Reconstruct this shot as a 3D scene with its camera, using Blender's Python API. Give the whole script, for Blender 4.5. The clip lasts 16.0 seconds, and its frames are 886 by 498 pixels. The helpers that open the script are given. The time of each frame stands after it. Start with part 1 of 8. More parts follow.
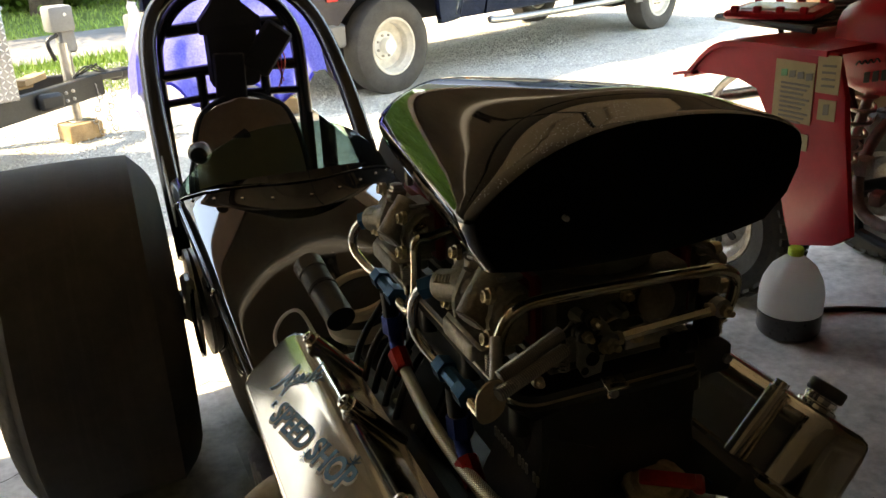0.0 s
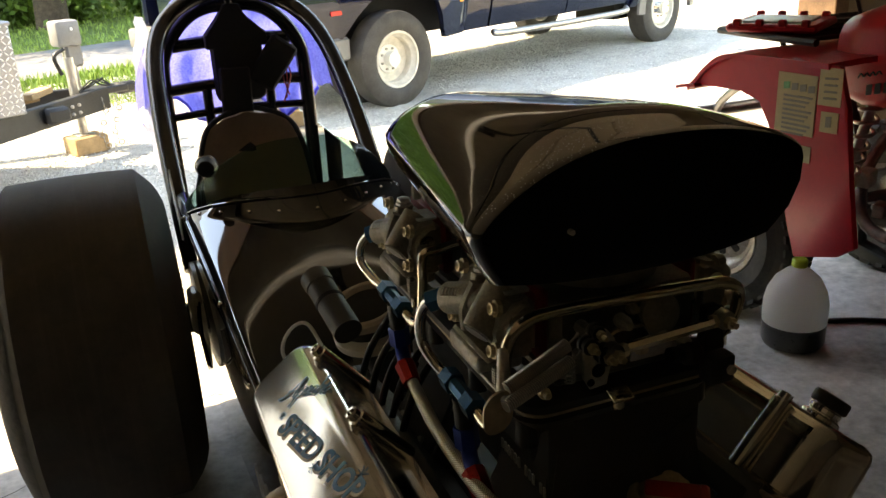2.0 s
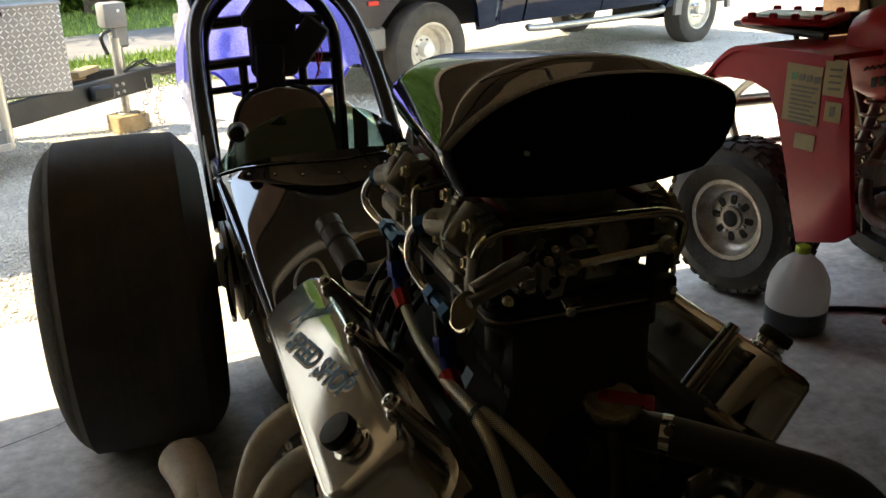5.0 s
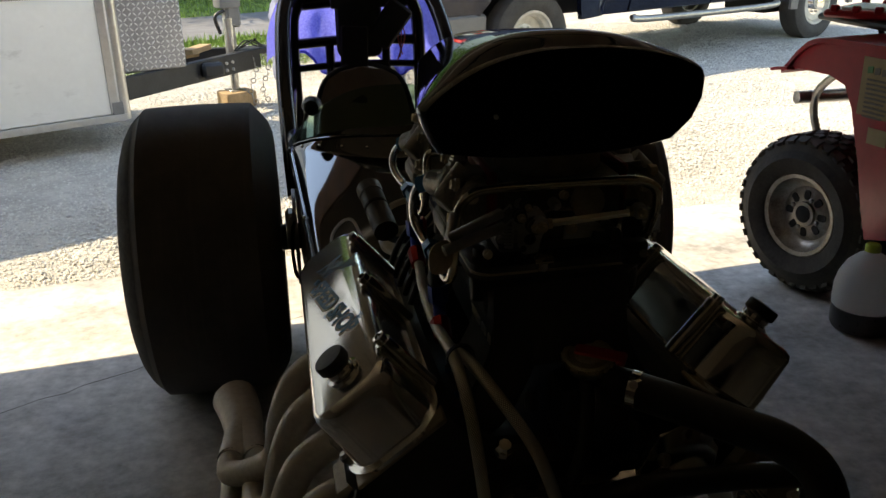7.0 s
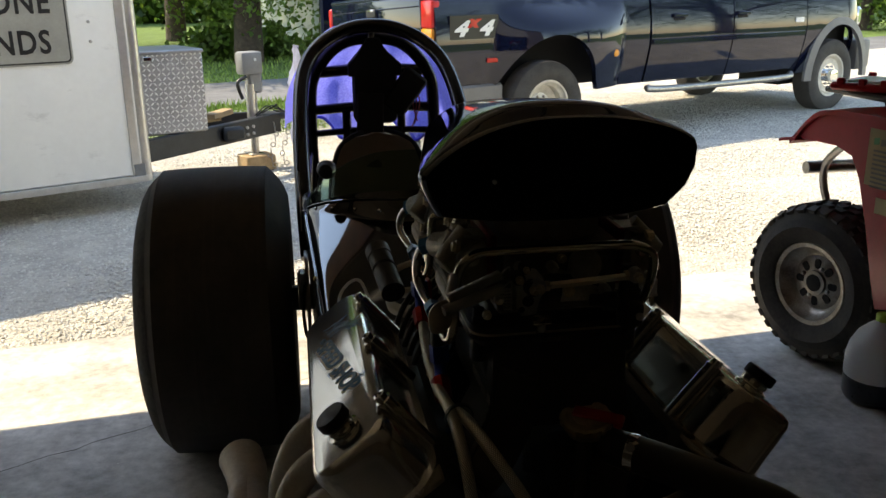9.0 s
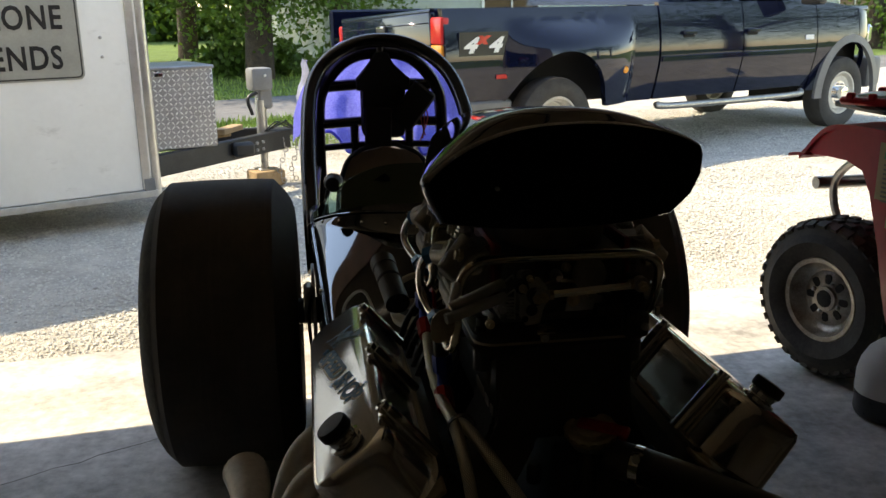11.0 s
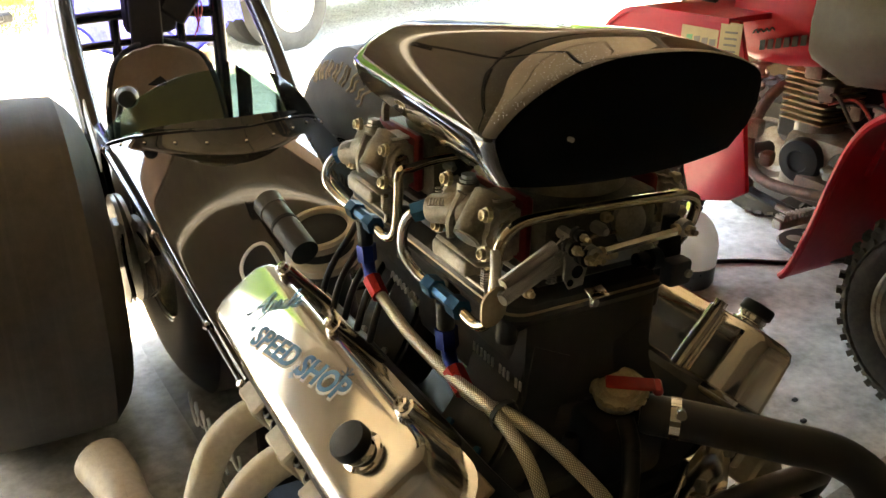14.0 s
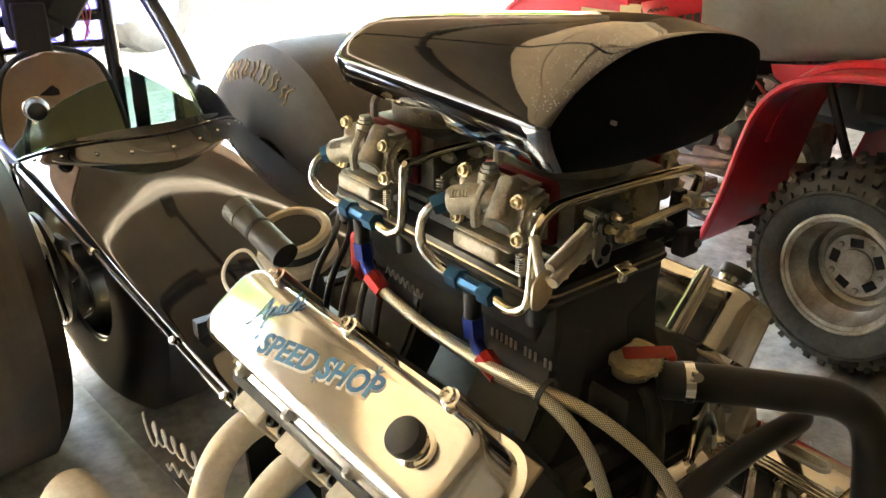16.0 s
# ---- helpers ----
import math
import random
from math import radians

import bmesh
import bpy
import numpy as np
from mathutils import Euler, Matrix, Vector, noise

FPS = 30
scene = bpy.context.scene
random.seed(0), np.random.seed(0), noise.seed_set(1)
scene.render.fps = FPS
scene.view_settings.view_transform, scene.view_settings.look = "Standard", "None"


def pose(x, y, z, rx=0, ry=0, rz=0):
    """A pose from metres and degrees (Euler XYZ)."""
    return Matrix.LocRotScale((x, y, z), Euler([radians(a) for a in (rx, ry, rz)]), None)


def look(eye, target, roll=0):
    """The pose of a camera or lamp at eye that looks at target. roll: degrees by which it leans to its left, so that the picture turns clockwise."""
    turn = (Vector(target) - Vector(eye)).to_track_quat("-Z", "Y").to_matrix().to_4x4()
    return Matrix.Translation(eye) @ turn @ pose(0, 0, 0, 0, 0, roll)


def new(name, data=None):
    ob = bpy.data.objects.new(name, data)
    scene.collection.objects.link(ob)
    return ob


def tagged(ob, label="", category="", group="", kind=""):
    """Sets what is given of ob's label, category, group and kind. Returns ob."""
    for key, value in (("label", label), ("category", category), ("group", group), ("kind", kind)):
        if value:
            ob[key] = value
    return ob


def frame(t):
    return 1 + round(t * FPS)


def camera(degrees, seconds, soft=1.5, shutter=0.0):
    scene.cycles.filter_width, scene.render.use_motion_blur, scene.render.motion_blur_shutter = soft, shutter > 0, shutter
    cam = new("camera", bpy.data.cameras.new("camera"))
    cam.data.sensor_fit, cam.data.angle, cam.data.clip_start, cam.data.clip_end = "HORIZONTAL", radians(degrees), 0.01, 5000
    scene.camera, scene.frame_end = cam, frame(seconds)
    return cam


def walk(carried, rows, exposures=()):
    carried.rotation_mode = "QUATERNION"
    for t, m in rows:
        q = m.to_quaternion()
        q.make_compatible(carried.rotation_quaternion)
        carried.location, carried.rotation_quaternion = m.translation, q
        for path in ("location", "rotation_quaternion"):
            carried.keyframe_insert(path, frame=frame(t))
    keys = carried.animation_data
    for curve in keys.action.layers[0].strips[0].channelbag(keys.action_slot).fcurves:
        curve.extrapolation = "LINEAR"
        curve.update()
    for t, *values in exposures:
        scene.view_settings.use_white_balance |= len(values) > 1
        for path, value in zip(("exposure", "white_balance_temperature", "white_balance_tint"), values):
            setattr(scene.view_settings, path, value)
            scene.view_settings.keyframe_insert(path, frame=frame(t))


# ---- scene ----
cam = camera(54.4, 16.0)
PATH = [
    (0, (-0.422, -0.85, 1.318), (0.232, 0.892, 0.584), -2.9),
    (0.5, (-0.42, -0.854, 1.322), (0.229, 0.891, 0.593), -3.0),
    (1, (-0.423, -0.857, 1.326), (0.226, 0.893, 0.605), -3.1),
    (1.5, (-0.426, -0.855, 1.324), (0.223, 0.898, 0.612), -3.1),
    (2, (-0.429, -0.859, 1.324), (0.222, 0.895, 0.616), -3.1),
    (2.5, (-0.429, -0.861, 1.325), (0.22, 0.895, 0.622), -3.2),
    (3, (-0.428, -0.865, 1.326), (0.222, 0.891, 0.623), -3.3),
    (5.3, (-0.433, -1.058, 1.294), (0.111, 0.729, 0.581), -1.0),
    (5.5, (-0.415, -1.08, 1.295), (0.077, 0.72, 0.574), -1.2),
    (6, (-0.387, -1.112, 1.29), (0.005, 0.709, 0.561), -1.2),
    (6.5, (-0.361, -1.139, 1.288), (-0.007, 0.691, 0.561), -1.2),
    (7, (-0.329, -1.165, 1.289), (0.011, 0.668, 0.564), -1.2),
    (7.5, (-0.31, -1.174, 1.293), (0.021, 0.661, 0.569), -2.0),
    (8, (-0.314, -1.179, 1.297), (0.011, 0.663, 0.589), -1.9),
    (8.5, (-0.314, -1.194, 1.294), (0.003, 0.663, 0.624), -1.0),
    (9, (-0.315, -1.196, 1.294), (-0.002, 0.691, 0.711), -0.7),
    (11.5, (-0.305, -1.191, 1.279), (-0.013, 0.711, 0.735), -0.7),
    (12, (-0.322, -1.187, 1.303), (0.01, 0.66, 0.613), -0.8),
    (12.5, (-0.402, -1.124, 1.316), (0.048, 0.659, 0.528), 0.4),
    (13, (-0.509, -1.034, 1.318), (0.093, 0.705, 0.533), 0.1),
    (13.5, (-0.568, -0.954, 1.325), (0.261, 0.679, 0.521), 0.9),
    (14, (-0.561, -0.879, 1.307), (0.321, 0.722, 0.495), 0.7),
    (14.5, (-0.623, -0.826, 1.31), (0.339, 0.728, 0.498), -1.4),
    (15, (-0.683, -0.814, 1.314), (0.386, 0.664, 0.495), -1.2),
    (15.5, (-0.704, -0.809, 1.315), (0.407, 0.635, 0.491), -0.6),
    (16, (-0.709, -0.794, 1.312), (0.418, 0.634, 0.481), -0.2),
]
EXPOSURES = [(0, 3.28, 10000, 10), (3.2, 3.28, 10000, 10), (5.4, 2.6, 9200, 10), (6.5, 2.0, 8500, 10), (9.0, 1.95, 8300, 10), (11.5, 1.95, 8300, 10),
             (12.3, 2.1, 8500, 10), (13.0, 2.65, 9000, 10), (13.6, 4.05, 10300, 10), (14.0, 5.33, 10250, 10), (14.5, 6.1, 10100, 10), (15.4, 6.2, 9800, 10), (16.0, 6.15, 9700, 10)]
walk(cam, [(t, look(eye, target, roll)) for t, eye, target, roll in PATH], EXPOSURES)

# ---- light ----
world = bpy.data.worlds.new("sky")
scene.world = world
world.use_nodes = True
_n = world.node_tree.nodes
_sky = _n.new("ShaderNodeTexSky")
_sky.sky_type, _sky.sun_disc = "NISHITA", False
_sky.dust_density, _sky.ozone_density = 0.3, 1.7
_sky.sun_elevation, _sky.sun_rotation = radians(50.8), radians(-63.0)
world.node_tree.links.new(_sky.outputs[0], _n["Background"].inputs[0])
_n["Background"].inputs[1].default_value = 0.15
sun = new("sun", bpy.data.lights.new("sun", "SUN"))
sun.data.energy, sun.data.angle, sun.data.color = 2.1, radians(0.5), (1.0, 0.94, 0.81)
sun.matrix_world = look((0, 0, 0), (0.727, -0.370, -1.0))

# ---- materials ----


def mat(name, color, rough=0.5, metal=0.0, vary=0.25, scale=8.0, bump=0.1, bscale=60.0, coat=0.0, alpha_glass=0.0,
        trans=0.0, second=None, rvary=0.1, spec=0.5, island=0.0, bdist=0.004, obj=False):
    """A surface with colour drift at a large and a small scale, roughness drift and fine relief."""
    m = bpy.data.materials.new(name)
    m.use_nodes = True
    nt = m.node_tree
    b = nt.nodes["Principled BSDF"]
    tc = nt.nodes.new("ShaderNodeTexCoord")
    if obj:
        src = tc.outputs["Object"]
    else:
        geo = nt.nodes.new("ShaderNodeNewGeometry")
        src = geo.outputs["Position"]

    def noise_node(s, detail=6.0, r=0.6):
        n = nt.nodes.new("ShaderNodeTexNoise")
        n.inputs["Scale"].default_value, n.inputs["Detail"].default_value, n.inputs["Roughness"].default_value = s, detail, r
        nt.links.new(src, n.inputs["Vector"])
        return n

    big, small = noise_node(scale), noise_node(scale * 9.0)
    mix = nt.nodes.new("ShaderNodeMix")
    mix.data_type = "RGBA"
    c2 = second or tuple(c * (1.0 - vary) for c in color)
    c1 = tuple(min(1.0, c * (1.0 + vary * 0.4)) for c in color)
    mix.inputs["A"].default_value, mix.inputs["B"].default_value = (*c1, 1), (*c2, 1)
    add = nt.nodes.new("ShaderNodeMath")
    add.operation = "MULTIPLY_ADD"
    nt.links.new(small.outputs["Fac"], add.inputs[0])
    add.inputs[1].default_value = 0.5
    nt.links.new(big.outputs["Fac"], add.inputs[2])
    ramp = nt.nodes.new("ShaderNodeMapRange")
    ramp.inputs["From Min"].default_value, ramp.inputs["From Max"].default_value = 0.55, 0.95
    nt.links.new(add.outputs[0], ramp.inputs["Value"])
    nt.links.new(ramp.outputs["Result"], mix.inputs["Factor"])
    out = mix.outputs["Result"]
    if island:
        g2 = nt.nodes.new("ShaderNodeNewGeometry")
        hsv = nt.nodes.new("ShaderNodeHueSaturation")
        mr = nt.nodes.new("ShaderNodeMapRange")
        mr.inputs["To Min"].default_value, mr.inputs["To Max"].default_value = 1.0 - island, 1.0 + island
        nt.links.new(g2.outputs["Random Per Island"], mr.inputs["Value"])
        nt.links.new(mr.outputs["Result"], hsv.inputs["Value"])
        nt.links.new(out, hsv.inputs["Color"])
        out = hsv.outputs["Color"]
    nt.links.new(out, b.inputs["Base Color"])
    rr = nt.nodes.new("ShaderNodeMapRange")
    rr.inputs["To Min"].default_value, rr.inputs["To Max"].default_value = max(0.01, rough - rvary), min(1.0, rough + rvary)
    nt.links.new(small.outputs["Fac"], rr.inputs["Value"])
    nt.links.new(rr.outputs["Result"], b.inputs["Roughness"])
    b.inputs["Metallic"].default_value = metal
    b.inputs["Specular IOR Level"].default_value = spec
    b.inputs["Coat Weight"].default_value = coat
    b.inputs["Coat Roughness"].default_value = 0.03
    b.inputs["Transmission Weight"].default_value = trans
    if bump:
        bn = noise_node(bscale, 4.0)
        bp = nt.nodes.new("ShaderNodeBump")
        bp.inputs["Strength"].default_value, bp.inputs["Distance"].default_value = bump, bdist
        nt.links.new(bn.outputs["Fac"], bp.inputs["Height"])
        nt.links.new(bp.outputs["Normal"], b.inputs["Normal"])
    return m


def glass(name, tint, ior=1.3, rough=0.02):
    m = bpy.data.materials.new(name)
    m.use_nodes = True
    nt = m.node_tree
    nt.nodes.remove(nt.nodes["Principled BSDF"])
    t, g, mx, fr = (nt.nodes.new("ShaderNode" + k) for k in ("BsdfTransparent", "BsdfGlossy", "MixShader", "Fresnel"))
    t.inputs["Color"].default_value = (*tint, 1)
    g.inputs["Roughness"].default_value = rough
    fr.inputs["IOR"].default_value = ior
    nt.links.new(fr.outputs[0], mx.inputs[0])
    nt.links.new(t.outputs[0], mx.inputs[1])
    nt.links.new(g.outputs[0], mx.inputs[2])
    nt.links.new(mx.outputs[0], nt.nodes["Material Output"].inputs["Surface"])
    return m


BLACK_PAINT = mat("black_gloss_paint", (0.006, 0.006, 0.007), 0.04, vary=0.1, bump=0.012, bscale=25, coat=1.0, rvary=0.02)
DUST_PAINT = mat("dusty_black_paint", (0.006, 0.006, 0.009), 0.05, vary=0.1, bump=0.008, bscale=25, coat=1.0, rvary=0.03)
_nt = DUST_PAINT.node_tree                             # pale dried droplets over the front of the scoop
_b = _nt.nodes["Principled BSDF"]
_geo, _vor, _lt, _sep, _mr, _mul, _cm, _pn = (_nt.nodes.new("ShaderNode" + k) for k in ("NewGeometry", "TexVoronoi", "Math", "SeparateXYZ", "MapRange", "Math", "Mix", "TexNoise"))
_vor.inputs["Scale"].default_value = 330.0
_nt.links.new(_geo.outputs["Position"], _vor.inputs["Vector"])
_nt.links.new(_geo.outputs["Position"], _sep.inputs[0])
_nt.links.new(_geo.outputs["Position"], _pn.inputs["Vector"])
_pn.inputs["Scale"].default_value = 16.0
_mr.inputs["From Min"].default_value, _mr.inputs["From Max"].default_value = -0.08, -0.25
_mr.inputs["To Min"].default_value, _mr.inputs["To Max"].default_value = 0.0, 0.30
_nt.links.new(_sep.outputs["Y"], _mr.inputs["Value"])
_mul.operation = "MULTIPLY"
_nt.links.new(_mr.outputs["Result"], _mul.inputs[0])
_nt.links.new(_pn.outputs["Fac"], _mul.inputs[1])
_lt.operation = "LESS_THAN"
_sn, _gt, _m2 = _nt.nodes.new("ShaderNodeSeparateXYZ"), _nt.nodes.new("ShaderNodeMath"), _nt.nodes.new("ShaderNodeMath")
_gt.operation, _m2.operation = "GREATER_THAN", "MULTIPLY"
_gt.inputs[1].default_value = 0.72
_nt.links.new(_geo.outputs["Normal"], _sn.inputs[0])
_nt.links.new(_sn.outputs["Z"], _gt.inputs[0])
_nt.links.new(_mul.outputs[0], _m2.inputs[0])
_nt.links.new(_gt.outputs[0], _m2.inputs[1])
_nt.links.new(_vor.outputs["Distance"], _lt.inputs[0])
_nt.links.new(_m2.outputs[0], _lt.inputs[1])
_cm.data_type = "RGBA"
_cm.inputs["B"].default_value = (0.42, 0.43, 0.45, 1)
_nt.links.new(_b.inputs["Base Color"].links[0].from_socket, _cm.inputs["A"])
_nt.links.new(_lt.outputs[0], _cm.inputs["Factor"])
_nt.links.new(_cm.outputs["Result"], _b.inputs["Base Color"])
TUBE_BLACK = mat("satin_black_tube", (0.008, 0.008, 0.009), 0.22, bump=0.02, bscale=60, rvary=0.06)
RED_DULL = mat("dull_red_anodised", (0.20, 0.012, 0.010), 0.4, 0.5, vary=0.3, scale=40, bump=0.0)
MATTE = mat("matte_black", (0.022, 0.0215, 0.0205), 0.48, bump=0.1, bscale=200)
WRINKLE = mat("black_wrinkle_casting", (0.033, 0.032, 0.030), 0.40, bump=0.35, bscale=420, bdist=0.001)
RUBBER = mat("slick_rubber", (0.056, 0.050, 0.044), 0.72, second=(0.100, 0.089, 0.076), scale=5, bump=0.2, bscale=160, bdist=0.002, spec=0.3)
_nt = RUBBER.node_tree                                 # scuffs that run round the tread
_b = _nt.nodes["Principled BSDF"]
_geo, _mp, _no, _mr, _cm = (_nt.nodes.new("ShaderNode" + k) for k in ("NewGeometry", "Mapping", "TexNoise", "MapRange", "Mix"))
_mp.inputs["Scale"].default_value = (70.0, 2.2, 2.2)
_no.inputs["Scale"].default_value, _no.inputs["Detail"].default_value = 1.0, 5.0
_nt.links.new(_geo.outputs["Position"], _mp.inputs[0])
_nt.links.new(_mp.outputs[0], _no.inputs["Vector"])
_mr.inputs["From Min"].default_value, _mr.inputs["From Max"].default_value = 0.52, 0.72
_mr.inputs["To Max"].default_value = 0.22
_nt.links.new(_no.outputs["Fac"], _mr.inputs["Value"])
_cm.data_type = "RGBA"
_cm.inputs["B"].default_value = (0.15, 0.135, 0.12, 1)
_nt.links.new(_b.inputs["Base Color"].links[0].from_socket, _cm.inputs["A"])
_nt.links.new(_mr.outputs["Result"], _cm.inputs["Factor"])
_nt.links.new(_cm.outputs["Result"], _b.inputs["Base Color"])
HOSE_RUBBER = mat("hose_rubber", (0.010, 0.0095, 0.008), 0.32, bump=0.08, bscale=120, rvary=0.03, vary=0.1)
CHROME = mat("chrome", (0.82, 0.80, 0.76), 0.06, 1.0, vary=0.05, bump=0.0, rvary=0.03)
POLISHED = mat("polished_aluminium", (0.70, 0.665, 0.59), 0.11, 1.0, vary=0.06, scale=9, bump=0.035, bscale=9, rvary=0.06, bdist=0.02)
# left valve cover, paler than its twin: its brighter reflections are put in the colour
COVER_ALU_LIT = mat("lit_cover_aluminium", (0.90, 0.90, 0.875), 0.15, 1.0, vary=0.05, scale=9, bump=0.012, bscale=9, rvary=0.03, bdist=0.02)
BRASS_TUBE = mat("nickel_tube", (0.72, 0.66, 0.52), 0.14, 1.0, vary=0.1, bump=0.0, rvary=0.05)
ZINC = mat("carburettor_casting", (0.30, 0.268, 0.212), 0.42, 0.4, vary=0.4, scale=34, bump=0.45, bscale=260, bdist=0.0015)
STEEL = mat("plain_steel", (0.45, 0.43, 0.40), 0.35, 0.9, vary=0.3, scale=30, bump=0.15, bscale=250, bdist=0.001)
SPRING_GREY = mat("close_wound_spring", (0.62, 0.58, 0.50), 0.35, 0.7, vary=0.1, scale=20, bump=0.4, bscale=600, bdist=0.001)
CAP_STEEL = mat("dull_plated_cap", (0.60, 0.50, 0.32), 0.36, 0.6, vary=0.35, scale=40, bump=0.15, bscale=300)
TAN_PLATE = mat("tan_plated_steel", (0.42, 0.34, 0.24), 0.4, 0.6, scale=20)
CREAM = mat("header_ceramic", (0.60, 0.54, 0.45), 0.42, vary=0.25, scale=10, bump=0.15, bscale=200, second=(0.46, 0.39, 0.30))
CREAM_CAP = mat("cream_plastic", (0.55, 0.47, 0.36), 0.4, vary=0.2)
BLUE_AN = mat("blue_anodised", (0.022, 0.115, 0.23), 0.34, 0.7, vary=0.15, scale=12, bump=0.0)
ROYAL_AN = mat("royal_blue_anodised", (0.016, 0.045, 0.26), 0.32, 0.6, vary=0.15, scale=12, bump=0.0)
RED_AN = mat("red_anodised", (0.34, 0.012, 0.012), 0.3, 0.6, vary=0.3, scale=40, bump=0.0)
RED_PAINT = mat("red_enamel", (0.45, 0.02, 0.015), 0.35, vary=0.3, scale=30)
LETTER_BLUE = mat("blue_vinyl", (0.07, 0.25, 0.48), 0.38, vary=0.35, scale=60, bump=0.0)
LETTER_WHITE = mat("white_vinyl", (0.75, 0.75, 0.72), 0.4, vary=0.1, bump=0.0)
LETTER_TAN = mat("tan_letter_paint", (0.42, 0.32, 0.20), 0.7, vary=0.4, scale=60)
LETTER_BLACK = mat("black_sign_film", (0.01, 0.01, 0.01), 0.4, bump=0.0)
SEAT_TAN = mat("tan_seat_panel", (0.30, 0.22, 0.16), 0.5, vary=0.2, scale=5)
FABRIC_BLACK = mat("black_padding", (0.010, 0.010, 0.011), 0.9, bump=0.4, bscale=300)
CONCRETE = mat("concrete", (0.64, 0.615, 0.57), 0.62, vary=0.35, scale=3.0, bump=0.4, bscale=70, bdist=0.004, second=(0.27, 0.255, 0.23), rvary=0.2)
_nt = CONCRETE.node_tree                               # old spills and ground-in dirt in uneven patches
_b = _nt.nodes["Principled BSDF"]
_geo, _n1, _n2, _mr, _m1, _cm = (_nt.nodes.new("ShaderNode" + k) for k in ("NewGeometry", "TexNoise", "TexNoise", "MapRange", "Math", "Mix"))
_n1.inputs["Scale"].default_value, _n1.inputs["Detail"].default_value, _n1.inputs["Roughness"].default_value = 7.0, 8.0, 0.72
_n2.inputs["Scale"].default_value, _n2.inputs["Detail"].default_value = 1.6, 4.0
for q in (_n1, _n2):
    _nt.links.new(_geo.outputs["Position"], q.inputs["Vector"])
_m1.operation = "MULTIPLY_ADD"
_m1.inputs[1].default_value = 0.6
_nt.links.new(_n2.outputs["Fac"], _m1.inputs[0])
_nt.links.new(_n1.outputs["Fac"], _m1.inputs[2])
_mr.inputs["From Min"].default_value, _mr.inputs["From Max"].default_value = 0.80, 1.02
_mr.inputs["To Max"].default_value = 0.42
_nt.links.new(_m1.outputs[0], _mr.inputs["Value"])
_cm.data_type = "RGBA"
_cm.inputs["B"].default_value = (0.20, 0.185, 0.165, 1)
_nt.links.new(_b.inputs["Base Color"].links[0].from_socket, _cm.inputs["A"])
_nt.links.new(_mr.outputs["Result"], _cm.inputs["Factor"])
_nt.links.new(_cm.outputs["Result"], _b.inputs["Base Color"])
GRAVEL = mat("gravel_bed", (0.54, 0.51, 0.45), 0.9, vary=0.45, scale=5, bump=1.0, bscale=45, bdist=0.03, second=(0.40, 0.375, 0.33))
STONE = mat("gravel_stone", (0.64, 0.615, 0.55), 0.85, vary=0.2, scale=30, bump=0.2, bscale=150, island=0.16)
ASPHALT = mat("asphalt", (0.16, 0.16, 0.165), 0.9, vary=0.35, scale=1.0, bump=0.5, bscale=120)
EARTH = mat("lawn_soil", (0.12, 0.19, 0.035), 0.95, vary=0.4, scale=2.5, bump=0.6, bscale=60, bdist=0.02)
GRASS = mat("grass_blade", (0.20, 0.30, 0.05), 0.6, vary=0.3, scale=4, island=0.4, bump=0.0)
LEAF = mat("tree_leaf", (0.065, 0.125, 0.02), 0.5, vary=0.45, scale=1.2, island=0.5, bump=0.0)
BARK = mat("bark", (0.07, 0.05, 0.035), 0.9, vary=0.5, scale=12, bump=0.9, bscale=30, bdist=0.03)
WHITE_SHEET = mat("white_trailer_skin", (0.92, 0.90, 0.85), 0.35, vary=0.06, scale=2.5, bump=0.05, bscale=6, bdist=0.01, second=(0.88, 0.86, 0.81))
_nt = WHITE_SHEET.node_tree                            # grey smears and scuffs on the white skin
_b = _nt.nodes["Principled BSDF"]
_geo, _mp, _no, _mr, _cm = (_nt.nodes.new("ShaderNode" + k) for k in ("NewGeometry", "Mapping", "TexNoise", "MapRange", "Mix"))
_mp.inputs["Scale"].default_value = (3.0, 3.0, 7.0)
_mp.inputs["Rotation"].default_value = (0.5, 0.35, 0.2)
_no.inputs["Scale"].default_value, _no.inputs["Detail"].default_value, _no.inputs["Roughness"].default_value = 1.5, 7.0, 0.68
_nt.links.new(_geo.outputs["Position"], _mp.inputs[0])
_nt.links.new(_mp.outputs[0], _no.inputs["Vector"])
_mr.inputs["From Min"].default_value, _mr.inputs["From Max"].default_value = 0.62, 0.76
_mr.inputs["To Max"].default_value = 0.45
_nt.links.new(_no.outputs["Fac"], _mr.inputs["Value"])
_cm.data_type = "RGBA"
_cm.inputs["B"].default_value = (0.50, 0.47, 0.42, 1)
_nt.links.new(_b.inputs["Base Color"].links[0].from_socket, _cm.inputs["A"])
_nt.links.new(_mr.outputs["Result"], _cm.inputs["Factor"])
_nt.links.new(_cm.outputs["Result"], _b.inputs["Base Color"])
ALU = mat("mill_aluminium", (0.62, 0.61, 0.59), 0.32, 0.9, vary=0.15, scale=12, bump=0.1, bscale=90)
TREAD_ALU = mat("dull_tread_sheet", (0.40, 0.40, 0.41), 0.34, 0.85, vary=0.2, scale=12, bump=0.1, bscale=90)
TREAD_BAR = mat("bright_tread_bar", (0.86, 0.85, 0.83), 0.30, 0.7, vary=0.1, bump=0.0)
SIDEWALL = mat("dusty_sidewall", (0.055, 0.049, 0.040), 0.85, vary=0.3, scale=9, bump=0.3, bscale=70, second=(0.024, 0.022, 0.019))
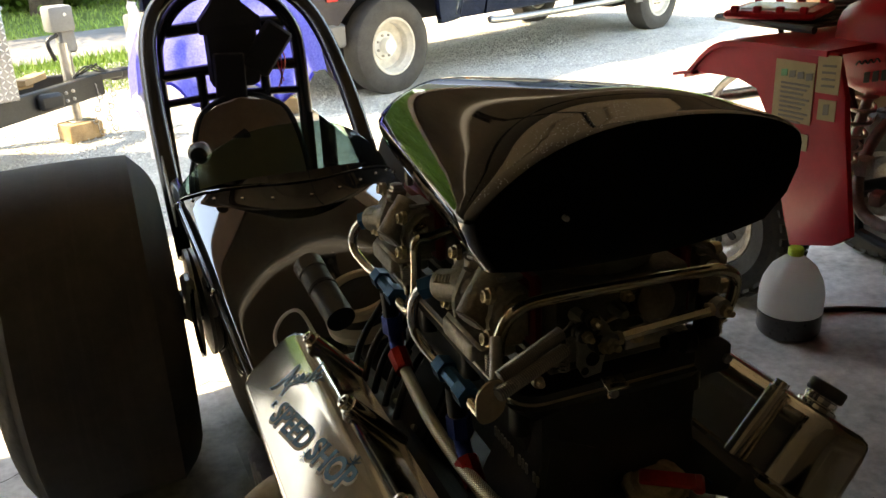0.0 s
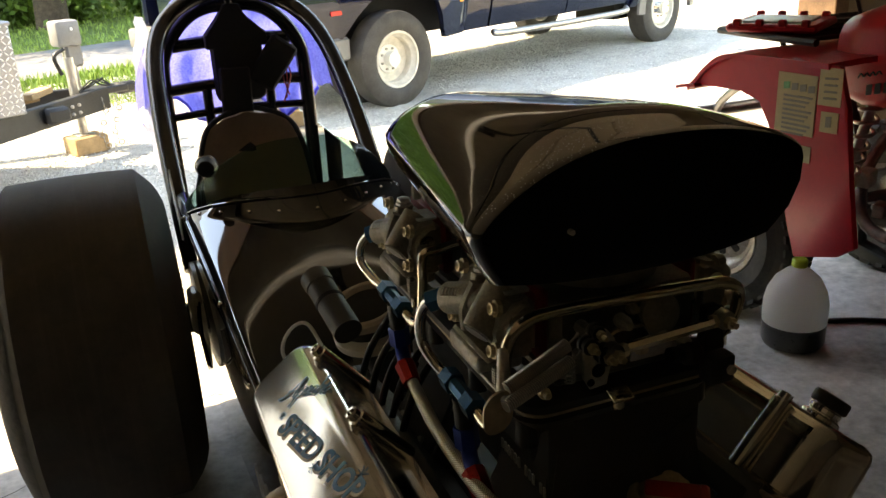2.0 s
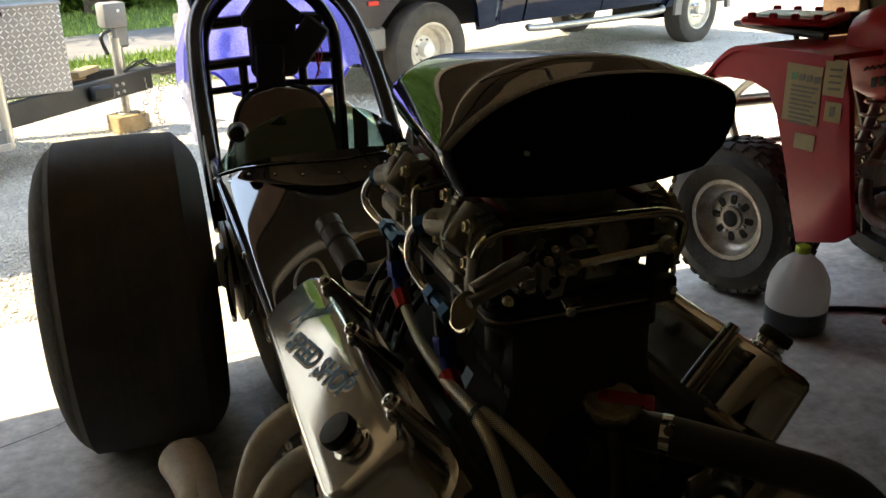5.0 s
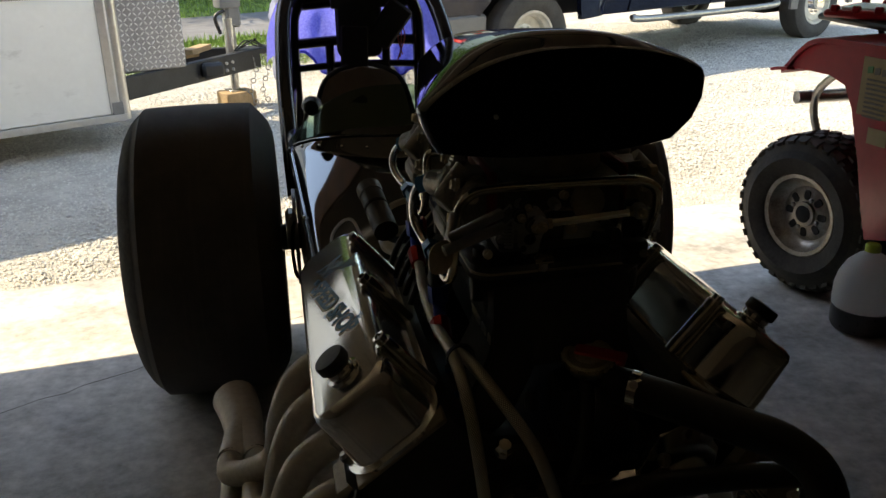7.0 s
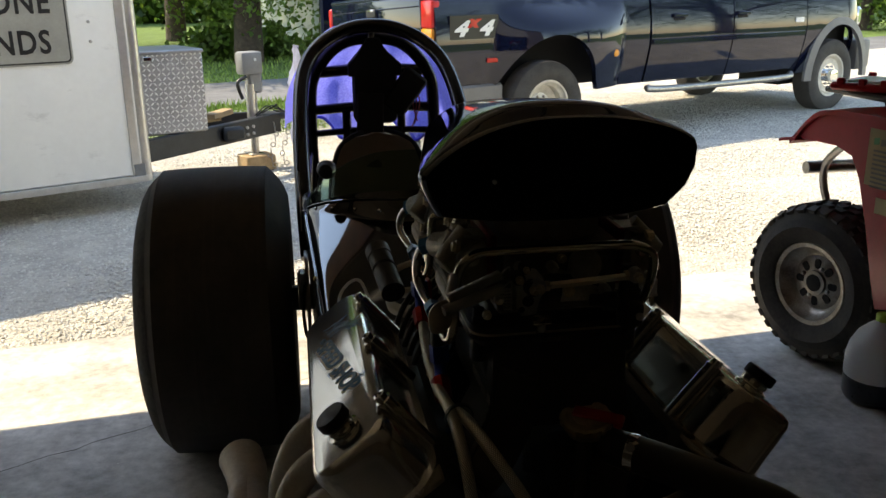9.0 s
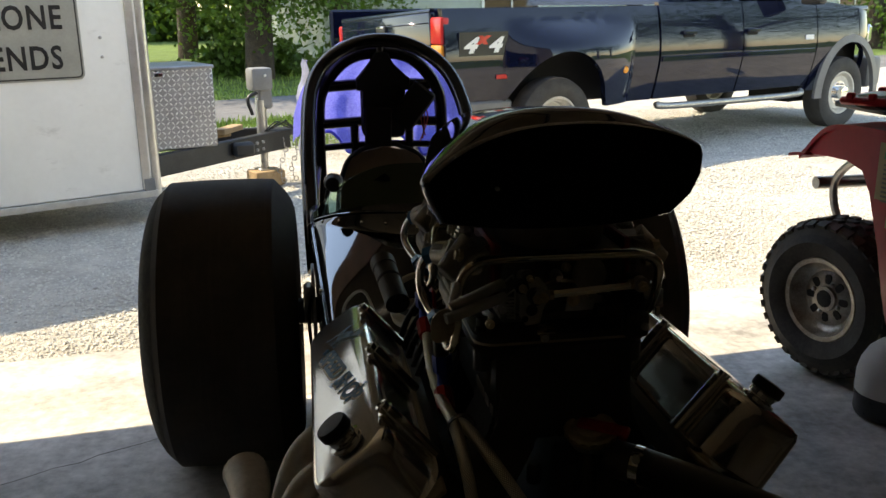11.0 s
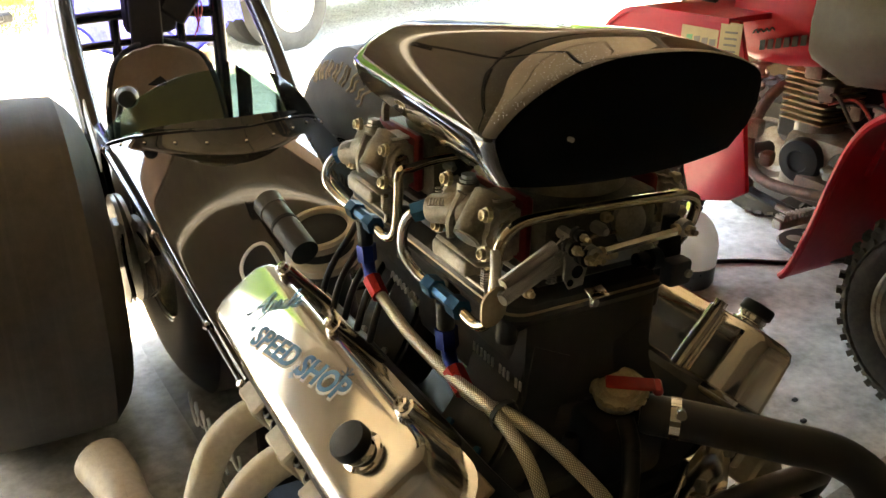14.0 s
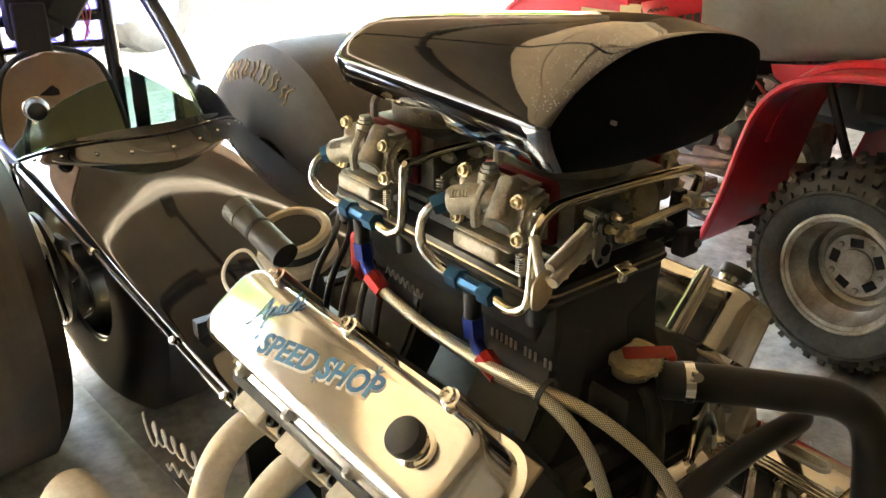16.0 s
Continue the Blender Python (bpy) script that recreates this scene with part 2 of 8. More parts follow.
SIGN_GREY = mat("sign_sheeting", (0.36, 0.35, 0.30), 0.45, vary=0.15, scale=8)
FRAME_BLACK = mat("tongue_black", (0.02, 0.02, 0.021), 0.5, vary=0.4, scale=9)
GREY_PLASTIC = mat("grey_plastic", (0.22, 0.22, 0.22), 0.5, vary=0.15)
WOOD = mat("raw_lumber", (0.42, 0.29, 0.16), 0.75, vary=0.35, scale=14, bump=0.3, bscale=90)
BROWN_TRIM = mat("brown_stained_wood", (0.15, 0.085, 0.045), 0.6, vary=0.4, scale=14, bump=0.2, bscale=90)
WALL_TAN = mat("tan_wallboard", (0.24, 0.19, 0.14), 0.7, vary=0.15, scale=2)
HEADER_TAN = mat("tan_header_board", (0.57, 0.53, 0.455), 0.7, vary=0.15, scale=2)
REFLECTION_BOARD = mat("brown_reflection_board", (0.36, 0.32, 0.26), 0.6, vary=0.25, scale=6, bump=0.15, bscale=60)
CEILING_TAN = mat("tan_ceiling_board", (0.52, 0.425, 0.31), 0.7, vary=0.15, scale=2)
TRACK = mat("galvanised_track", (0.5, 0.5, 0.5), 0.4, 0.8)
NAVY = mat("navy_truck_paint", (0.004, 0.0065, 0.020), 0.05, vary=0.1, bump=0.02, bscale=6, coat=0.15, rvary=0.03, spec=0.4)
TRUCK_GREY = mat("grey_cladding", (0.16, 0.155, 0.15), 0.5, vary=0.15, scale=6)
TYRE = mat("road_tyre", (0.05, 0.046, 0.042), 0.8, vary=0.3, scale=10, bump=0.3, bscale=150, bdist=0.002)
DUSTY_TYRE = mat("dusty_offroad_tyre", (0.030, 0.027, 0.022), 0.8, second=(0.075, 0.065, 0.048), scale=8, bump=0.3, bscale=120, bdist=0.002)
RIM_WHITE = mat("pale_rim", (0.62, 0.58, 0.50), 0.4, vary=0.25, scale=15)
RIM_GREY = mat("grey_rim", (0.40, 0.37, 0.32), 0.36, 0.6, vary=0.4, scale=18, second=(0.22, 0.18, 0.14))
FLOOR_STEEL = mat("dusty_tread_steel", (0.30, 0.28, 0.25), 0.5, 0.4, vary=0.35, scale=8)
# faint glow for the added strip over the door
ARC_GLOW = mat("arc_strip_glow", (0.8, 0.8, 0.78), 0.4, vary=0.05, bump=0.0)
ARC_GLOW.node_tree.nodes["Principled BSDF"].inputs["Emission Color"].default_value = (1.0, 0.96, 0.9, 1)
ARC_GLOW.node_tree.nodes["Principled BSDF"].inputs["Emission Strength"].default_value = 0.03
# near-black of dark parts, also painted shade in holes, slots and wheel wells
DARK = mat("black_parts_and_shade", (0.006, 0.006, 0.006), 0.8)
ATV_RED = mat("red_moulded_plastic", (0.44, 0.009, 0.022), 0.38, vary=0.18, scale=5, bump=0.06, bscale=30, coat=0.0, spec=0.3)
ATV_SEAT = mat("grey_vinyl", (0.125, 0.118, 0.094), 0.42, vary=0.2, scale=6, bump=0.2, bscale=250)
LABEL = mat("paper_label", (0.38, 0.27, 0.125), 0.6, vary=0.12, scale=20)
LABEL_INK = mat("label_ink", (0.16, 0.13, 0.10), 0.6, bump=0.0)
LABEL_GREEN = mat("label_green", (0.10, 0.30, 0.12), 0.6, bump=0.0)
GREASE_BROWN = mat("greasy_brown_casting", (0.20, 0.11, 0.075), 0.5, 0.2, vary=0.5, scale=22, bump=0.4, bscale=120, second=(0.09, 0.06, 0.05))
# carburettor bodies darker than their bowls: the shade between them is in the colour
CARB_SHADED = mat("shaded_carburettor_body", (0.13, 0.122, 0.10), 0.42, 0.4, vary=0.5, scale=30, bump=0.5, bscale=220, bdist=0.0015)
ENGINE_GREY = mat("engine_casting", (0.40, 0.37, 0.32), 0.5, 0.5, vary=0.4, scale=18, bump=0.3, bscale=150)
JUG = mat("cloudy_jug", (0.92, 0.91, 0.88), 0.35, vary=0.05, trans=0.0, bump=0.05, bscale=30)
JUG_DARK = mat("dark_fluid", (0.03, 0.028, 0.026), 0.3)
JUG_CAP = mat("lime_cap", (0.45, 0.60, 0.05), 0.45)
AMBER = mat("amber_lens", (0.75, 0.28, 0.03), 0.25)
RED_LENS = mat("red_lens", (0.55, 0.02, 0.02), 0.2)
SIDING = mat("house_siding", (0.42, 0.46, 0.42), 0.6, vary=0.1)
ROOF = mat("house_roof", (0.14, 0.13, 0.12), 0.9)
GLASS = glass("windscreen_tint", (0.62, 0.76, 0.68), 1.13)
CAR_GLASS = glass("truck_glass", (0.10, 0.12, 0.13))

_nt = JUG.node_tree
_tl, _mx = _nt.nodes.new("ShaderNodeBsdfTranslucent"), _nt.nodes.new("ShaderNodeMixShader")
_tl.inputs["Color"].default_value = (0.85, 0.84, 0.80, 1)
_mx.inputs[0].default_value = 0.6
_nt.links.new(_nt.nodes["Principled BSDF"].outputs[0], _mx.inputs[1])
_nt.links.new(_tl.outputs[0], _mx.inputs[2])
_nt.links.new(_mx.outputs[0], _nt.nodes["Material Output"].inputs["Surface"])

_nt = LEAF.node_tree
_tl, _mx = _nt.nodes.new("ShaderNodeBsdfTranslucent"), _nt.nodes.new("ShaderNodeMixShader")
_tl.inputs["Color"].default_value = (0.22, 0.36, 0.04, 1)
_mx.inputs[0].default_value = 0.28
_nt.links.new(_nt.nodes["Principled BSDF"].outputs[0], _mx.inputs[1])
_nt.links.new(_tl.outputs[0], _mx.inputs[2])
_nt.links.new(_mx.outputs[0], _nt.nodes["Material Output"].inputs["Surface"])

TARP = mat("blue_tarp", (0.10, 0.11, 0.55), 0.4, vary=0.35, scale=130, bump=0.9, bscale=40, bdist=0.010, second=(0.24, 0.26, 0.78))
_nt = TARP.node_tree
_tl, _mx = _nt.nodes.new("ShaderNodeBsdfTranslucent"), _nt.nodes.new("ShaderNodeMixShader")
_nt.links.new(_nt.nodes["Principled BSDF"].inputs["Base Color"].links[0].from_socket, _tl.inputs["Color"])
_mx.inputs[0].default_value = 0.55
_nt.links.new(_nt.nodes["Principled BSDF"].outputs[0], _mx.inputs[1])
_nt.links.new(_tl.outputs[0], _mx.inputs[2])
_nt.links.new(_mx.outputs[0], _nt.nodes["Material Output"].inputs["Surface"])

TARP_SILVER = mat("silver_tarp_face", (0.30, 0.33, 0.48), 0.35, vary=0.3, scale=14, bump=0.6, bscale=70, bdist=0.006)
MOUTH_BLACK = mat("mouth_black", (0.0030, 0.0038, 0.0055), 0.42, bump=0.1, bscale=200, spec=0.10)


def braid_material():
    m = mat("braided_stainless", (0.66, 0.55, 0.36), 0.38, 0.85, vary=0.2, scale=40, bump=0.0)
    nt = m.node_tree
    b = nt.nodes["Principled BSDF"]
    uv = nt.nodes.new("ShaderNodeUVMap")
    heights = []
    for ang in (55, -55):
        mp, wv = nt.nodes.new("ShaderNodeMapping"), nt.nodes.new("ShaderNodeTexWave")
        mp.inputs["Rotation"].default_value = (0, 0, radians(ang))
        wv.inputs["Scale"].default_value = 140.0
        nt.links.new(uv.outputs[0], mp.inputs[0])
        nt.links.new(mp.outputs[0], wv.inputs["Vector"])
        heights.append(wv.outputs["Fac"])
    mxm = nt.nodes.new("ShaderNodeMath")
    mxm.operation = "MULTIPLY"
    nt.links.new(heights[0], mxm.inputs[0])
    nt.links.new(heights[1], mxm.inputs[1])
    cm = nt.nodes.new("ShaderNodeMix")
    cm.data_type = "RGBA"
    cm.inputs["A"].default_value, cm.inputs["B"].default_value = (0.22, 0.18, 0.11, 1), (1.0, 0.95, 0.80, 1)
    pw = nt.nodes.new("ShaderNodeMath")
    pw.operation = "POWER"
    pw.inputs[1].default_value = 0.6
    nt.links.new(mxm.outputs[0], pw.inputs[0])
    nt.links.new(pw.outputs[0], cm.inputs["Factor"])
    nt.links.new(cm.outputs["Result"], b.inputs["Base Color"])
    bp = nt.nodes.new("ShaderNodeBump")
    bp.inputs["Strength"].default_value, bp.inputs["Distance"].default_value = 0.35, 0.0008
    nt.links.new(mxm.outputs[0], bp.inputs["Height"])
    nt.links.new(bp.outputs["Normal"], b.inputs["Normal"])
    return m


BRAID = braid_material()

# ---- builders ----
V = Vector


def thing(name, loc, label, category, group="", kind="", rz=0.0):
    ob = new(name)
    ob.empty_display_size = 0.1
    ob.matrix_basis = pose(*loc, 0, 0, rz)
    return tagged(ob, label, category, group, kind)


def root_matrix(ob):
    while ob.parent:
        ob = ob.parent
    return ob.matrix_basis


def finish(bm, name, material, smooth=True, angle=38):
    me = bpy.data.meshes.new(name)
    bmesh.ops.recalc_face_normals(bm, faces=bm.faces)
    bm.to_mesh(me)
    bm.free()
    for m in (material if isinstance(material, (list, tuple)) else [material]):
        me.materials.append(m)
    if smooth:
        me.shade_smooth()
        me.set_sharp_from_angle(angle=radians(angle))
    return me


def part(name, bm, material, parent, label="", smooth=True, world_space=True, angle=38):
    """One mesh under a thing or a part. The bmesh is in world metres unless world_space is off (then in the thing's own)."""
    if world_space:
        bmesh.ops.transform(bm, matrix=root_matrix(parent).inverted(), verts=bm.verts)
    ob = new(name, finish(bm, name, material, smooth, angle))
    ob.parent = parent
    return tagged(ob, label)


def single(name, bm, material, label, category, group="", kind="", smooth=True, angle=38):
    """A thing of one mesh, built in world metres."""
    return tagged(new(name, finish(bm, name, material, smooth, angle)), label, category, group, kind)


def box(bm, c, s, bevel=0.0, m=None, seg=1):
    mm = Matrix.Translation(V(c)) if m is None else m @ Matrix.Translation(V(c))
    r = bmesh.ops.create_cube(bm, size=1.0, matrix=mm @ Matrix.Diagonal((*s, 1)))
    if bevel:
        es = list({e for v in r["verts"] for e in v.link_edges})
        bmesh.ops.bevel(bm, geom=es, offset=bevel, segments=seg, affect="EDGES", profile=0.5)
    return bm


def frame_of(axis):
    z = V(axis).normalized()
    x = z.orthogonal().normalized()
    return x, z.cross(x), z


def ring_skin(bm, rings, close=True, cap=True, uv=None):
    """Skins rings of equal count. close: each ring is a loop."""
    vs = [[bm.verts.new(p) for p in r] for r in rings]
    lay = bm.loops.layers.uv.verify() if uv else None
    n = len(rings[0])
    for i in range(len(vs) - 1):
        for j in range(n if close else n - 1):
            k = (j + 1) % n
            f = bm.faces.new((vs[i][j], vs[i][k], vs[i + 1][k], vs[i + 1][j]))
            if uv:
                w = (uv[1] * j / n, uv[1] * (j + 1) / n)
                for lp, c in zip(f.loops, ((uv[0][i], w[0]), (uv[0][i], w[1]), (uv[0][i + 1], w[1]), (uv[0][i + 1], w[0]))):
                    lp[lay].uv = c
    if cap and close:
        bm.faces.new(vs[0][::-1])
        bm.faces.new(vs[-1])
    return vs


def curve_points(pts, n=6):
    """A smooth line through the points."""
    pts = [V(p) for p in pts]
    if len(pts) < 3:
        return pts
    out = []
    for i in range(len(pts) - 1):
        a, b, c, d = pts[max(i - 1, 0)], pts[i], pts[i + 1], pts[min(i + 2, len(pts) - 1)]
        for k in range(n):
            t = k / n
            out.append(0.5 * ((2 * b) + (c - a) * t + (2 * a - 5 * b + 4 * c - d) * t * t + (3 * b - a - 3 * c + d) * t ** 3))
    return out + [pts[-1]]


def tube(bm, pts, r, seg=10, n=6, smooth=True):
    """A round tube along a line of points; r is one radius or one for each end."""
    p = curve_points(pts, n) if smooth else [V(q) for q in pts]
    r0, r1 = (r, r) if not isinstance(r, tuple) else r
    rings, acc, us = [], 0.0, []
    x = None
    for i, q in enumerate(p):
        d = (p[min(i + 1, len(p) - 1)] - p[max(i - 1, 0)]).normalized()
        x = (x - d * x.dot(d)).normalized() if x is not None else d.orthogonal().normalized()
        y = d.cross(x)
        rr = r0 + (r1 - r0) * i / max(1, len(p) - 1)
        rings.append([q + rr * (math.cos(a) * x + math.sin(a) * y) for a in (2 * math.pi * j / seg for j in range(seg))])
        acc += (q - p[i - 1]).length if i else 0.0
        us.append(acc)
    ring_skin(bm, rings, uv=(us, 2 * math.pi * r0))
    return bm


def lathe(bm, profile, origin, axis, seg=24, closed=False):
    """Turns (radius, height) pairs about an axis."""
    x, y, z = frame_of(axis)
    o = V(origin)
    rings = [[o + z * h + r * (math.cos(a) * x + math.sin(a) * y) for a in (2 * math.pi * j / seg for j in range(seg))] for r, h in profile]
    if closed:
        rings.append(rings[0])
        ring_skin(bm, rings, cap=False)
        bmesh.ops.remove_doubles(bm, verts=bm.verts, dist=1e-6)
    else:
        ring_skin(bm, rings)
    return bm


def prism(bm, poly, origin, u, v, depth, bevel=0.0):
    """A flat shape of (a, b) pairs in the plane u, v, pushed back by depth along u x v."""
    o, u, v = V(origin), V(u), V(v)
    w = u.cross(v).normalized() * depth
    front = [o + a * u + b * v for a, b in poly]
    vs = ring_skin(bm, [front, [p + w for p in front]])
    if bevel:
        es = list({e for r in vs for q in r for e in q.link_edges})
        bmesh.ops.bevel(bm, geom=es, offset=bevel, segments=2, affect="EDGES", profile=0.5)
    return bm


def rounded(w, h, r, n=4):
    """A rounded rectangle about 0, 0."""
    out = []
    for cx, cy, a0 in ((w / 2 - r, h / 2 - r, 0), (-w / 2 + r, h / 2 - r, 90), (-w / 2 + r, -h / 2 + r, 180), (w / 2 - r, -h / 2 + r, 270)):
        out += [(cx + r * math.cos(radians(a0 + 90 * k / n)), cy + r * math.sin(radians(a0 + 90 * k / n))) for k in range(n + 1)]
    return out


def lettering(name, text, size, m, material, parent, depth=0.0006, shear=0.0, align="CENTER", bold=0.0, label="", spacing=1.0):
    """Raised words with the built-in font; m is the pose in the world (x along the line, y up)."""
    cu = bpy.data.curves.new(name, "FONT")
    cu.body, cu.size, cu.extrude, cu.shear, cu.align_x, cu.offset, cu.space_character = text, size, depth, shear, align, bold, spacing
    cu.resolution_u = 3
    tmp = new(name, cu)
    bpy.context.view_layer.update()
    me = bpy.data.meshes.new_from_object(tmp.evaluated_get(bpy.context.evaluated_depsgraph_get()))
    bpy.data.objects.remove(tmp)
    me.transform(root_matrix(parent).inverted() @ m)
    me.materials.clear()
    me.materials.append(material)
    ob = new(name, me)
    ob.parent = parent
    return tagged(ob, label)


def basis(o, x, y, z):
    m = Matrix.Identity(4)
    for i, c in enumerate((x, y, z, o)):
        m.col[i][:3] = V(c)
    return m


# ---- the setting ----
GA = radians(5.8)                                   # the garage's turn against the car
gu, gv = V((math.cos(GA), math.sin(GA), 0)), V((-math.sin(GA), math.cos(GA), 0))
GARAGE = basis((0, 2.2, 0), gu, gv, (0, 0, 1))      # x along the door, y outwards, origin at the slab's edge
OA = radians(23.5)                                  # the turn of road, trailer and truck
ou, on = V((math.cos(OA), math.sin(OA), 0)), V((-math.sin(OA), math.cos(OA), 0))
OUT = basis((0, 0, 0), ou, on, (0, 0, 1))


def slab(name, m, x0, x1, y0, y1, z0, z1, material, label, category="setting", bevel=0.0):
    bm = box(bmesh.new(), ((x0 + x1) / 2, (y0 + y1) / 2, (z0 + z1) / 2), (x1 - x0, y1 - y0, z1 - z0), bevel, m)
    return single(name, bm, material, label, category, kind="structure", smooth=False)


def patch(name, m, x0, x1, y0, y1, z, material, label, wave=0.03, step=0.25):
    nx, ny = max(2, int((x1 - x0) / step)), max(2, int((y1 - y0) / step))
    nx, ny = min(nx, 160), min(ny, 160)
    bm = bmesh.new()
    rows = []
    for j in range(ny + 1):
        row = []
        for i in range(nx + 1):
            p = V((x0 + (x1 - x0) * i / nx, y0 + (y1 - y0) * j / ny, 0))
            q = m @ p
            q.z = z + wave * noise.noise(q * 0.9) * 0.6
            if wave and i in (0, nx):
                q += m.to_3x3() @ V((noise.noise(q * 3) * 0.12, 0, 0))
            if wave and j in (0, ny):
                q += m.to_3x3() @ V((0, noise.noise(q * 3) * 0.12, 0))
            row.append(q)
        rows.append(row)
    ring_skin(bm, rows, close=False)
    return single(name, bm, material, label, "ground", kind="structure")


slab("floor", GARAGE, -4.6, 3.6, -6.5, 0.0, -0.2, 0.0, CONCRETE, "worn grey concrete garage floor", "floor")
bm = box(bmesh.new(), (0, 0, -0.21), (160, 160, 0.2), 0, Matrix.Translation((0, 60, 0)) @ Matrix.Rotation(OA, 4, "Z"))
single("ground", bm, EARTH, "green lawn and earth running to the horizon", "ground", kind="structure", smooth=False)
patch("gravel_drive", GARAGE, -9, 14, 0.0, 5.2, -0.06, GRAVEL, "pale crushed gravel drive outside the door", 0.02)
patch("gravel_apron", OUT, -9, 30, 4.5, 7.0, -0.068, GRAVEL, "pale gravel beside the lawn", 0.02)
patch("gravel_lane", OUT, 4.0, 30, 6.9, 9.6, -0.072, GRAVEL, "gravel lane that meets the road", 0.02)
patch("road", OUT, -60, 60, 9.5, 12.15, -0.085, ASPHALT, "grey asphalt road with patched cracks", 0.0, 1.0)

# walls with the wide door opening, ceiling and the raised door
W0, W1, L0, R0, HEAD, CEIL = -0.24, -0.09, -3.9, 2.70, 1.38, 2.70
slab("wall_door_left", GARAGE, -4.6, L0, W0, W1, 0, CEIL, WALL_TAN, "tan garage wall beside the door opening", "wall")
slab("wall_door_right", GARAGE, R0, 3.6, W0, W1, 0, CEIL, WALL_TAN, "tan garage wall beside the door opening", "wall")
slab("wall_header", GARAGE, L0, R0, W0, W1, HEAD, CEIL, HEADER_TAN, "tan wall above the door opening", "wall")
slab("wall_left", GARAGE, -4.75, -4.6, -6.5, W1, 0, CEIL, WALL_TAN, "tan garage side wall", "wall")
slab("wall_right", GARAGE, 3.6, 3.75, -6.5, W1, 0, CEIL, WALL_TAN, "tan garage side wall", "wall")
slab("wall_back", GARAGE, -4.75, 3.75, -6.65, -6.5, 0, CEIL, WALL_TAN, "tan garage back wall", "wall")
slab("ceiling", GARAGE, -4.75, 3.75, -6.65, W1, CEIL, CEIL + 0.12, CEILING_TAN, "tan boarded garage ceiling", "ceiling")
slab("door_trim", GARAGE, R0 - 0.09, R0 - 0.002, W0 - 0.03, W1 + 0.03, 0, HEAD, BROWN_TRIM, "brown wooden door jamb", "trim", 0.004)
slab("door_trim_left", GARAGE, L0 + 0.002, L0 + 0.09, W0 - 0.03, W1 + 0.03, 0, HEAD, BROWN_TRIM, "brown wooden door jamb", "trim", 0.004)

# unseen boards added on the door head so the bonnet mirrors less brightness
slab("reflection_board_soffit", GARAGE, L0, R0, W0 - 0.020, W1 + 0.010, HEAD - 0.014, HEAD - 0.002, BROWN_TRIM, "unseen brown lining added under the door head to dim reflections", "trim", 0.002)
slab("reflection_board_head", GARAGE, L0, R0, W0 - 0.020, W0 - 0.002, HEAD, 1.575, REFLECTION_BOARD, "unseen brown board added above the door opening to dim reflections", "trim", 0.003)

bm = prism(bmesh.new(), [(-6.9, 2.83), (0.02, 2.83), (-3.4, 4.7)], GARAGE @ V((-5.0, 0, 0)), gv, (0, 0, 1), 9.0)
single("roof", bm, ROOF, "grey shingled garage roof", "roof", kind="structure", smooth=False)

door = thing("overhead_door", (0, 0, 2.3), "beige sectional overhead door, raised under the ceiling", "door")
for i in range(4):
    bm = box(bmesh.new(), (-0.64, -0.75 - 0.56 * i, 2.36), (6.3, 0.545, 0.045), 0.006, GARAGE)
    part("panel", bm, CEILING_TAN, door)
for x in (-3.72, 2.46):
    bm = bmesh.new()
    tube(bm, [GARAGE @ V(p) for p in ((x, -0.3, 1.75), (x, -0.3, 2.05), (x, -0.42, 2.26), (x, -0.62, 2.32), (x, -2.8, 2.32))], 0.022, 8)
    part("track", bm, TRACK, door, "galvanised door track")

rail = part("opener_rail", tube(bmesh.new(), [GARAGE @ V(q) for q in ((0.20, -0.30, 1.63), (0.34, -0.31, 1.96), (0.42, -0.42, 2.12), (0.46, -0.8, 2.22), (0.5, -3.2, 2.28))], 0.020, 8), MATTE, door, "dark opener rail")
part("bracket", box(bmesh.new(), (0.20, -0.275, 1.66), (0.09, 0.03, 0.09), 0.004, GARAGE), MATTE, rail)
part("torsion_shaft", tube(bmesh.new(), [GARAGE @ V((-3.6, -0.34, 2.0)), GARAGE @ V((2.5, -0.34, 2.0))], 0.016, 10, smooth=False), MATTE, door, "dark torsion shaft")
for x0, x1 in ((-0.9, 0.12), (0.5, 1.5)):
    part("torsion_spring", tube(bmesh.new(), [GARAGE @ V((x0, -0.34, 2.0)), GARAGE @ V((x1, -0.34, 2.0))], 0.034, 14, smooth=False), MATTE, door, "dark close-wound torsion spring")

# unseen strip, added so bonnet and scoop mirror a pale arc
lamp = thing("arc_strip", GARAGE @ V((0.6, -0.27, 1.60)), "unseen dimly glowing strip added above the door opening to be mirrored", "lamp")
part("housing", box(bmesh.new(), (0.6, -0.258, 1.605), (3.2, 0.036, 0.030), 0.006, GARAGE), LETTER_WHITE, lamp, "white strip backing")
part("diffuser", box(bmesh.new(), (0.6, -0.285, 1.59), (3.1, 0.030, 0.026), 0.010, GARAGE, 2), ARC_GLOW, lamp, "pale glowing strip face")


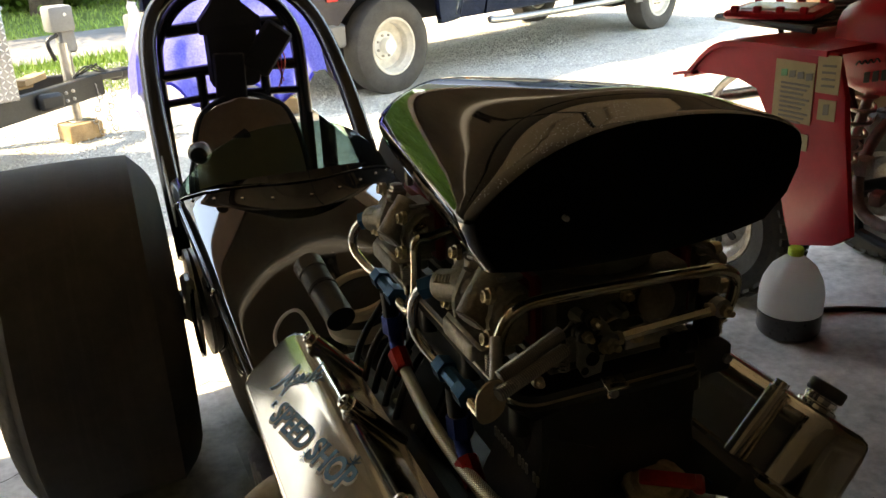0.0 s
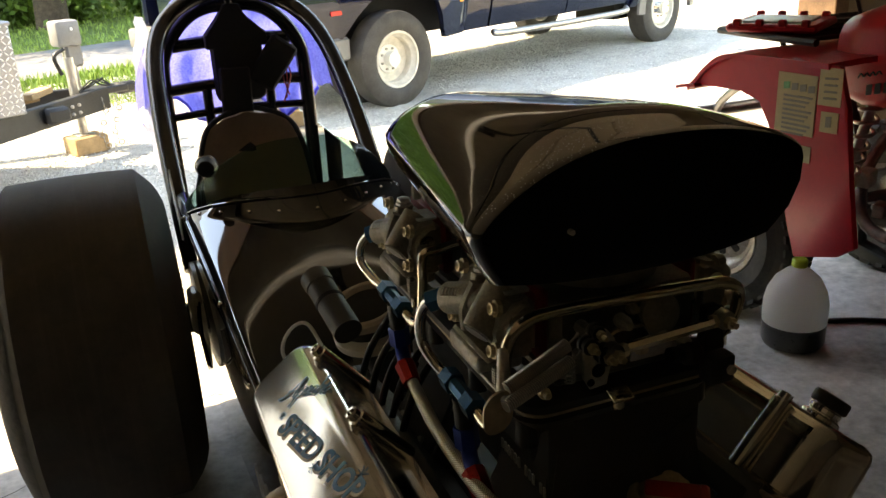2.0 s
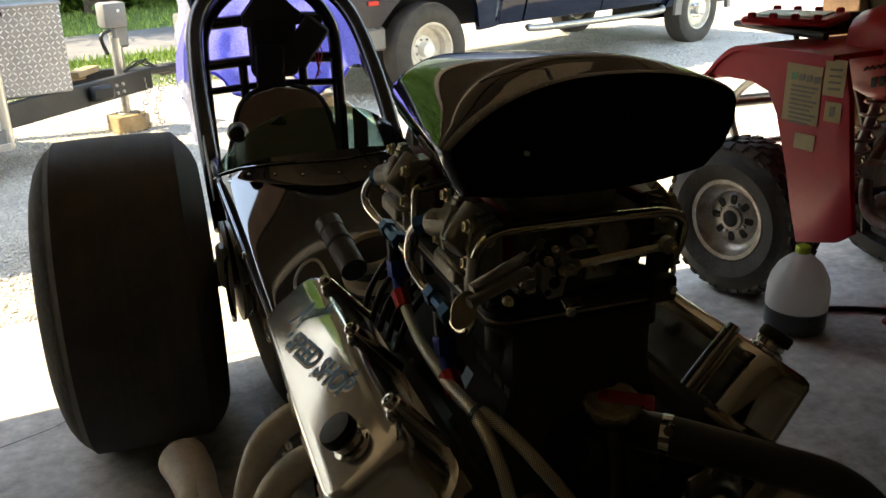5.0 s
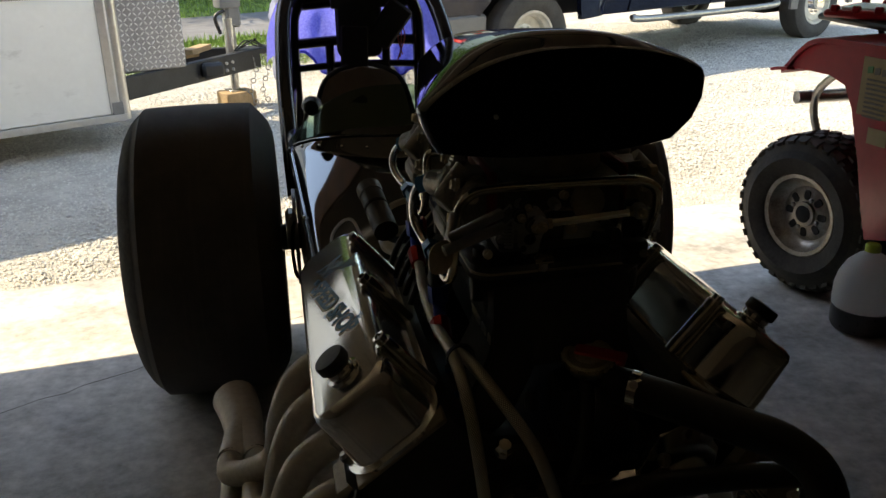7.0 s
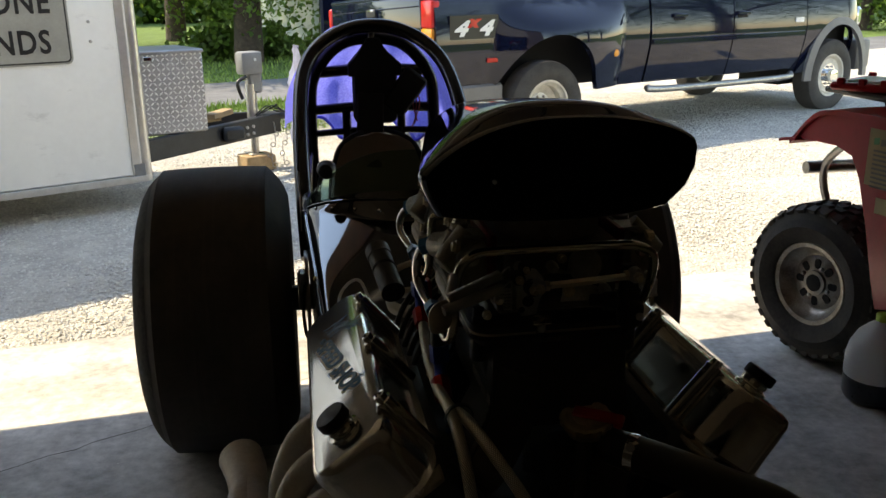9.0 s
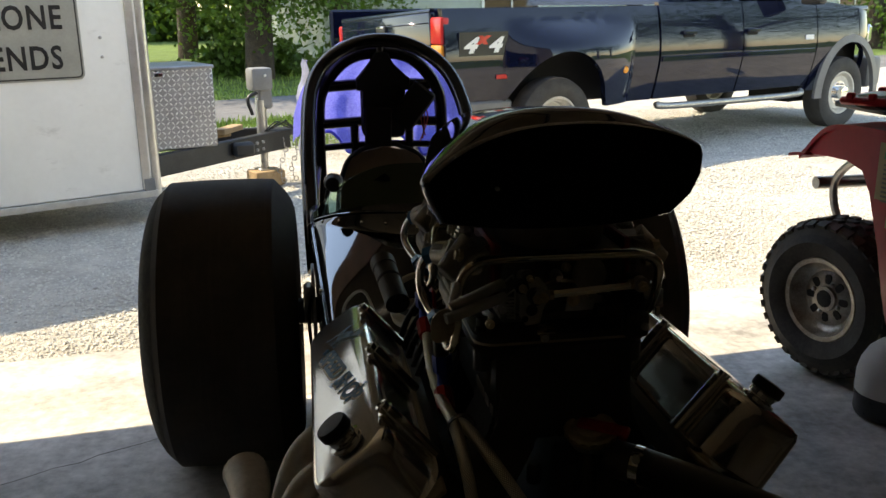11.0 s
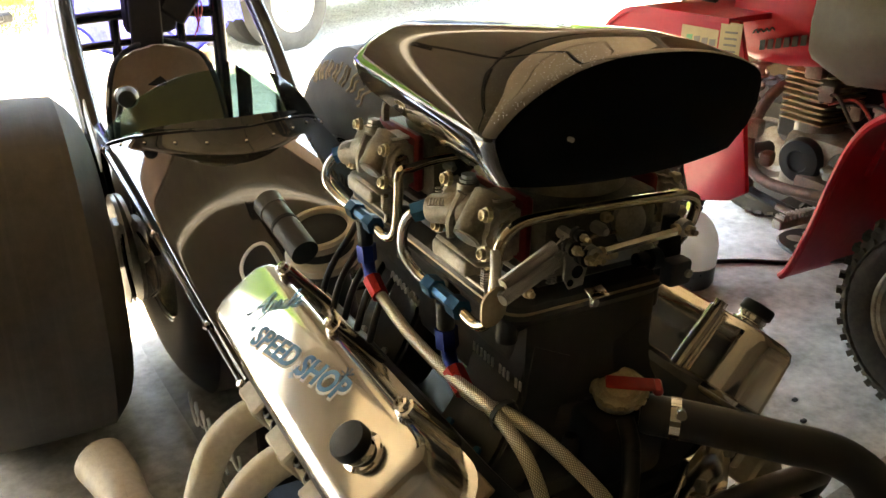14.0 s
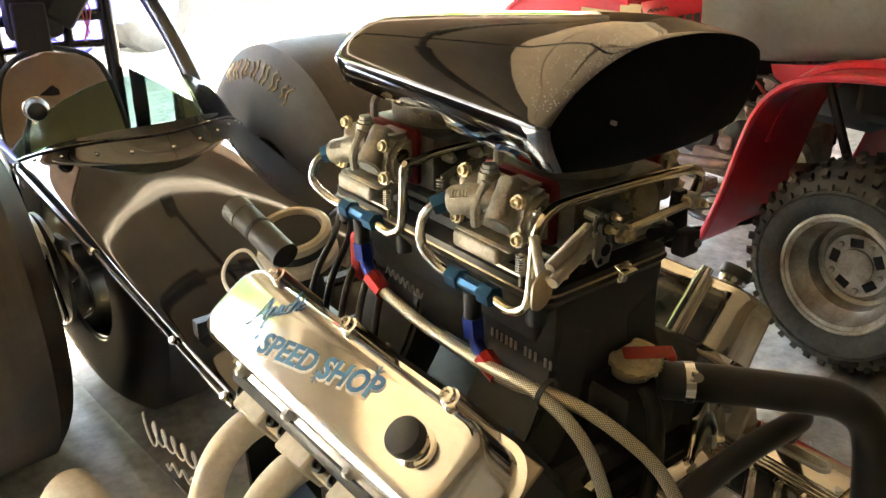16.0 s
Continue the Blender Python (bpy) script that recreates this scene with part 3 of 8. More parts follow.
def scatter_stones(name, m, x0, x1, y0, y1, z, count, smin, smax, label):
    """Loose stones as one mesh of low, uneven lumps."""
    rng = np.random.RandomState(7 + count)
    base = np.array([(1, 0, 0), (-1, 0, 0), (0, 1, 0), (0, -1, 0), (0, 0, 1), (0, 0, -1)], float)
    tri = np.array([(0, 2, 4), (2, 1, 4), (1, 3, 4), (3, 0, 4), (2, 0, 5), (1, 2, 5), (3, 1, 5), (0, 3, 5)])
    s = smin + (smax - smin) * rng.rand(count, 1, 1) ** 1.7
    ang = rng.rand(count) * 6.283
    pts = base[None] * (0.65 + 0.6 * rng.rand(count, 6, 3)) * s * np.array([1, 0.8, 0.55])
    ca, sa = np.cos(ang)[:, None], np.sin(ang)[:, None]
    px, py = pts[:, :, 0] * ca - pts[:, :, 1] * sa, pts[:, :, 0] * sa + pts[:, :, 1] * ca
    loc = np.stack([x0 + (x1 - x0) * rng.rand(count), y0 + (y1 - y0) * rng.rand(count)], 1)
    mm = np.array(m.to_3x3())
    cen = (mm[:, :2] @ loc.T).T + np.array(m.translation)
    out = np.stack([px + cen[:, None, 0], py + cen[:, None, 1], pts[:, :, 2] + z + s[:, :, 0] * (0.1 + 0.5 * rng.rand(count, 1))], 2).reshape(-1, 3)
    faces = (tri[None] + 6 * np.arange(count)[:, None, None]).reshape(-1, 3)
    me = bpy.data.meshes.new(name)
    me.from_pydata(out.tolist(), [], faces.tolist())
    me.materials.append(STONE)
    return tagged(new(name, me), label, "gravel", kind="stuff")


scatter_stones("gravel_stones", GARAGE, -3.0, 4.2, 0.0, 3.0, -0.06, 90000, 0.0045, 0.0135, "loose pale crushed stone near the slab")
scatter_stones("far_gravel_stones", GARAGE, -5.0, 9.0, 2.9, 7.0, -0.06, 90000, 0.005, 0.013, "loose pale crushed stone further out")
scatter_stones("floor_grit", GARAGE, -2.5, 2.6, -2.6, -0.05, 0.0, 420, 0.0008, 0.0035, "scattered grit on the concrete")

# crack across the slab
bm = bmesh.new()
cr = [V((-1.45 + 0.06 * i + 0.012 * math.sin(i * 2.1), 1.0 + 0.031 * i + 0.016 * noise.noise(V((i * 0.9, 3, 1))), 0.0006)) for i in range(22)]
ring_skin(bm, [[p + V((0, -0.0022 * (0.5 + abs(noise.noise(p * 20))), 0)) for p in cr], [p + V((0, 0.0022, 0)) for p in cr]], close=False)
single("floor_crack", bm, DARK, "thin jagged crack in the concrete floor", "crack", kind="structure")


def blades(name, m, x0, x1, y0, y1, z, count, h, label):
    rng = np.random.RandomState(count)
    mm, o = np.array(m.to_3x3()), np.array(m.translation)
    loc = np.stack([x0 + (x1 - x0) * rng.rand(count), y0 + (y1 - y0) * rng.rand(count), np.zeros(count)], 1)
    c = (mm @ loc.T).T + o
    c[:, 2] = z
    a = rng.rand(count) * 6.283
    w = np.stack([np.cos(a), np.sin(a), np.zeros(count)], 1) * 0.012
    tip = np.stack([rng.randn(count) * 0.03, rng.randn(count) * 0.03, h * (0.5 + rng.rand(count))], 1)
    pts = np.stack([c - w, c + w, c + tip], 1).reshape(-1, 3)
    me = bpy.data.meshes.new(name)
    me.from_pydata(pts.tolist(), [], np.arange(count * 3).reshape(-1, 3).tolist())
    me.materials.append(GRASS)
    return tagged(new(name, me), label, "grass", kind="stuff")


blades("grass_verge", OUT, -8, 4.0, 6.9, 9.5, -0.11, 26000, 0.09, "mown green grass between gravel and road")
blades("grass_far", OUT, -16, 14, 12.2, 22, -0.11, 30000, 0.07, "sunlit lawn across the road")


def tree(x, y, height, crown_r, crown_z, leaves, seed, trunk_r=0.22, low=0.0):
    """A trunk with forked limbs and many small leaf quads in ragged clumps."""
    rng = np.random.RandomState(seed)
    t = thing("tree", (x, y, -0.1), "broad leafy green tree with a dark trunk", "tree", "trees across the road")
    bm = bmesh.new()
    tube(bm, [(x, y, -0.15), (x + 0.05, y, height * 0.25), (x - 0.06, y + 0.1, height * 0.55)], (trunk_r, trunk_r * 0.55), 10)
    ends = []
    for k in range(7):
        a = k * 0.9 + rng.rand()
        e = V((x + math.cos(a) * crown_r * 0.7, y + math.sin(a) * crown_r * 0.7, crown_z + (rng.rand() - 0.4) * crown_r * 0.8))
        s = V((x, y, height * (0.22 + 0.05 * k)))
        tube(bm, [s, (s + e) / 2 + V((0, 0, 0.3)), e], (trunk_r * 0.4, 0.03), 7)
        ends.append(e)
    part("trunk", bm, BARK, t)
    cl = 70
    cc = rng.randn(cl, 3) * np.array([1, 1, 0.75])
    cc = cc / np.linalg.norm(cc, axis=1)[:, None] * (rng.rand(cl, 1) ** 0.5) * np.array([crown_r, crown_r, crown_r * 0.8]) + np.array([x, y, crown_z])
    if low:
        cc[:, 2] = np.maximum(cc[:, 2], low)
    which = rng.randint(0, cl, leaves)
    p = cc[which] + rng.randn(leaves, 3) * crown_r * 0.16
    u = rng.randn(leaves, 3)
    u /= np.linalg.norm(u, axis=1)[:, None]
    w = np.cross(u, rng.randn(leaves, 3))
    w /= np.linalg.norm(w, axis=1)[:, None]
    s = (0.032 + 0.045 * rng.rand(leaves, 1))
    pts = np.stack([p - u * s, p + w * s * 0.6, p + u * s, p - w * s * 0.6], 1).reshape(-1, 3)
    me = bpy.data.meshes.new("crown")
    me.from_pydata(pts.tolist(), [], np.arange(leaves * 4).reshape(-1, 4).tolist())
    me.materials.append(LEAF)
    me.transform(t.matrix_basis.inverted())
    c = new("crown", me)
    c.parent = t
    return t


for i, (x, y, h, r, z, lv) in enumerate(((-1.2, 16.6, 9, 3.4, 3.9, 90000), (-5.2, 18.5, 10, 3.6, 4.3, 80000), (0.6, 21.5, 9, 3.2, 3.9, 60000),
                                         (-11.5, 20.0, 11, 4.2, 6.6, 11000), (-3.6, 25.0, 10, 4.4, 4.6, 26000), (16.5, 23.0, 9, 3.8, 5.0, 10000),
                                         (21.5, 26.0, 10, 4.2, 5.4, 9000), (10.5, 27.0, 11, 4.6, 7.6, 11000), (4.4, 30.0, 12, 4.8, 8.4, 11000),
                                         (-17.0, 25.0, 11, 4.8, 6.6, 9000), (17.0, 3.0, 9, 3.4, 4.4, 9000), (22.0, -2.0, 10, 4.0, 4.8, 9000), (15.0, -4.5, 9, 3.2, 4.6, 8000), (24.0, 6.0, 10, 3.8, 4.6, 8000))):
    tree(x, y, h, r, z, lv, 20 + i, 0.3)
for i, (x, y, r, z, lv) in enumerate(((-1.9, 17.6, 0.45, 0.25, 1500), (-1.0, 17.6, 0.5, 0.25, 1600), (0.7, 18.4, 0.45, 0.2, 1400), (17.5, 22.5, 1.2, 0.8, 3000))):
    rng = np.random.RandomState(80 + i)
    lv_p = rng.randn(lv, 3) * np.array([r, r, r * 0.55]) * 0.6 + np.array([x, y, z])
    lv_p[:, 2] = np.maximum(lv_p[:, 2], -0.1)
    u = rng.randn(lv, 3)
    u /= np.linalg.norm(u, axis=1)[:, None]
    w = np.cross(u, rng.randn(lv, 3))
    w /= np.linalg.norm(w, axis=1)[:, None]
    pts = np.stack([lv_p - u * 0.08, lv_p + w * 0.05, lv_p + u * 0.08, lv_p - w * 0.05], 1).reshape(-1, 3)
    me = bpy.data.meshes.new("bush")
    me.from_pydata(pts.tolist(), [], np.arange(lv * 4).reshape(-1, 4).tolist())
    me.materials.append(LEAF)
    tagged(new("bush", me), "dark green shrub under the trees", "bush", "shrubs under the trees")

rng = np.random.RandomState(5)
nw = 42000
pw = np.stack([-48 + 96 * rng.rand(nw), 38 + 5 * rng.rand(nw), 9.5 * rng.rand(nw) ** 1.2], 1)
pw[:, 2] *= 0.65 + 0.35 * np.sin(pw[:, 0] * 0.7) * np.sin(pw[:, 0] * 0.23 + 1)
u = rng.randn(nw, 3)
u /= np.linalg.norm(u, axis=1)[:, None]
w = np.cross(u, rng.randn(nw, 3))
w /= np.linalg.norm(w, axis=1)[:, None]
pts = np.stack([pw - u * 0.3, pw + w * 0.2, pw + u * 0.3, pw - w * 0.2], 1).reshape(-1, 3)
me = bpy.data.meshes.new("far_woods")
me.from_pydata(pts.tolist(), [], np.arange(nw * 4).reshape(-1, 4).tolist())
me.materials.append(LEAF)
tagged(new("far_woods", me), "dense green woods beyond the lawn", "woods", kind="stuff")

house = thing("house", (2.4, 24.0, -0.1), "pale grey-green clapboard house across the road", "house", rz=23.5)
HM = house.matrix_basis
bm = box(bmesh.new(), (10.4, 2.2, 1.6), (25.4, 4.2, 3.2), 0, HM)
part("wall", bm, SIDING, house, smooth=False)
bm = bmesh.new()
for k in range(20):
    box(bm, (10.4, 0.09, 0.08 + 0.155 * k), (25.4, 0.02, 0.145), 0.004, HM)
tagged(part("siding", bm, SIDING, house, "pale horizontal lap siding", smooth=False), kind="stuff")
bm = prism(bmesh.new(), [(-2.8, 3.2), (23.6, 3.2), (23.6, 3.3), (10.4, 5.0), (-2.8, 3.3)], HM @ V((0, -0.3, 0)), HM.to_3x3() @ V((1, 0, 0)), (0, 0, 1), -4.9)
part("roof", bm, ROOF, house)

for wx in (4.0, 12.0, 21.6):
    wd = part("window", box(bmesh.new(), (wx, 0.055, 1.70), (2.1, 0.02, 1.15), 0.0, HM), CAR_GLASS, house, "dark house window", smooth=False)
    for dx, dz, w, h in ((-1.08, 0, 0.10, 1.35), (1.08, 0, 0.10, 1.35), (0, 0, 0.06, 1.15), (0, 0.62, 2.26, 0.10), (0, -0.62, 2.26, 0.10)):
        part("frame", box(bmesh.new(), (wx + dx, 0.05, 1.70 + dz), (w, 0.06, h), 0.004, HM), LETTER_WHITE, wd, "white window frame", smooth=False)

# ---- enclosed trailer ----
TC = V((-1.265, 4.475, 0))
TA = radians(26)
TS = 1.0
tu, tn, tz = V((math.cos(TA), math.sin(TA), 0)) * TS, V((-math.sin(TA), math.cos(TA), 0)) * TS, V((0, 0, TS))
TR = basis(TC, tu, tn, tz)                    # x forwards from the front corner, y across, z up
trailer = thing("cargo_trailer", TC, "white enclosed cargo trailer with scuffed side and aluminium trim", "trailer")
for i in range(4):
    bm = box(bmesh.new(), (-0.62 - 1.2 * i - 0.03, 0.012, 1.295), (1.197, 0.024, 2.25), 0.003, TR)
    part("side_panel", bm, WHITE_SHEET, trailer, smooth=False)
part("body", box(bmesh.new(), (-2.5, 0.79, 1.30), (4.9, 1.50, 2.29), 0.01, TR), WHITE_SHEET, trailer, smooth=False)
bm = lathe(bmesh.new(), [(0.034, 0.125), (0.034, 2.455)], TR @ V((-0.022, 0.022, 0)), (0, 0, 1), 16)
part("corner_post", bm, ALU, trailer, "bright aluminium corner post")
part("bottom_rail", box(bmesh.new(), (-2.5, 0.0, 0.142), (4.96, 0.03, 0.045), 0.004, TR), ALU, trailer, "dull aluminium lower rail")
part("corner_cap", box(bmesh.new(), (-0.07, -0.006, 0.19), (0.07, 0.014, 0.10), 0.004, TR), GREY_PLASTIC, trailer, "grey corner cap")
part("edge_trim", box(bmesh.new(), (-0.09, -0.004, 1.295), (0.05, 0.012, 2.25), 0.003, TR), ALU, trailer, "dull aluminium edge moulding")
for z in (1.004, 1.118, 1.46, 1.80, 2.20):
    part("rivet", lathe(bmesh.new(), [(0.010, 0), (0.009, 0.005), (0.004, 0.008)], TR @ V((-0.27, 0.0, z)), -tn, 10), STEEL, trailer)
for y, x2 in ((0.06, 1.22), (1.44, 1.22)):
    a, b = TR @ V((-0.1, y, 0.292)), TR @ V((x2, 0.75 + (0.06 if y > 1 else -0.06), 0.298))
    d = (b - a)
    m = basis((a + b) / 2, d.normalized(), V((0, 0, 1)).cross(d.normalized()), (0, 0, 1))
    part("tongue_beam", box(bmesh.new(), (0, 0, 0), (d.length, 0.06, 0.145), 0.006, m), FRAME_BLACK, trailer, "black steel tongue beam")
part("coupler", box(box(bmesh.new(), (1.22, 0.75, 0.345), (0.34, 0.16, 0.05), 0.01, TR), (1.40, 0.75, 0.335), (0.16, 0.09, 0.08), 0.02, TR), FRAME_BLACK, trailer, "black hitch coupler")
for k in range(6):
    p = TR @ V((0.80 + 0.06 * (k % 3), 0.41 + 0.03 * (k % 3), 0.272 + 0.05 * (k // 3)))
    part("bolt", lathe(bmesh.new(), [(0.012, 0), (0.012, 0.012), (0.006, 0.016)], p, (0.2, -1, 0), 6), STEEL, trailer)
bm = box(bmesh.new(), (0.72, 0.37, 0.30), (0.16, 0.09, 0.10), 0.02, TR)
part("winch_bracket", bm, FRAME_BLACK, trailer)
bm = bmesh.new()
for k in range(3):
    tube(bm, [TR @ V((1.02 + 0.05 * k, 0.66 + 0.05 * k, 0.37)), TR @ V((1.10 + 0.04 * k, 0.62, 0.44)), TR @ V((1.20, 0.68, 0.39 + 0.02 * k)), TR @ V((1.30, 0.70 + 0.02 * k, 0.37))], 0.006, 6)
part("wiring", bm, MATTE, trailer, "loose black wiring on the tongue")
for k in range(2):
    c = thing("chain", TR @ V((1.14 + 0.12 * k, 0.62, -0.04)), "hanging galvanised safety chain", "chain", "safety chains")
    for j in range(9):
        p = TR @ V((1.14 + 0.11 * k + 0.03 * math.sin(j * 0.8), 0.63 + 0.02 * k, 0.30 - 0.040 * j))
        axis = (1, 0, 0) if j % 2 else (0, 1, 0)
        bm = lathe(bmesh.new(), [(0.018 + 0.004 * math.cos(q), 0.004 * math.sin(q)) for q in (6.283 * i / 6 for i in range(6))], p, axis, 10, closed=True)
        part("link", bm, STEEL, c)
# jack
jack = thing("tongue_jack", TR @ V((1.04, 0.75, 0.06)), "grey powered trailer jack on a steel post", "jack")
jx, jy = 1.04, 0.75
part("post", lathe(bmesh.new(), [(0.03, -0.002), (0.03, 0.64)], TR @ V((jx, jy, 0.06)), (0, 0, 1), 14), STEEL, jack)
part("sleeve", lathe(bmesh.new(), [(0.042, 0.24), (0.042, 0.54)], TR @ V((jx, jy, 0.06)), (0, 0, 1), 14), ALU, jack)
part("head", box(bmesh.new(), (jx, jy, 0.757), (0.17, 0.14, 0.17), 0.022, TR, 2), GREY_PLASTIC, jack, "grey jack motor housing")
part("motor", box(bmesh.new(), (jx + 0.03, jy + 0.01, 0.61), (0.11, 0.10, 0.16), 0.015, TR), GREY_PLASTIC, jack)
part("lens", lathe(bmesh.new(), [(0.012, 0), (0.01, 0.006)], TR @ V((jx + 0.02, jy - 0.071, 0.785)), -tn, 12), LETTER_WHITE, jack, "small white work light")
part("handle", tube(bmesh.new(), [TR @ V((jx - 0.05, jy - 0.05, 0.66)), TR @ V((jx - 0.13, jy - 0.07, 0.62)), TR @ V((jx - 0.10, jy - 0.07, 0.50))], 0.014, 8), FRAME_BLACK, jack, "black crank handle")
part("foot", box(bmesh.new(), (jx, jy, 0.066), (0.12, 0.12, 0.012), 0.003, TR), STEEL, jack)
single("wood_block", box(bmesh.new(), (jx, jy - 0.01, 0.0), (0.24, 0.2, 0.122), 0.008, TR @ Matrix.Translation((0, 0, 0))), WOOD, "square cut lumber block under the trailer jack", "block")
for k, (a, l) in enumerate(((18, 0.26), (42, 0.30))):
    bm = box(bmesh.new(), (0, 0, 0), (l, 0.09, 0.04), 0.004, TR @ pose(0.60 + 0.12 * k, 0.62, 0.385 + 0.03 * k, 0, 0, a))
    single("plank", bm, WOOD, "short pale lumber offcut lying on the trailer tongue", "plank", "offcuts on the tongue")
# tread-plate box
tbox = thing("tool_box", TR @ V((0.25, 0.23, 0.39)), "diamond-plate aluminium tool box on the trailer tongue", "tool box")
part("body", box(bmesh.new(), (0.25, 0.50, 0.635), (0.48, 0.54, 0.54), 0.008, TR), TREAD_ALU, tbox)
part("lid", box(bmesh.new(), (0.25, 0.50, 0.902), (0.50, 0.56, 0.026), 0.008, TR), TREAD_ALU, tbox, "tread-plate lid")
part("latch", box(bmesh.new(), (0.12, 0.222, 0.865), (0.06, 0.012, 0.03), 0.004, TR), CHROME, tbox, "small chrome latch")
part("latch", box(bmesh.new(), (0.06, 0.222, 0.42), (0.03, 0.012, 0.05), 0.004, TR), CHROME, tbox)
bm = bmesh.new()
for i in range(15):
    for j in range(17):
        a = radians(45 if (i + j) % 2 else -45)
        c = TR @ V((0.030 + 0.0318 * i, 0.2295, 0.388 + 0.0312 * j))
        d = tu * math.cos(a) + tz * math.sin(a)
        e = tu * -math.sin(a) + tz * math.cos(a)
        q = [c - d * 0.0190, c - e * 0.0056, c + d * 0.0190, c + e * 0.0056]
        vs, top = [bm.verts.new(p) for p in q], bm.verts.new(c - tn * 0.0042)
        for k in range(4):
            bm.faces.new((vs[k], vs[(k + 1) % 4], top))
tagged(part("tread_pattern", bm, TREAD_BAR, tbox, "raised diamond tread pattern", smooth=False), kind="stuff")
# road sign fixed to the trailer
sign = thing("road_sign", TR @ V((-0.72, -0.01, 0.75)), "weathered grey metal road sign with black words, fixed to the trailer", "sign")
SW, SH, sx, sz = 0.61, 0.62, -0.685, 1.19
part("plate", prism(bmesh.new(), [(a + sx, b + sz) for a, b in rounded(SW, SH, 0.035)], TR @ V((0, -0.006, 0)), tu, tz, -0.004), SIGN_GREY, sign, smooth=False)
outer, inner = rounded(SW - 0.02, SH - 0.02, 0.03), rounded(SW - 0.036, SH - 0.036, 0.024)
bm = bmesh.new()
ring_skin(bm, [[TR @ V((a + sx, -0.0075, b + sz)) for a, b in outer], [TR @ V((a + sx, -0.0075, b + sz)) for a, b in inner]], cap=False)
part("border", bm, LETTER_BLACK, sign, "black border line", smooth=False)
for text, zz in (("ZONE", 1.176), ("ENDS", 0.950)):
    lettering("lettering", text, 0.185, basis(TR @ V((sx + 0.0, -0.0085, zz)), tu * 0.78, tz, -tn), LETTER_BLACK, sign, bold=0.004, spacing=1.12)

# tread-plate sheet on the garage floor
mat_o = pose(1.42, -0.22, 0.0, 0, 0, 8)
fplate = thing("floor_plate", (1.42, -0.22, 0.0), "dusty steel tread plate lying on the concrete floor", "floor plate", rz=8)
part("sheet", box(bmesh.new(), (0, 0, 0.004), (0.95, 0.70, 0.008), 0.002, mat_o), FLOOR_STEEL, fplate)
bm = bmesh.new()
for i in range(30):
    for j in range(22):
        a = radians(45 if (i + j) % 2 else -45)
        c = mat_o @ V((-0.46 + 0.0315 * i, -0.335 + 0.0315 * j, 0.0079))
        d, e = V((math.cos(a), math.sin(a), 0)), V((-math.sin(a), math.cos(a), 0))
        vs, top = [bm.verts.new(p) for p in (c - d * 0.0145, c - e * 0.0042, c + d * 0.0145, c + e * 0.0042)], bm.verts.new(c + V((0, 0, 0.0025)))
        for k in range(4):
            bm.faces.new((vs[k], vs[(k + 1) % 4], top))
tagged(part("tread_pattern", bm, FLOOR_STEEL, fplate, "raised tread pattern", smooth=False), kind="stuff")

# ---- wheels ----


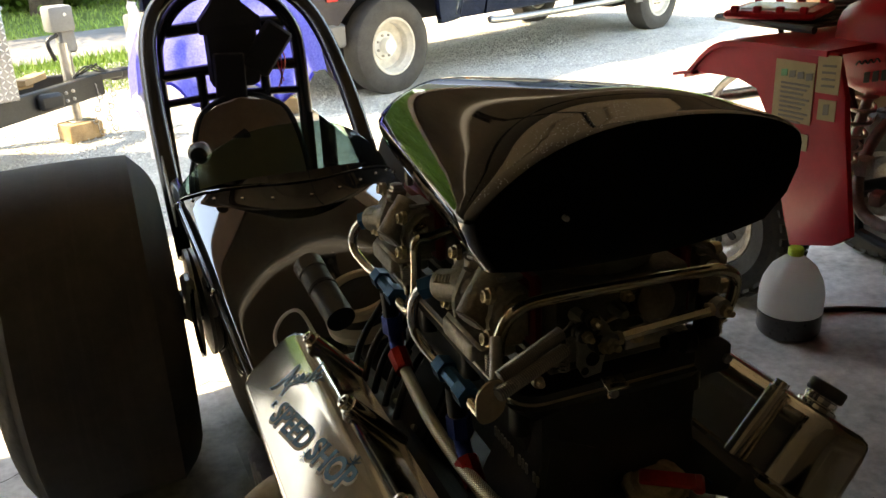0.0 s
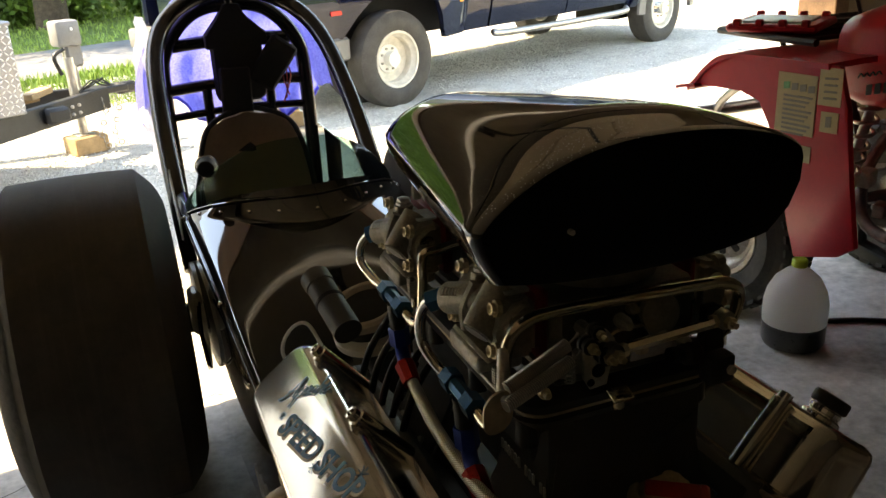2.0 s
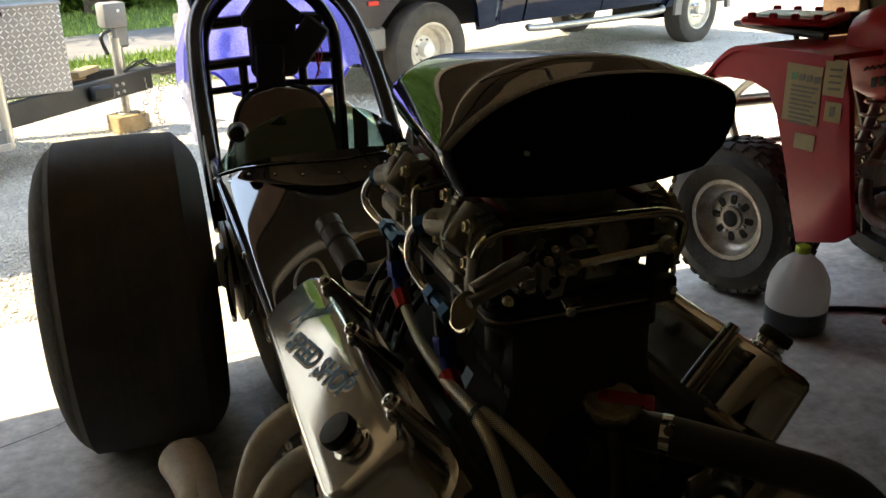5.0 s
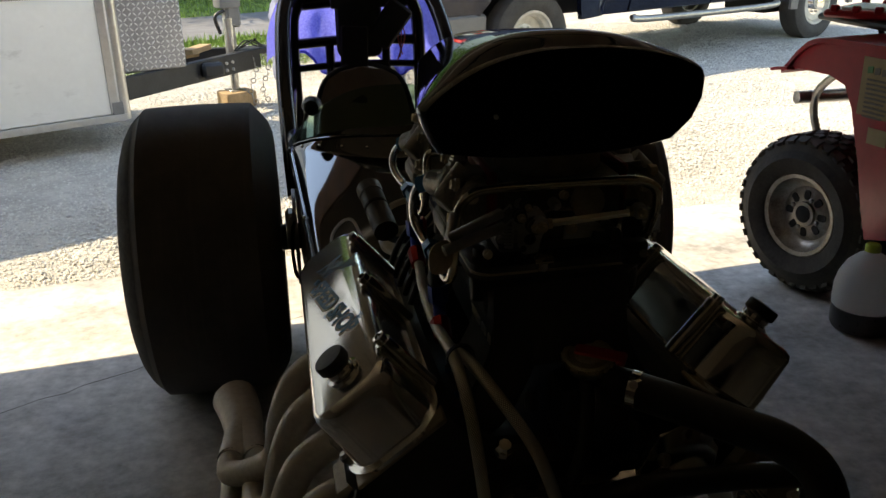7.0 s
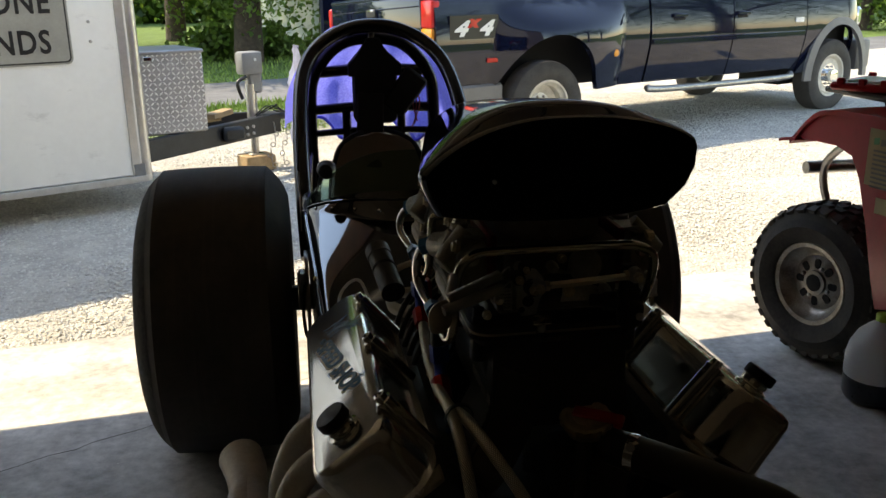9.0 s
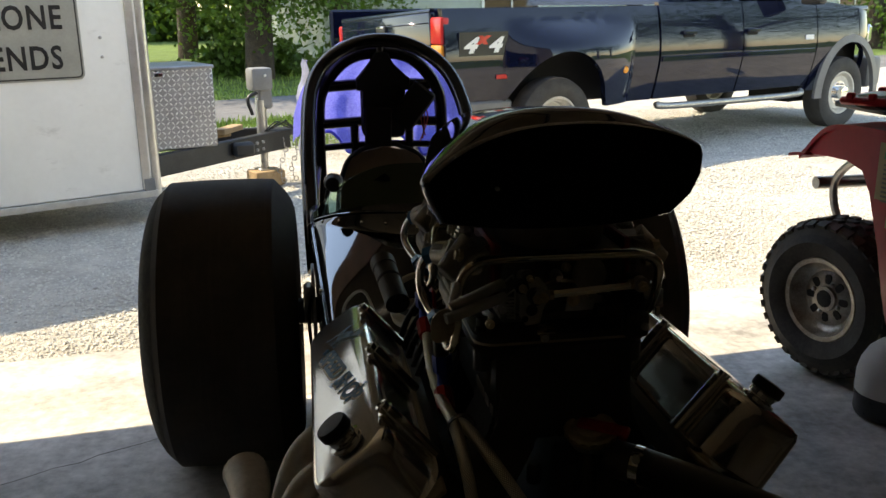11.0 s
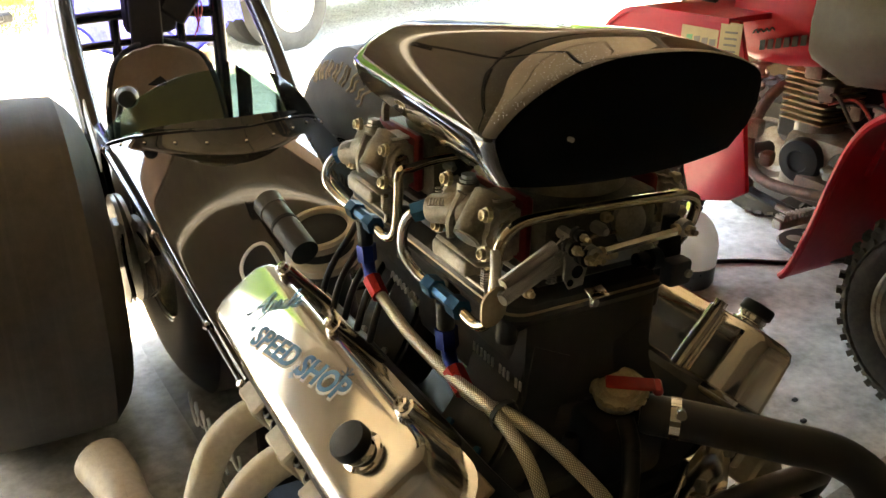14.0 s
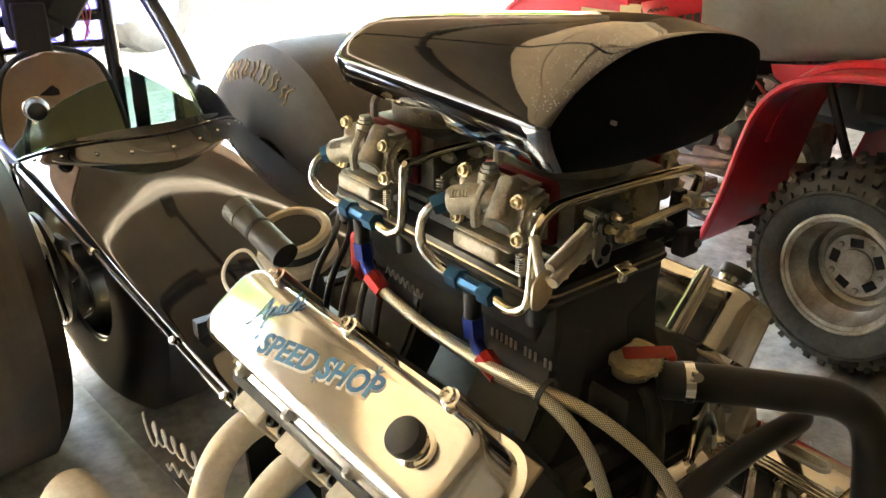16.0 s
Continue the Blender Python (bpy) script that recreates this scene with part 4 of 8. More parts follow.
def wheel(parent, c, axis, r, w, rim_r, tyre_mat, rim_mat, name="wheel", spokes=0, lugs=0, dish=0.04, hub_r=0.06, hub_out=0.01, bulge=0.012, hub_mat=None, lug_h=0.014, small=False, band=None):
    """A wheel whose outer face looks along axis: tyre, rim with a dished centre, hub."""
    ax = V(axis).normalized()
    bm = bmesh.new()
    h = w / 2
    prof = [(rim_r, -h * 0.75), (rim_r + 0.02, -h * 0.95), ((rim_r + r) / 2, -h - bulge), (r - 0.035, -h * 0.97), (r - 0.008, -h * 0.84), (r, -h * 0.6),
            (r, h * 0.6), (r - 0.008, h * 0.84), (r - 0.035, h * 0.97), ((rim_r + r) / 2, h + bulge), (rim_r + 0.02, h * 0.95), (rim_r, h * 0.75)]
    if small:                                           # balloon tyre with a round crown
        prof = [(rim_r, -h * 0.75), (rim_r + 0.02, -h * 0.95), (rim_r + 0.055, -h - bulge), (r - 0.075, -h * 1.06), (r - 0.042, -h * 0.99), (r - 0.018, -h * 0.82), (r - 0.005, -h * 0.55), (r, -h * 0.2),
                (r, h * 0.2), (r - 0.005, h * 0.55), (r - 0.018, h * 0.82), (r - 0.042, h * 0.99), (r - 0.075, h * 1.06), (rim_r + 0.055, h + bulge), (rim_r + 0.02, h * 0.95), (rim_r, h * 0.75)]
    lathe(bm, prof, c, ax, 56, closed=True)
    wh = part(name, bm, tyre_mat, parent)
    if band and small:
        part("sidewall_band", lathe(bmesh.new(), [(rim_r + 0.016, h * 0.93), (rim_r + 0.022, h * 0.96 + 0.003), (rim_r + 0.055, h + bulge + 0.003), (rim_r + 0.072, h + bulge * 0.9 + 0.002), (rim_r + 0.074, h), (rim_r + 0.02, h * 0.85)], c, ax, 56, closed=True), band, wh, "dusty pale sidewall")
        part("sidewall_rib", lathe(bmesh.new(), [(rim_r + 0.078, h * 1.05), (rim_r + 0.080, h * 1.09 + 0.002), (rim_r + 0.084, h * 1.085 + 0.002), (rim_r + 0.086, h * 1.04)], c, ax, 56, closed=True), tyre_mat, wh)
    elif band:
        part("sidewall_band", lathe(bmesh.new(), [(rim_r + 0.016, h * 0.93), (rim_r + 0.022, h * 0.96 + 0.003), ((rim_r + r) / 2, h + bulge + 0.002), (r - 0.040, h * 0.98 + 0.001), (r - 0.042, h * 0.9), (rim_r + 0.02, h * 0.85)], c, ax, 56, closed=True), band, wh, "dusty pale sidewall")
    bm = bmesh.new()
    lathe(bm, [(rim_r - 0.002, -h * 0.7), (rim_r + 0.006, -h * 0.72), (rim_r + 0.006, h * 0.8), (rim_r + 0.014, h * 0.88), (rim_r + 0.010, h * 0.93), (rim_r - 0.004, h * 0.9),
               (rim_r - 0.012, h * 0.6), (rim_r - 0.03, h * 0.45), (rim_r - 0.034, h * 0.9 - dish), (hub_r * 1.75, h * 0.9 - dish * 1.15), (hub_r * 1.7, h * 0.9 - dish * 1.3),
               (rim_r - 0.03, h * 0.6 - dish), (rim_r - 0.02, -h * 0.6)], c, ax, 48, closed=True)
    part("rim", bm, rim_mat, wh)
    bm = lathe(bmesh.new(), [(hub_r * 1.9, h * 0.9 - dish * 1.3), (hub_r * 1.8, h * 0.9 - dish * 1.02), (hub_r, h * 0.9 - dish), (hub_r * 0.95, h * 0.9 - dish + hub_out), (hub_r * 0.5, h * 0.9 - dish + hub_out * 1.1)], c, ax, 24)
    part("hub", bm, hub_mat or rim_mat, wh)
    x, y, z = frame_of(ax)
    if small:                                           # pressed centre with rectangular holes
        f0 = h * 0.9 - dish
        part("web", lathe(bmesh.new(), [(rim_r - 0.034, f0 - 0.02), (rim_r - 0.036, f0 - 0.012), (0.095, f0), (0.088, f0 + 0.012), (0.040, f0 + 0.014), (0.036, f0 + 0.004)], c, ax, 40), rim_mat, wh)
        for k in range(5):
            a = 2 * math.pi * k / 5
            d = x * math.cos(a) + y * math.sin(a)
            o = V(c) + ax * (f0 + 0.0128) + d * 0.064
            part("hole", box(bmesh.new(), (0, 0, 0), (0.024, 0.036, 0.004), 0.001, basis(o, d, ax.cross(d), ax)), DARK, wh)
            o2 = V(c) + ax * (f0 + 0.012) + (x * math.cos(a + 0.63) + y * math.sin(a + 0.63)) * 0.070
            part("lug_nut", lathe(bmesh.new(), [(0.008, 0), (0.008, 0.008), (0.004, 0.012)], o2, ax, 6), STEEL, wh)
        part("bead_ring", lathe(bmesh.new(), [(rim_r + 0.012 + 0.007 * math.cos(q), h * 0.93 + 0.007 * math.sin(q)) for q in (0.785 * i for i in range(8))], c, ax, 48, closed=True), rim_mat, wh)
    elif spokes:                                        # pressed steel centre with rounded slots round a dark hub
        f0 = h * 0.9 - dish
        part("web", lathe(bmesh.new(), [(rim_r - 0.030, f0 - 0.016), (rim_r - 0.034, f0 - 0.004), (hub_r * 1.95, f0 + 0.004), (hub_r * 0.95, f0 + 0.010), (hub_r * 0.7, f0 + 0.006)], c, ax, 40), rim_mat, wh)
        part("cap", lathe(bmesh.new(), [(hub_r * 0.72, f0 + 0.006), (hub_r * 0.68, f0 + 0.022), (hub_r * 0.35, f0 + 0.026)], c, ax, 24), DARK, wh, "dark hub cap")
        for k in range(spokes):
            a = 2 * math.pi * k / spokes
            d = x * math.cos(a) + y * math.sin(a)
            o = V(c) + ax * (f0 + 0.0072) + d * hub_r * 1.50
            part("slot", prism(bmesh.new(), rounded(0.034, 0.024, 0.009, 4), o + ax * 0.002, d, ax.cross(d), -0.004), DARK, wh)
            if k % 2 == 0:
                d2 = x * math.cos(a + math.pi / spokes) + y * math.sin(a + math.pi / spokes)
                part("lug_nut", lathe(bmesh.new(), [(0.008, -0.004), (0.008, 0.008), (0.004, 0.011)], V(c) + ax * (f0 + 0.008) + d2 * hub_r * 1.25, ax, 6), STEEL, wh)
    for k in range(0 if spokes else 8):
        a = 2 * math.pi * (k + 0.5) / 8
        o = V(c) + ax * (h * 0.9 - dish) + (x * math.cos(a) + y * math.sin(a)) * hub_r * 1.4
        part("lug_nut", lathe(bmesh.new(), [(0.011, -0.004), (0.011, 0.014), (0.006, 0.018)], o, ax, 6), STEEL, wh)
    if lugs:
        bm = bmesh.new()
        rows_ = (-1.04, -0.86, -0.50, -0.17, 0.17, 0.50, 0.86, 1.04) if small else (-0.8, -0.42, 0.0, 0.42, 0.8)
        for k in range(lugs):
            for i, row in enumerate(rows_):
                a = 2 * math.pi * (k + (0.5 if i % 2 else 0.0) + (0.25 if small and i > 3 else 0.0)) / lugs
                d = x * math.cos(a) + y * math.sin(a)
                if small:
                    e = abs(row)
                    out = r - 0.002 if e < 0.3 else (r - 0.004 if e < 0.6 else (r - 0.021 if e < 0.9 else r - 0.050))
                    tilt = math.copysign(0.0 if e < 0.3 else (0.14 if e < 0.6 else (0.75 if e < 0.9 else 2.4)), row)
                    sz = (0.016, 0.020, 0.024) if e < 0.9 else (0.014, 0.020, 0.014)
                else:
                    out = r if abs(row) < 0.7 else r - 0.012
                    tilt = 0.0 if abs(row) < 0.7 else math.copysign(0.5, row)
                    sz = (0.026, 0.034, lug_h * 1.6)
                dd = (d + ax * tilt).normalized()
                o = V(c) + ax * (h * row) + d * (out + (0.0 if small else lug_h * 0.35))
                t = ax.cross(d).normalized()
                box(bm, (0, 0, 0), sz, 0.0, basis(o, t, dd.cross(t), dd))
        tagged(part("tread_pattern", bm, tyre_mat, wh, "knobby tread blocks", smooth=False), kind="stuff")
    return wh


# ---- pickup truck ----
TP = basis((1.726, 5.868, -0.075), ou * 1.055, on * 1.055, (0, 0, 1))   # x forwards along the near side, y across, z up
truck = thing("pickup_truck", (1.726, 5.868, -0.075), "glossy navy crew-cab pickup truck with double rear wheels", "truck")


def arch(u):
    lo = 0.60 if u < -0.3 else (0.50 if u < 3.3 else 0.44)
    for c, r, hgt in ((0.02, 0.49, 0.985), (3.9, 0.43, 0.93)):
        if abs(u - c) < r:
            lo = max(lo, 0.36 + (hgt - 0.36) * math.sqrt(max(0.0, 1 - ((u - c) / r) ** 2)))
    return lo


def top_line(u):
    if u < 1.17:
        return 1.33
    if u < 3.0:
        return 1.36
    return 1.36 - 0.17 * ((u - 3.0) / 1.4) ** 2.2


def side_y(u, z):
    y = 0.10 * max(0.0, (0.88 - z) / 0.45) ** 1.3 + 0.07 * max(0.0, (z - 0.92) / 0.45) ** 1.8
    b = 0.5 + 0.5 * math.cos(math.pi * min(1.0, abs(u - 0.10) / (0.56 if u < 0.10 else 0.78)))
    f = min(1.0, max(0.0, (1.23 - z) / 0.26))                # the flare fades into the side above a rounded shoulder
    y -= 0.19 * b ** 0.38 * math.sin(f * math.pi / 2) ** 0.9
    y += 0.22 * max(0.0, (u - 4.0) / 0.45) ** 2.2
    return y


def skin_part(name, rows, material, parent, label="", close=True, angle=38):
    bm = bmesh.new()
    ring_skin(bm, rows, close=close)
    return part(name, bm, material, parent, label, angle=angle)


def truck_side(name, u0, u1, label=""):
    n = max(6, int((u1 - u0) / 0.04))
    rows = []
    for i in range(n + 1):
        u = u0 + (u1 - u0) * i / n
        lo, hi = arch(u), top_line(u)
        zs = [lo + (hi - lo) * k / 16 for k in range(17)]
        rows.append([TP @ V((u, side_y(u, z), z)) for z in zs] + [TP @ V((u, side_y(u, z) + 0.05, z)) for z in zs[::-1]])
    return skin_part(name, rows, NAVY, truck, label, angle=30)


truck_side("bed_side", -1.0, 1.16, "navy bed side with a flared rear arch")
d1 = truck_side("door", 1.185, 2.235)
d2 = truck_side("door", 2.25, 3.32)
truck_side("fender", 3.335, 4.42)
for d, u in ((d1, 1.52), (d2, 2.36)):
    part("handle", box(bmesh.new(), (u, side_y(u, 1.09) - 0.015, 1.09), (0.17, 0.035, 0.04), 0.012, TP), NAVY, d)
    part("handle_recess", box(bmesh.new(), (u, side_y(u, 1.08) - 0.002, 1.075), (0.14, 0.012, 0.06), 0.004, TP), DARK, d)
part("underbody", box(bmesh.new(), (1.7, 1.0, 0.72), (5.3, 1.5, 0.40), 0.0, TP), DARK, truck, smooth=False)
part("far_side", box(bmesh.new(), (1.7, 1.93, 0.95), (5.4, 0.06, 0.75), 0.02, TP), NAVY, truck, smooth=False)
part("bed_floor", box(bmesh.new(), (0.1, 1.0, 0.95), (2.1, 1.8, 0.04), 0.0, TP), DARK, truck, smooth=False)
# solid near-black boxes stand in for the shade inside the arches
part("wheel_well_shade", box(bmesh.new(), (0.06, 0.62, 0.62), (0.95, 0.5, 0.72), 0.0, TP), DARK, truck, smooth=False)
part("wheel_well_shade", box(bmesh.new(), (3.9, 0.60, 0.62), (0.92, 0.5, 0.66), 0.0, TP), DARK, truck, smooth=False)
TG = TP @ Matrix.Translation((0, 0.20, 1.31)) @ Matrix.Rotation(radians(-3.6), 4, "X")      # the tail leans with the crowned ground
tg = part("tailgate", box(bmesh.new(), (-0.985, 0.745, -0.28), (0.05, 1.48, 0.56), 0.018, TG, 3), NAVY, truck, "navy tailgate")
part("top_cap", tube(bmesh.new(), [TG @ V((-0.985, y, 0.0)) for y in (0.01, 0.75, 1.48)], 0.026, 12, smooth=False), NAVY, tg)
part("pressing", box(bmesh.new(), (-1.009, 0.745, -0.085), (0.010, 1.44, 0.012), 0.004, TG), NAVY, tg)
part("handle", box(bmesh.new(), (-1.015, 0.745, -0.11), (0.03, 0.15, 0.07), 0.012, TG, 2), MATTE, tg, "black tailgate handle")
part("handle_rim", box(bmesh.new(), (-1.024, 0.745, -0.088), (0.02, 0.11, 0.018), 0.006, TG), CHROME, tg, "bright handle lip")
part("tail_light", box(bmesh.new(), (-0.985, 1.52, -0.15), (0.05, 0.055, 0.22), 0.012, TG), RED_LENS, truck, "red tail light")
part("rear_bumper", box(bmesh.new(), (-1.08, 0.98, 0.60), (0.2, 1.86, 0.17), 0.03, TP, 2), TRUCK_GREY, truck, "grey rear bumper")
part("lower_valance", box(bmesh.new(), (-0.68, 0.08, 0.52), (0.62, 0.10, 0.18), 0.02, TP), TRUCK_GREY, truck)
for k, (z, m, h) in enumerate(((1.165, RED_LENS, 0.205), (1.015, AMBER, 0.092), (0.937, LETTER_WHITE, 0.060), (0.880, RED_LENS, 0.050))):
    part("tail_light", box(bmesh.new(), (-0.985, 0.108, z), (0.075, 0.150, h), 0.014, TP, 2), m, truck, "stacked red and amber tail light")
part("side_marker", lathe(bmesh.new(), [(0.035, 0), (0.03, 0.014), (0.012, 0.02)], TP @ V((0.70, side_y(0.70, 0.80) + 0.005, 0.80)), -on, 16), AMBER, truck, "amber oval side marker")
part("side_marker", box(bmesh.new(), (-0.50, side_y(-0.5, 0.82) - 0.004, 0.80), (0.10, 0.012, 0.035), 0.004, TP), RED_LENS, truck, "red side marker")
part("side_moulding", box(bmesh.new(), (2.25, side_y(2.2, 0.86) - 0.006, 0.865), (2.1, 0.02, 0.05), 0.006, TP), NAVY, truck)
part("side_step", tube(bmesh.new(), [TP @ V(p) for p in ((1.22, 0.06, 0.46), (1.4, 0.03, 0.43), (3.0, 0.03, 0.42), (3.22, 0.06, 0.45))], 0.032, 14), STEEL, truck, "dull metal tubular side step")
rows = []
for i in range(25):
    a = math.pi * i / 24
    for_u, r0, r1 = 3.9, 0.44, 0.53
    cz, sz_ = math.cos(a), math.sin(a)
    rows.append([TP @ V((for_u - cz * r, side_y(for_u, 0.7) - o, 0.36 + sz_ * (0.57 if r == r0 else 0.65))) for r, o in ((r0, 0.0), (r0, 0.045), (r1, 0.03), (r1, 0.0))])
skin_part("arch_flare", rows, TRUCK_GREY, truck, "grey wheel-arch flare")
part("front_bumper", box(bmesh.new(), (4.50, 0.98, 0.58), (0.26, 1.78, 0.34), 0.05, TP, 2), TRUCK_GREY, truck, "grey front bumper")
part("hood", box(bmesh.new(), (3.72, 0.99, 1.26), (1.35, 1.66, 0.10), 0.045, TP, 2), NAVY, truck)
part("headlight", box(bmesh.new(), (4.42, 0.26, 1.0), (0.10, 0.24, 0.2), 0.03, TP), CHROME, truck)
rows = []
for z, u0, u1, y0 in ((1.34, 1.2, 3.25, 0.07), (1.55, 1.24, 2.95, 0.13), (1.76, 1.34, 2.55, 0.21), (1.84, 1.5, 2.4, 0.32)):
    rows.append([TP @ V((a, b, z)) for a, b in ((u0, y0), (u1, y0), (u1, 1.98 - y0), (u0, 1.98 - y0))])
skin_part("cab_roof", rows, NAVY, truck, angle=20)
for u0, u1 in ((1.32, 2.14), (2.24, 2.95)):
    pts = [(u0, 1.37, 0.062), (u1, 1.37, 0.062), (u1 - 0.28 * (u0 > 2), 1.66, 0.15), (u0 + 0.06, 1.66, 0.15)]
    skin_part("window", [[TP @ V((a, y, z)) for a, z, y in pts], [TP @ V((a, y - 0.006, z)) for a, z, y in pts]], CAR_GLASS, truck, "dark side glass")
part("mirror", box(bmesh.new(), (2.98, -0.16, 1.45), (0.11, 0.22, 0.26), 0.03, TP, 2), MATTE, truck, "black towing mirror")
part("badge", box(bmesh.new(), (3.2, side_y(3.2, 1.0) - 0.006, 1.0), (0.13, 0.008, 0.05), 0.003, TP), LETTER_WHITE, truck, "small pale badge")
dy = side_y(-0.62, 1.05) - 0.008
part("decal_panel", box(bmesh.new(), (-0.665, dy + 0.004, 1.045), (0.44, 0.004, 0.215), 0.001, TP), LETTER_BLACK, truck, "black decal background")
for u_, ch, sz_, m_ in ((-0.80, "4", 0.155, LETTER_WHITE), (-0.575, "4", 0.155, LETTER_WHITE), (-0.685, "x", 0.115, RED_LENS)):
    lettering("decal", ch, sz_, basis(TP @ V((u_, dy - 0.002, 1.0 if ch == "4" else 1.065)), ou * 1.4, (0, 0, 1), -on), m_, truck, bold=0.008, shear=0.35, label="slanted four-by-four decal")
for u, y in ((0.02, 0.05), (0.02, 0.36)):
    wheel(truck, TP @ V((u, y, 0.385)), -on, 0.385, 0.21, 0.215, TYRE, RIM_WHITE, dish=0.11, hub_r=0.062, hub_out=0.07, hub_mat=LETTER_WHITE)
wheel(truck, TP @ V((3.9, 0.16, 0.385)), -on, 0.385, 0.24, 0.215, TYRE, RIM_WHITE, dish=0.03, hub_r=0.07, hub_out=0.07, hub_mat=CHROME)
for u in (0.02, 3.9):
    wheel(truck, TP @ V((u, 1.78, 0.385)), on, 0.385, 0.22, 0.215, TYRE, RIM_WHITE, dish=0.05)

# ---- quad bike ----
AX = 1.86
atv = thing("quad_bike", (AX, 0.8, 0.0), "red four-wheeled quad bike with grey seat and knobby dusty tyres", "quad bike")


def both(f):
    for s in (-1, 1):
        f(s)


def atv_wheels(s):
    wheel(atv, (AX + s * 0.372, 1.42, 0.285), (s * 0.956, -0.292 * -s, 0.0), 0.272, 0.19, 0.135, DUSTY_TYRE, RIM_GREY, spokes=8, lugs=34, lug_h=0.008, band=SIDEWALL, dish=0.045, hub_r=0.045, hub_out=0.02, hub_mat=None)
    wheel(atv, (AX + s * 0.37, 0.16, 0.300), (s, 0, 0.0), 0.288, 0.25, 0.15, DUSTY_TYRE, RIM_GREY, spokes=5, lugs=38, small=True, band=SIDEWALL, dish=0.10, hub_r=0.05, hub_out=0.02)


both(atv_wheels)


def yz_prism(name, poly, x0, x1, material, parent, label="", bevel=0.004):
    bm = prism(bmesh.new(), poly, (x0, 0, 0), (0, 1, 0), (0, 0, 1), x1 - x0, bevel)
    return part(name, bm, material, parent, label)


def sheet(name, line, x0, x1, thick, material, parent, label="", sag=0.0, nx=8):
    """A moulded sheet: a line of (y, z) swept across x, sagging towards its edges."""
    pts = curve_points([(0, a, b) for a, b in line], 5)
    rows = []
    for i in range(nx + 1):
        s = i / nx
        x = x0 + (x1 - x0) * s
        dz = -sag * (2 * s - 1) ** 4
        rows.append([V((x, p.y, p.z + dz)) for p in pts] + [V((x, p.y - 0.002, p.z + dz - thick)) for p in pts[::-1]])
    return skin_part(name, rows, material, parent, label)


FLAP = [(1.56, 0.772), (1.525, 0.80), (1.475, 0.845), (1.40, 0.89), (1.28, 0.905), (1.10, 0.908), (0.92, 0.912), (0.875, 0.80), (0.845, 0.62), (0.80, 0.43), (0.86, 0.385),
        (1.02, 0.333), (1.055, 0.42), (1.10, 0.55), (1.165, 0.71), (1.215, 0.775), (1.30, 0.793), (1.42, 0.785)]


def front_fender(s):
    xo = AX + s * 0.475
    f = yz_prism("front_fender", FLAP, xo, xo - s * 0.018, ATV_RED, atv, "red front fender with side flap")
    if s < 0:
        def lab(y0, y1, z0, z1, m=LABEL, dx=0.0025):
            return part("label", prism(bmesh.new(), [(y0, z0), (y1, z0 + 0.004), (y1, z1 + 0.004), (y0, z1)], (xo - 0.0005 - dx, 0, 0), (0, 1, 0), (0, 0, 1), 0.001), m, f, "cream warning label", smooth=False)
        lab(1.140, 0.988, 0.700, 0.872)
        lab(0.982, 0.900, 0.800, 0.903)
        lab(0.965, 0.902, 0.727, 0.784)
        lab(1.075, 0.990, 0.624, 0.672)
        for k in range(4):
            lab(1.115 - 0.032 * k, 1.091 - 0.032 * k, 0.825, 0.845, LABEL_GREEN if k == 0 else LABEL_INK, 0.004)
        for k in range(9):
            lab(1.112, 1.0 + 0.012 * (k % 3), 0.805 - 0.0135 * k, 0.811 - 0.0135 * k, LABEL_INK, 0.004)
        for k in range(4):
            lab(0.962, 0.915, 0.872 - 0.018 * k, 0.878 - 0.018 * k, LABEL_INK, 0.004)
        lab(0.945, 0.925, 0.742, 0.772, LABEL_INK, 0.004)


both(front_fender)
sheet("front_deck", [(1.56, 0.775), (1.525, 0.802), (1.475, 0.848), (1.40, 0.893), (1.28, 0.91), (1.10, 0.916), (0.95, 0.922)], AX - 0.484, AX + 0.484, 0.016, ATV_RED, atv, "red moulded front deck", 0.006)
sheet("nose_lip", [(1.60, 0.766), (1.56, 0.776), (1.50, 0.784)], AX - 0.50, AX + 0.50, 0.010, ATV_RED, atv)
# tank cover and cowl
rows = []
for y, zb, zt, hw in ((1.17, 0.82, 0.975, 0.22), (1.12, 0.765, 1.02, 0.29), (1.03, 0.75, 1.05, 0.312), (0.93, 0.755, 1.06, 0.312), (0.83, 0.77, 1.07, 0.308), (0.775, 0.775, 1.03, 0.29), (0.74, 0.79, 0.98, 0.24)):
    ring = []
    for k in range(20):
        a = 2 * math.pi * k / 20
        c, s_ = math.cos(a), math.sin(a)
        ring.append(V((AX + hw * math.copysign(abs(c) ** 0.32, c), y, (zb + zt) / 2 + (zt - zb) / 2 * math.copysign(abs(s_) ** 0.55, s_))))
    rows.append(ring)
tank = skin_part("tank_cover", rows, ATV_RED, atv, "red tank cover with black lettering")
for k in range(6):                                      # unreadable black lettering as slanted bars
    part("lettering_bar", box(bmesh.new(), (0.030 * k - 0.075, 0, 0), (0.021, 0.030, 0.002), 0.0006, basis((AX - 0.3125, 0.893, 0.843), (0, -0.969, 0.248), (0, 0.02, 1.0), (-1, 0, 0))), LETTER_BLACK, tank, "black lettering bar")
part("script_mark", tube(bmesh.new(), [(AX - 0.3115, 1.01 - 0.010 * k, 0.852 + 0.0025 * k + (0.010 if k % 2 else 0.0)) for k in range(9)], 0.002, 6), LETTER_BLACK, tank)
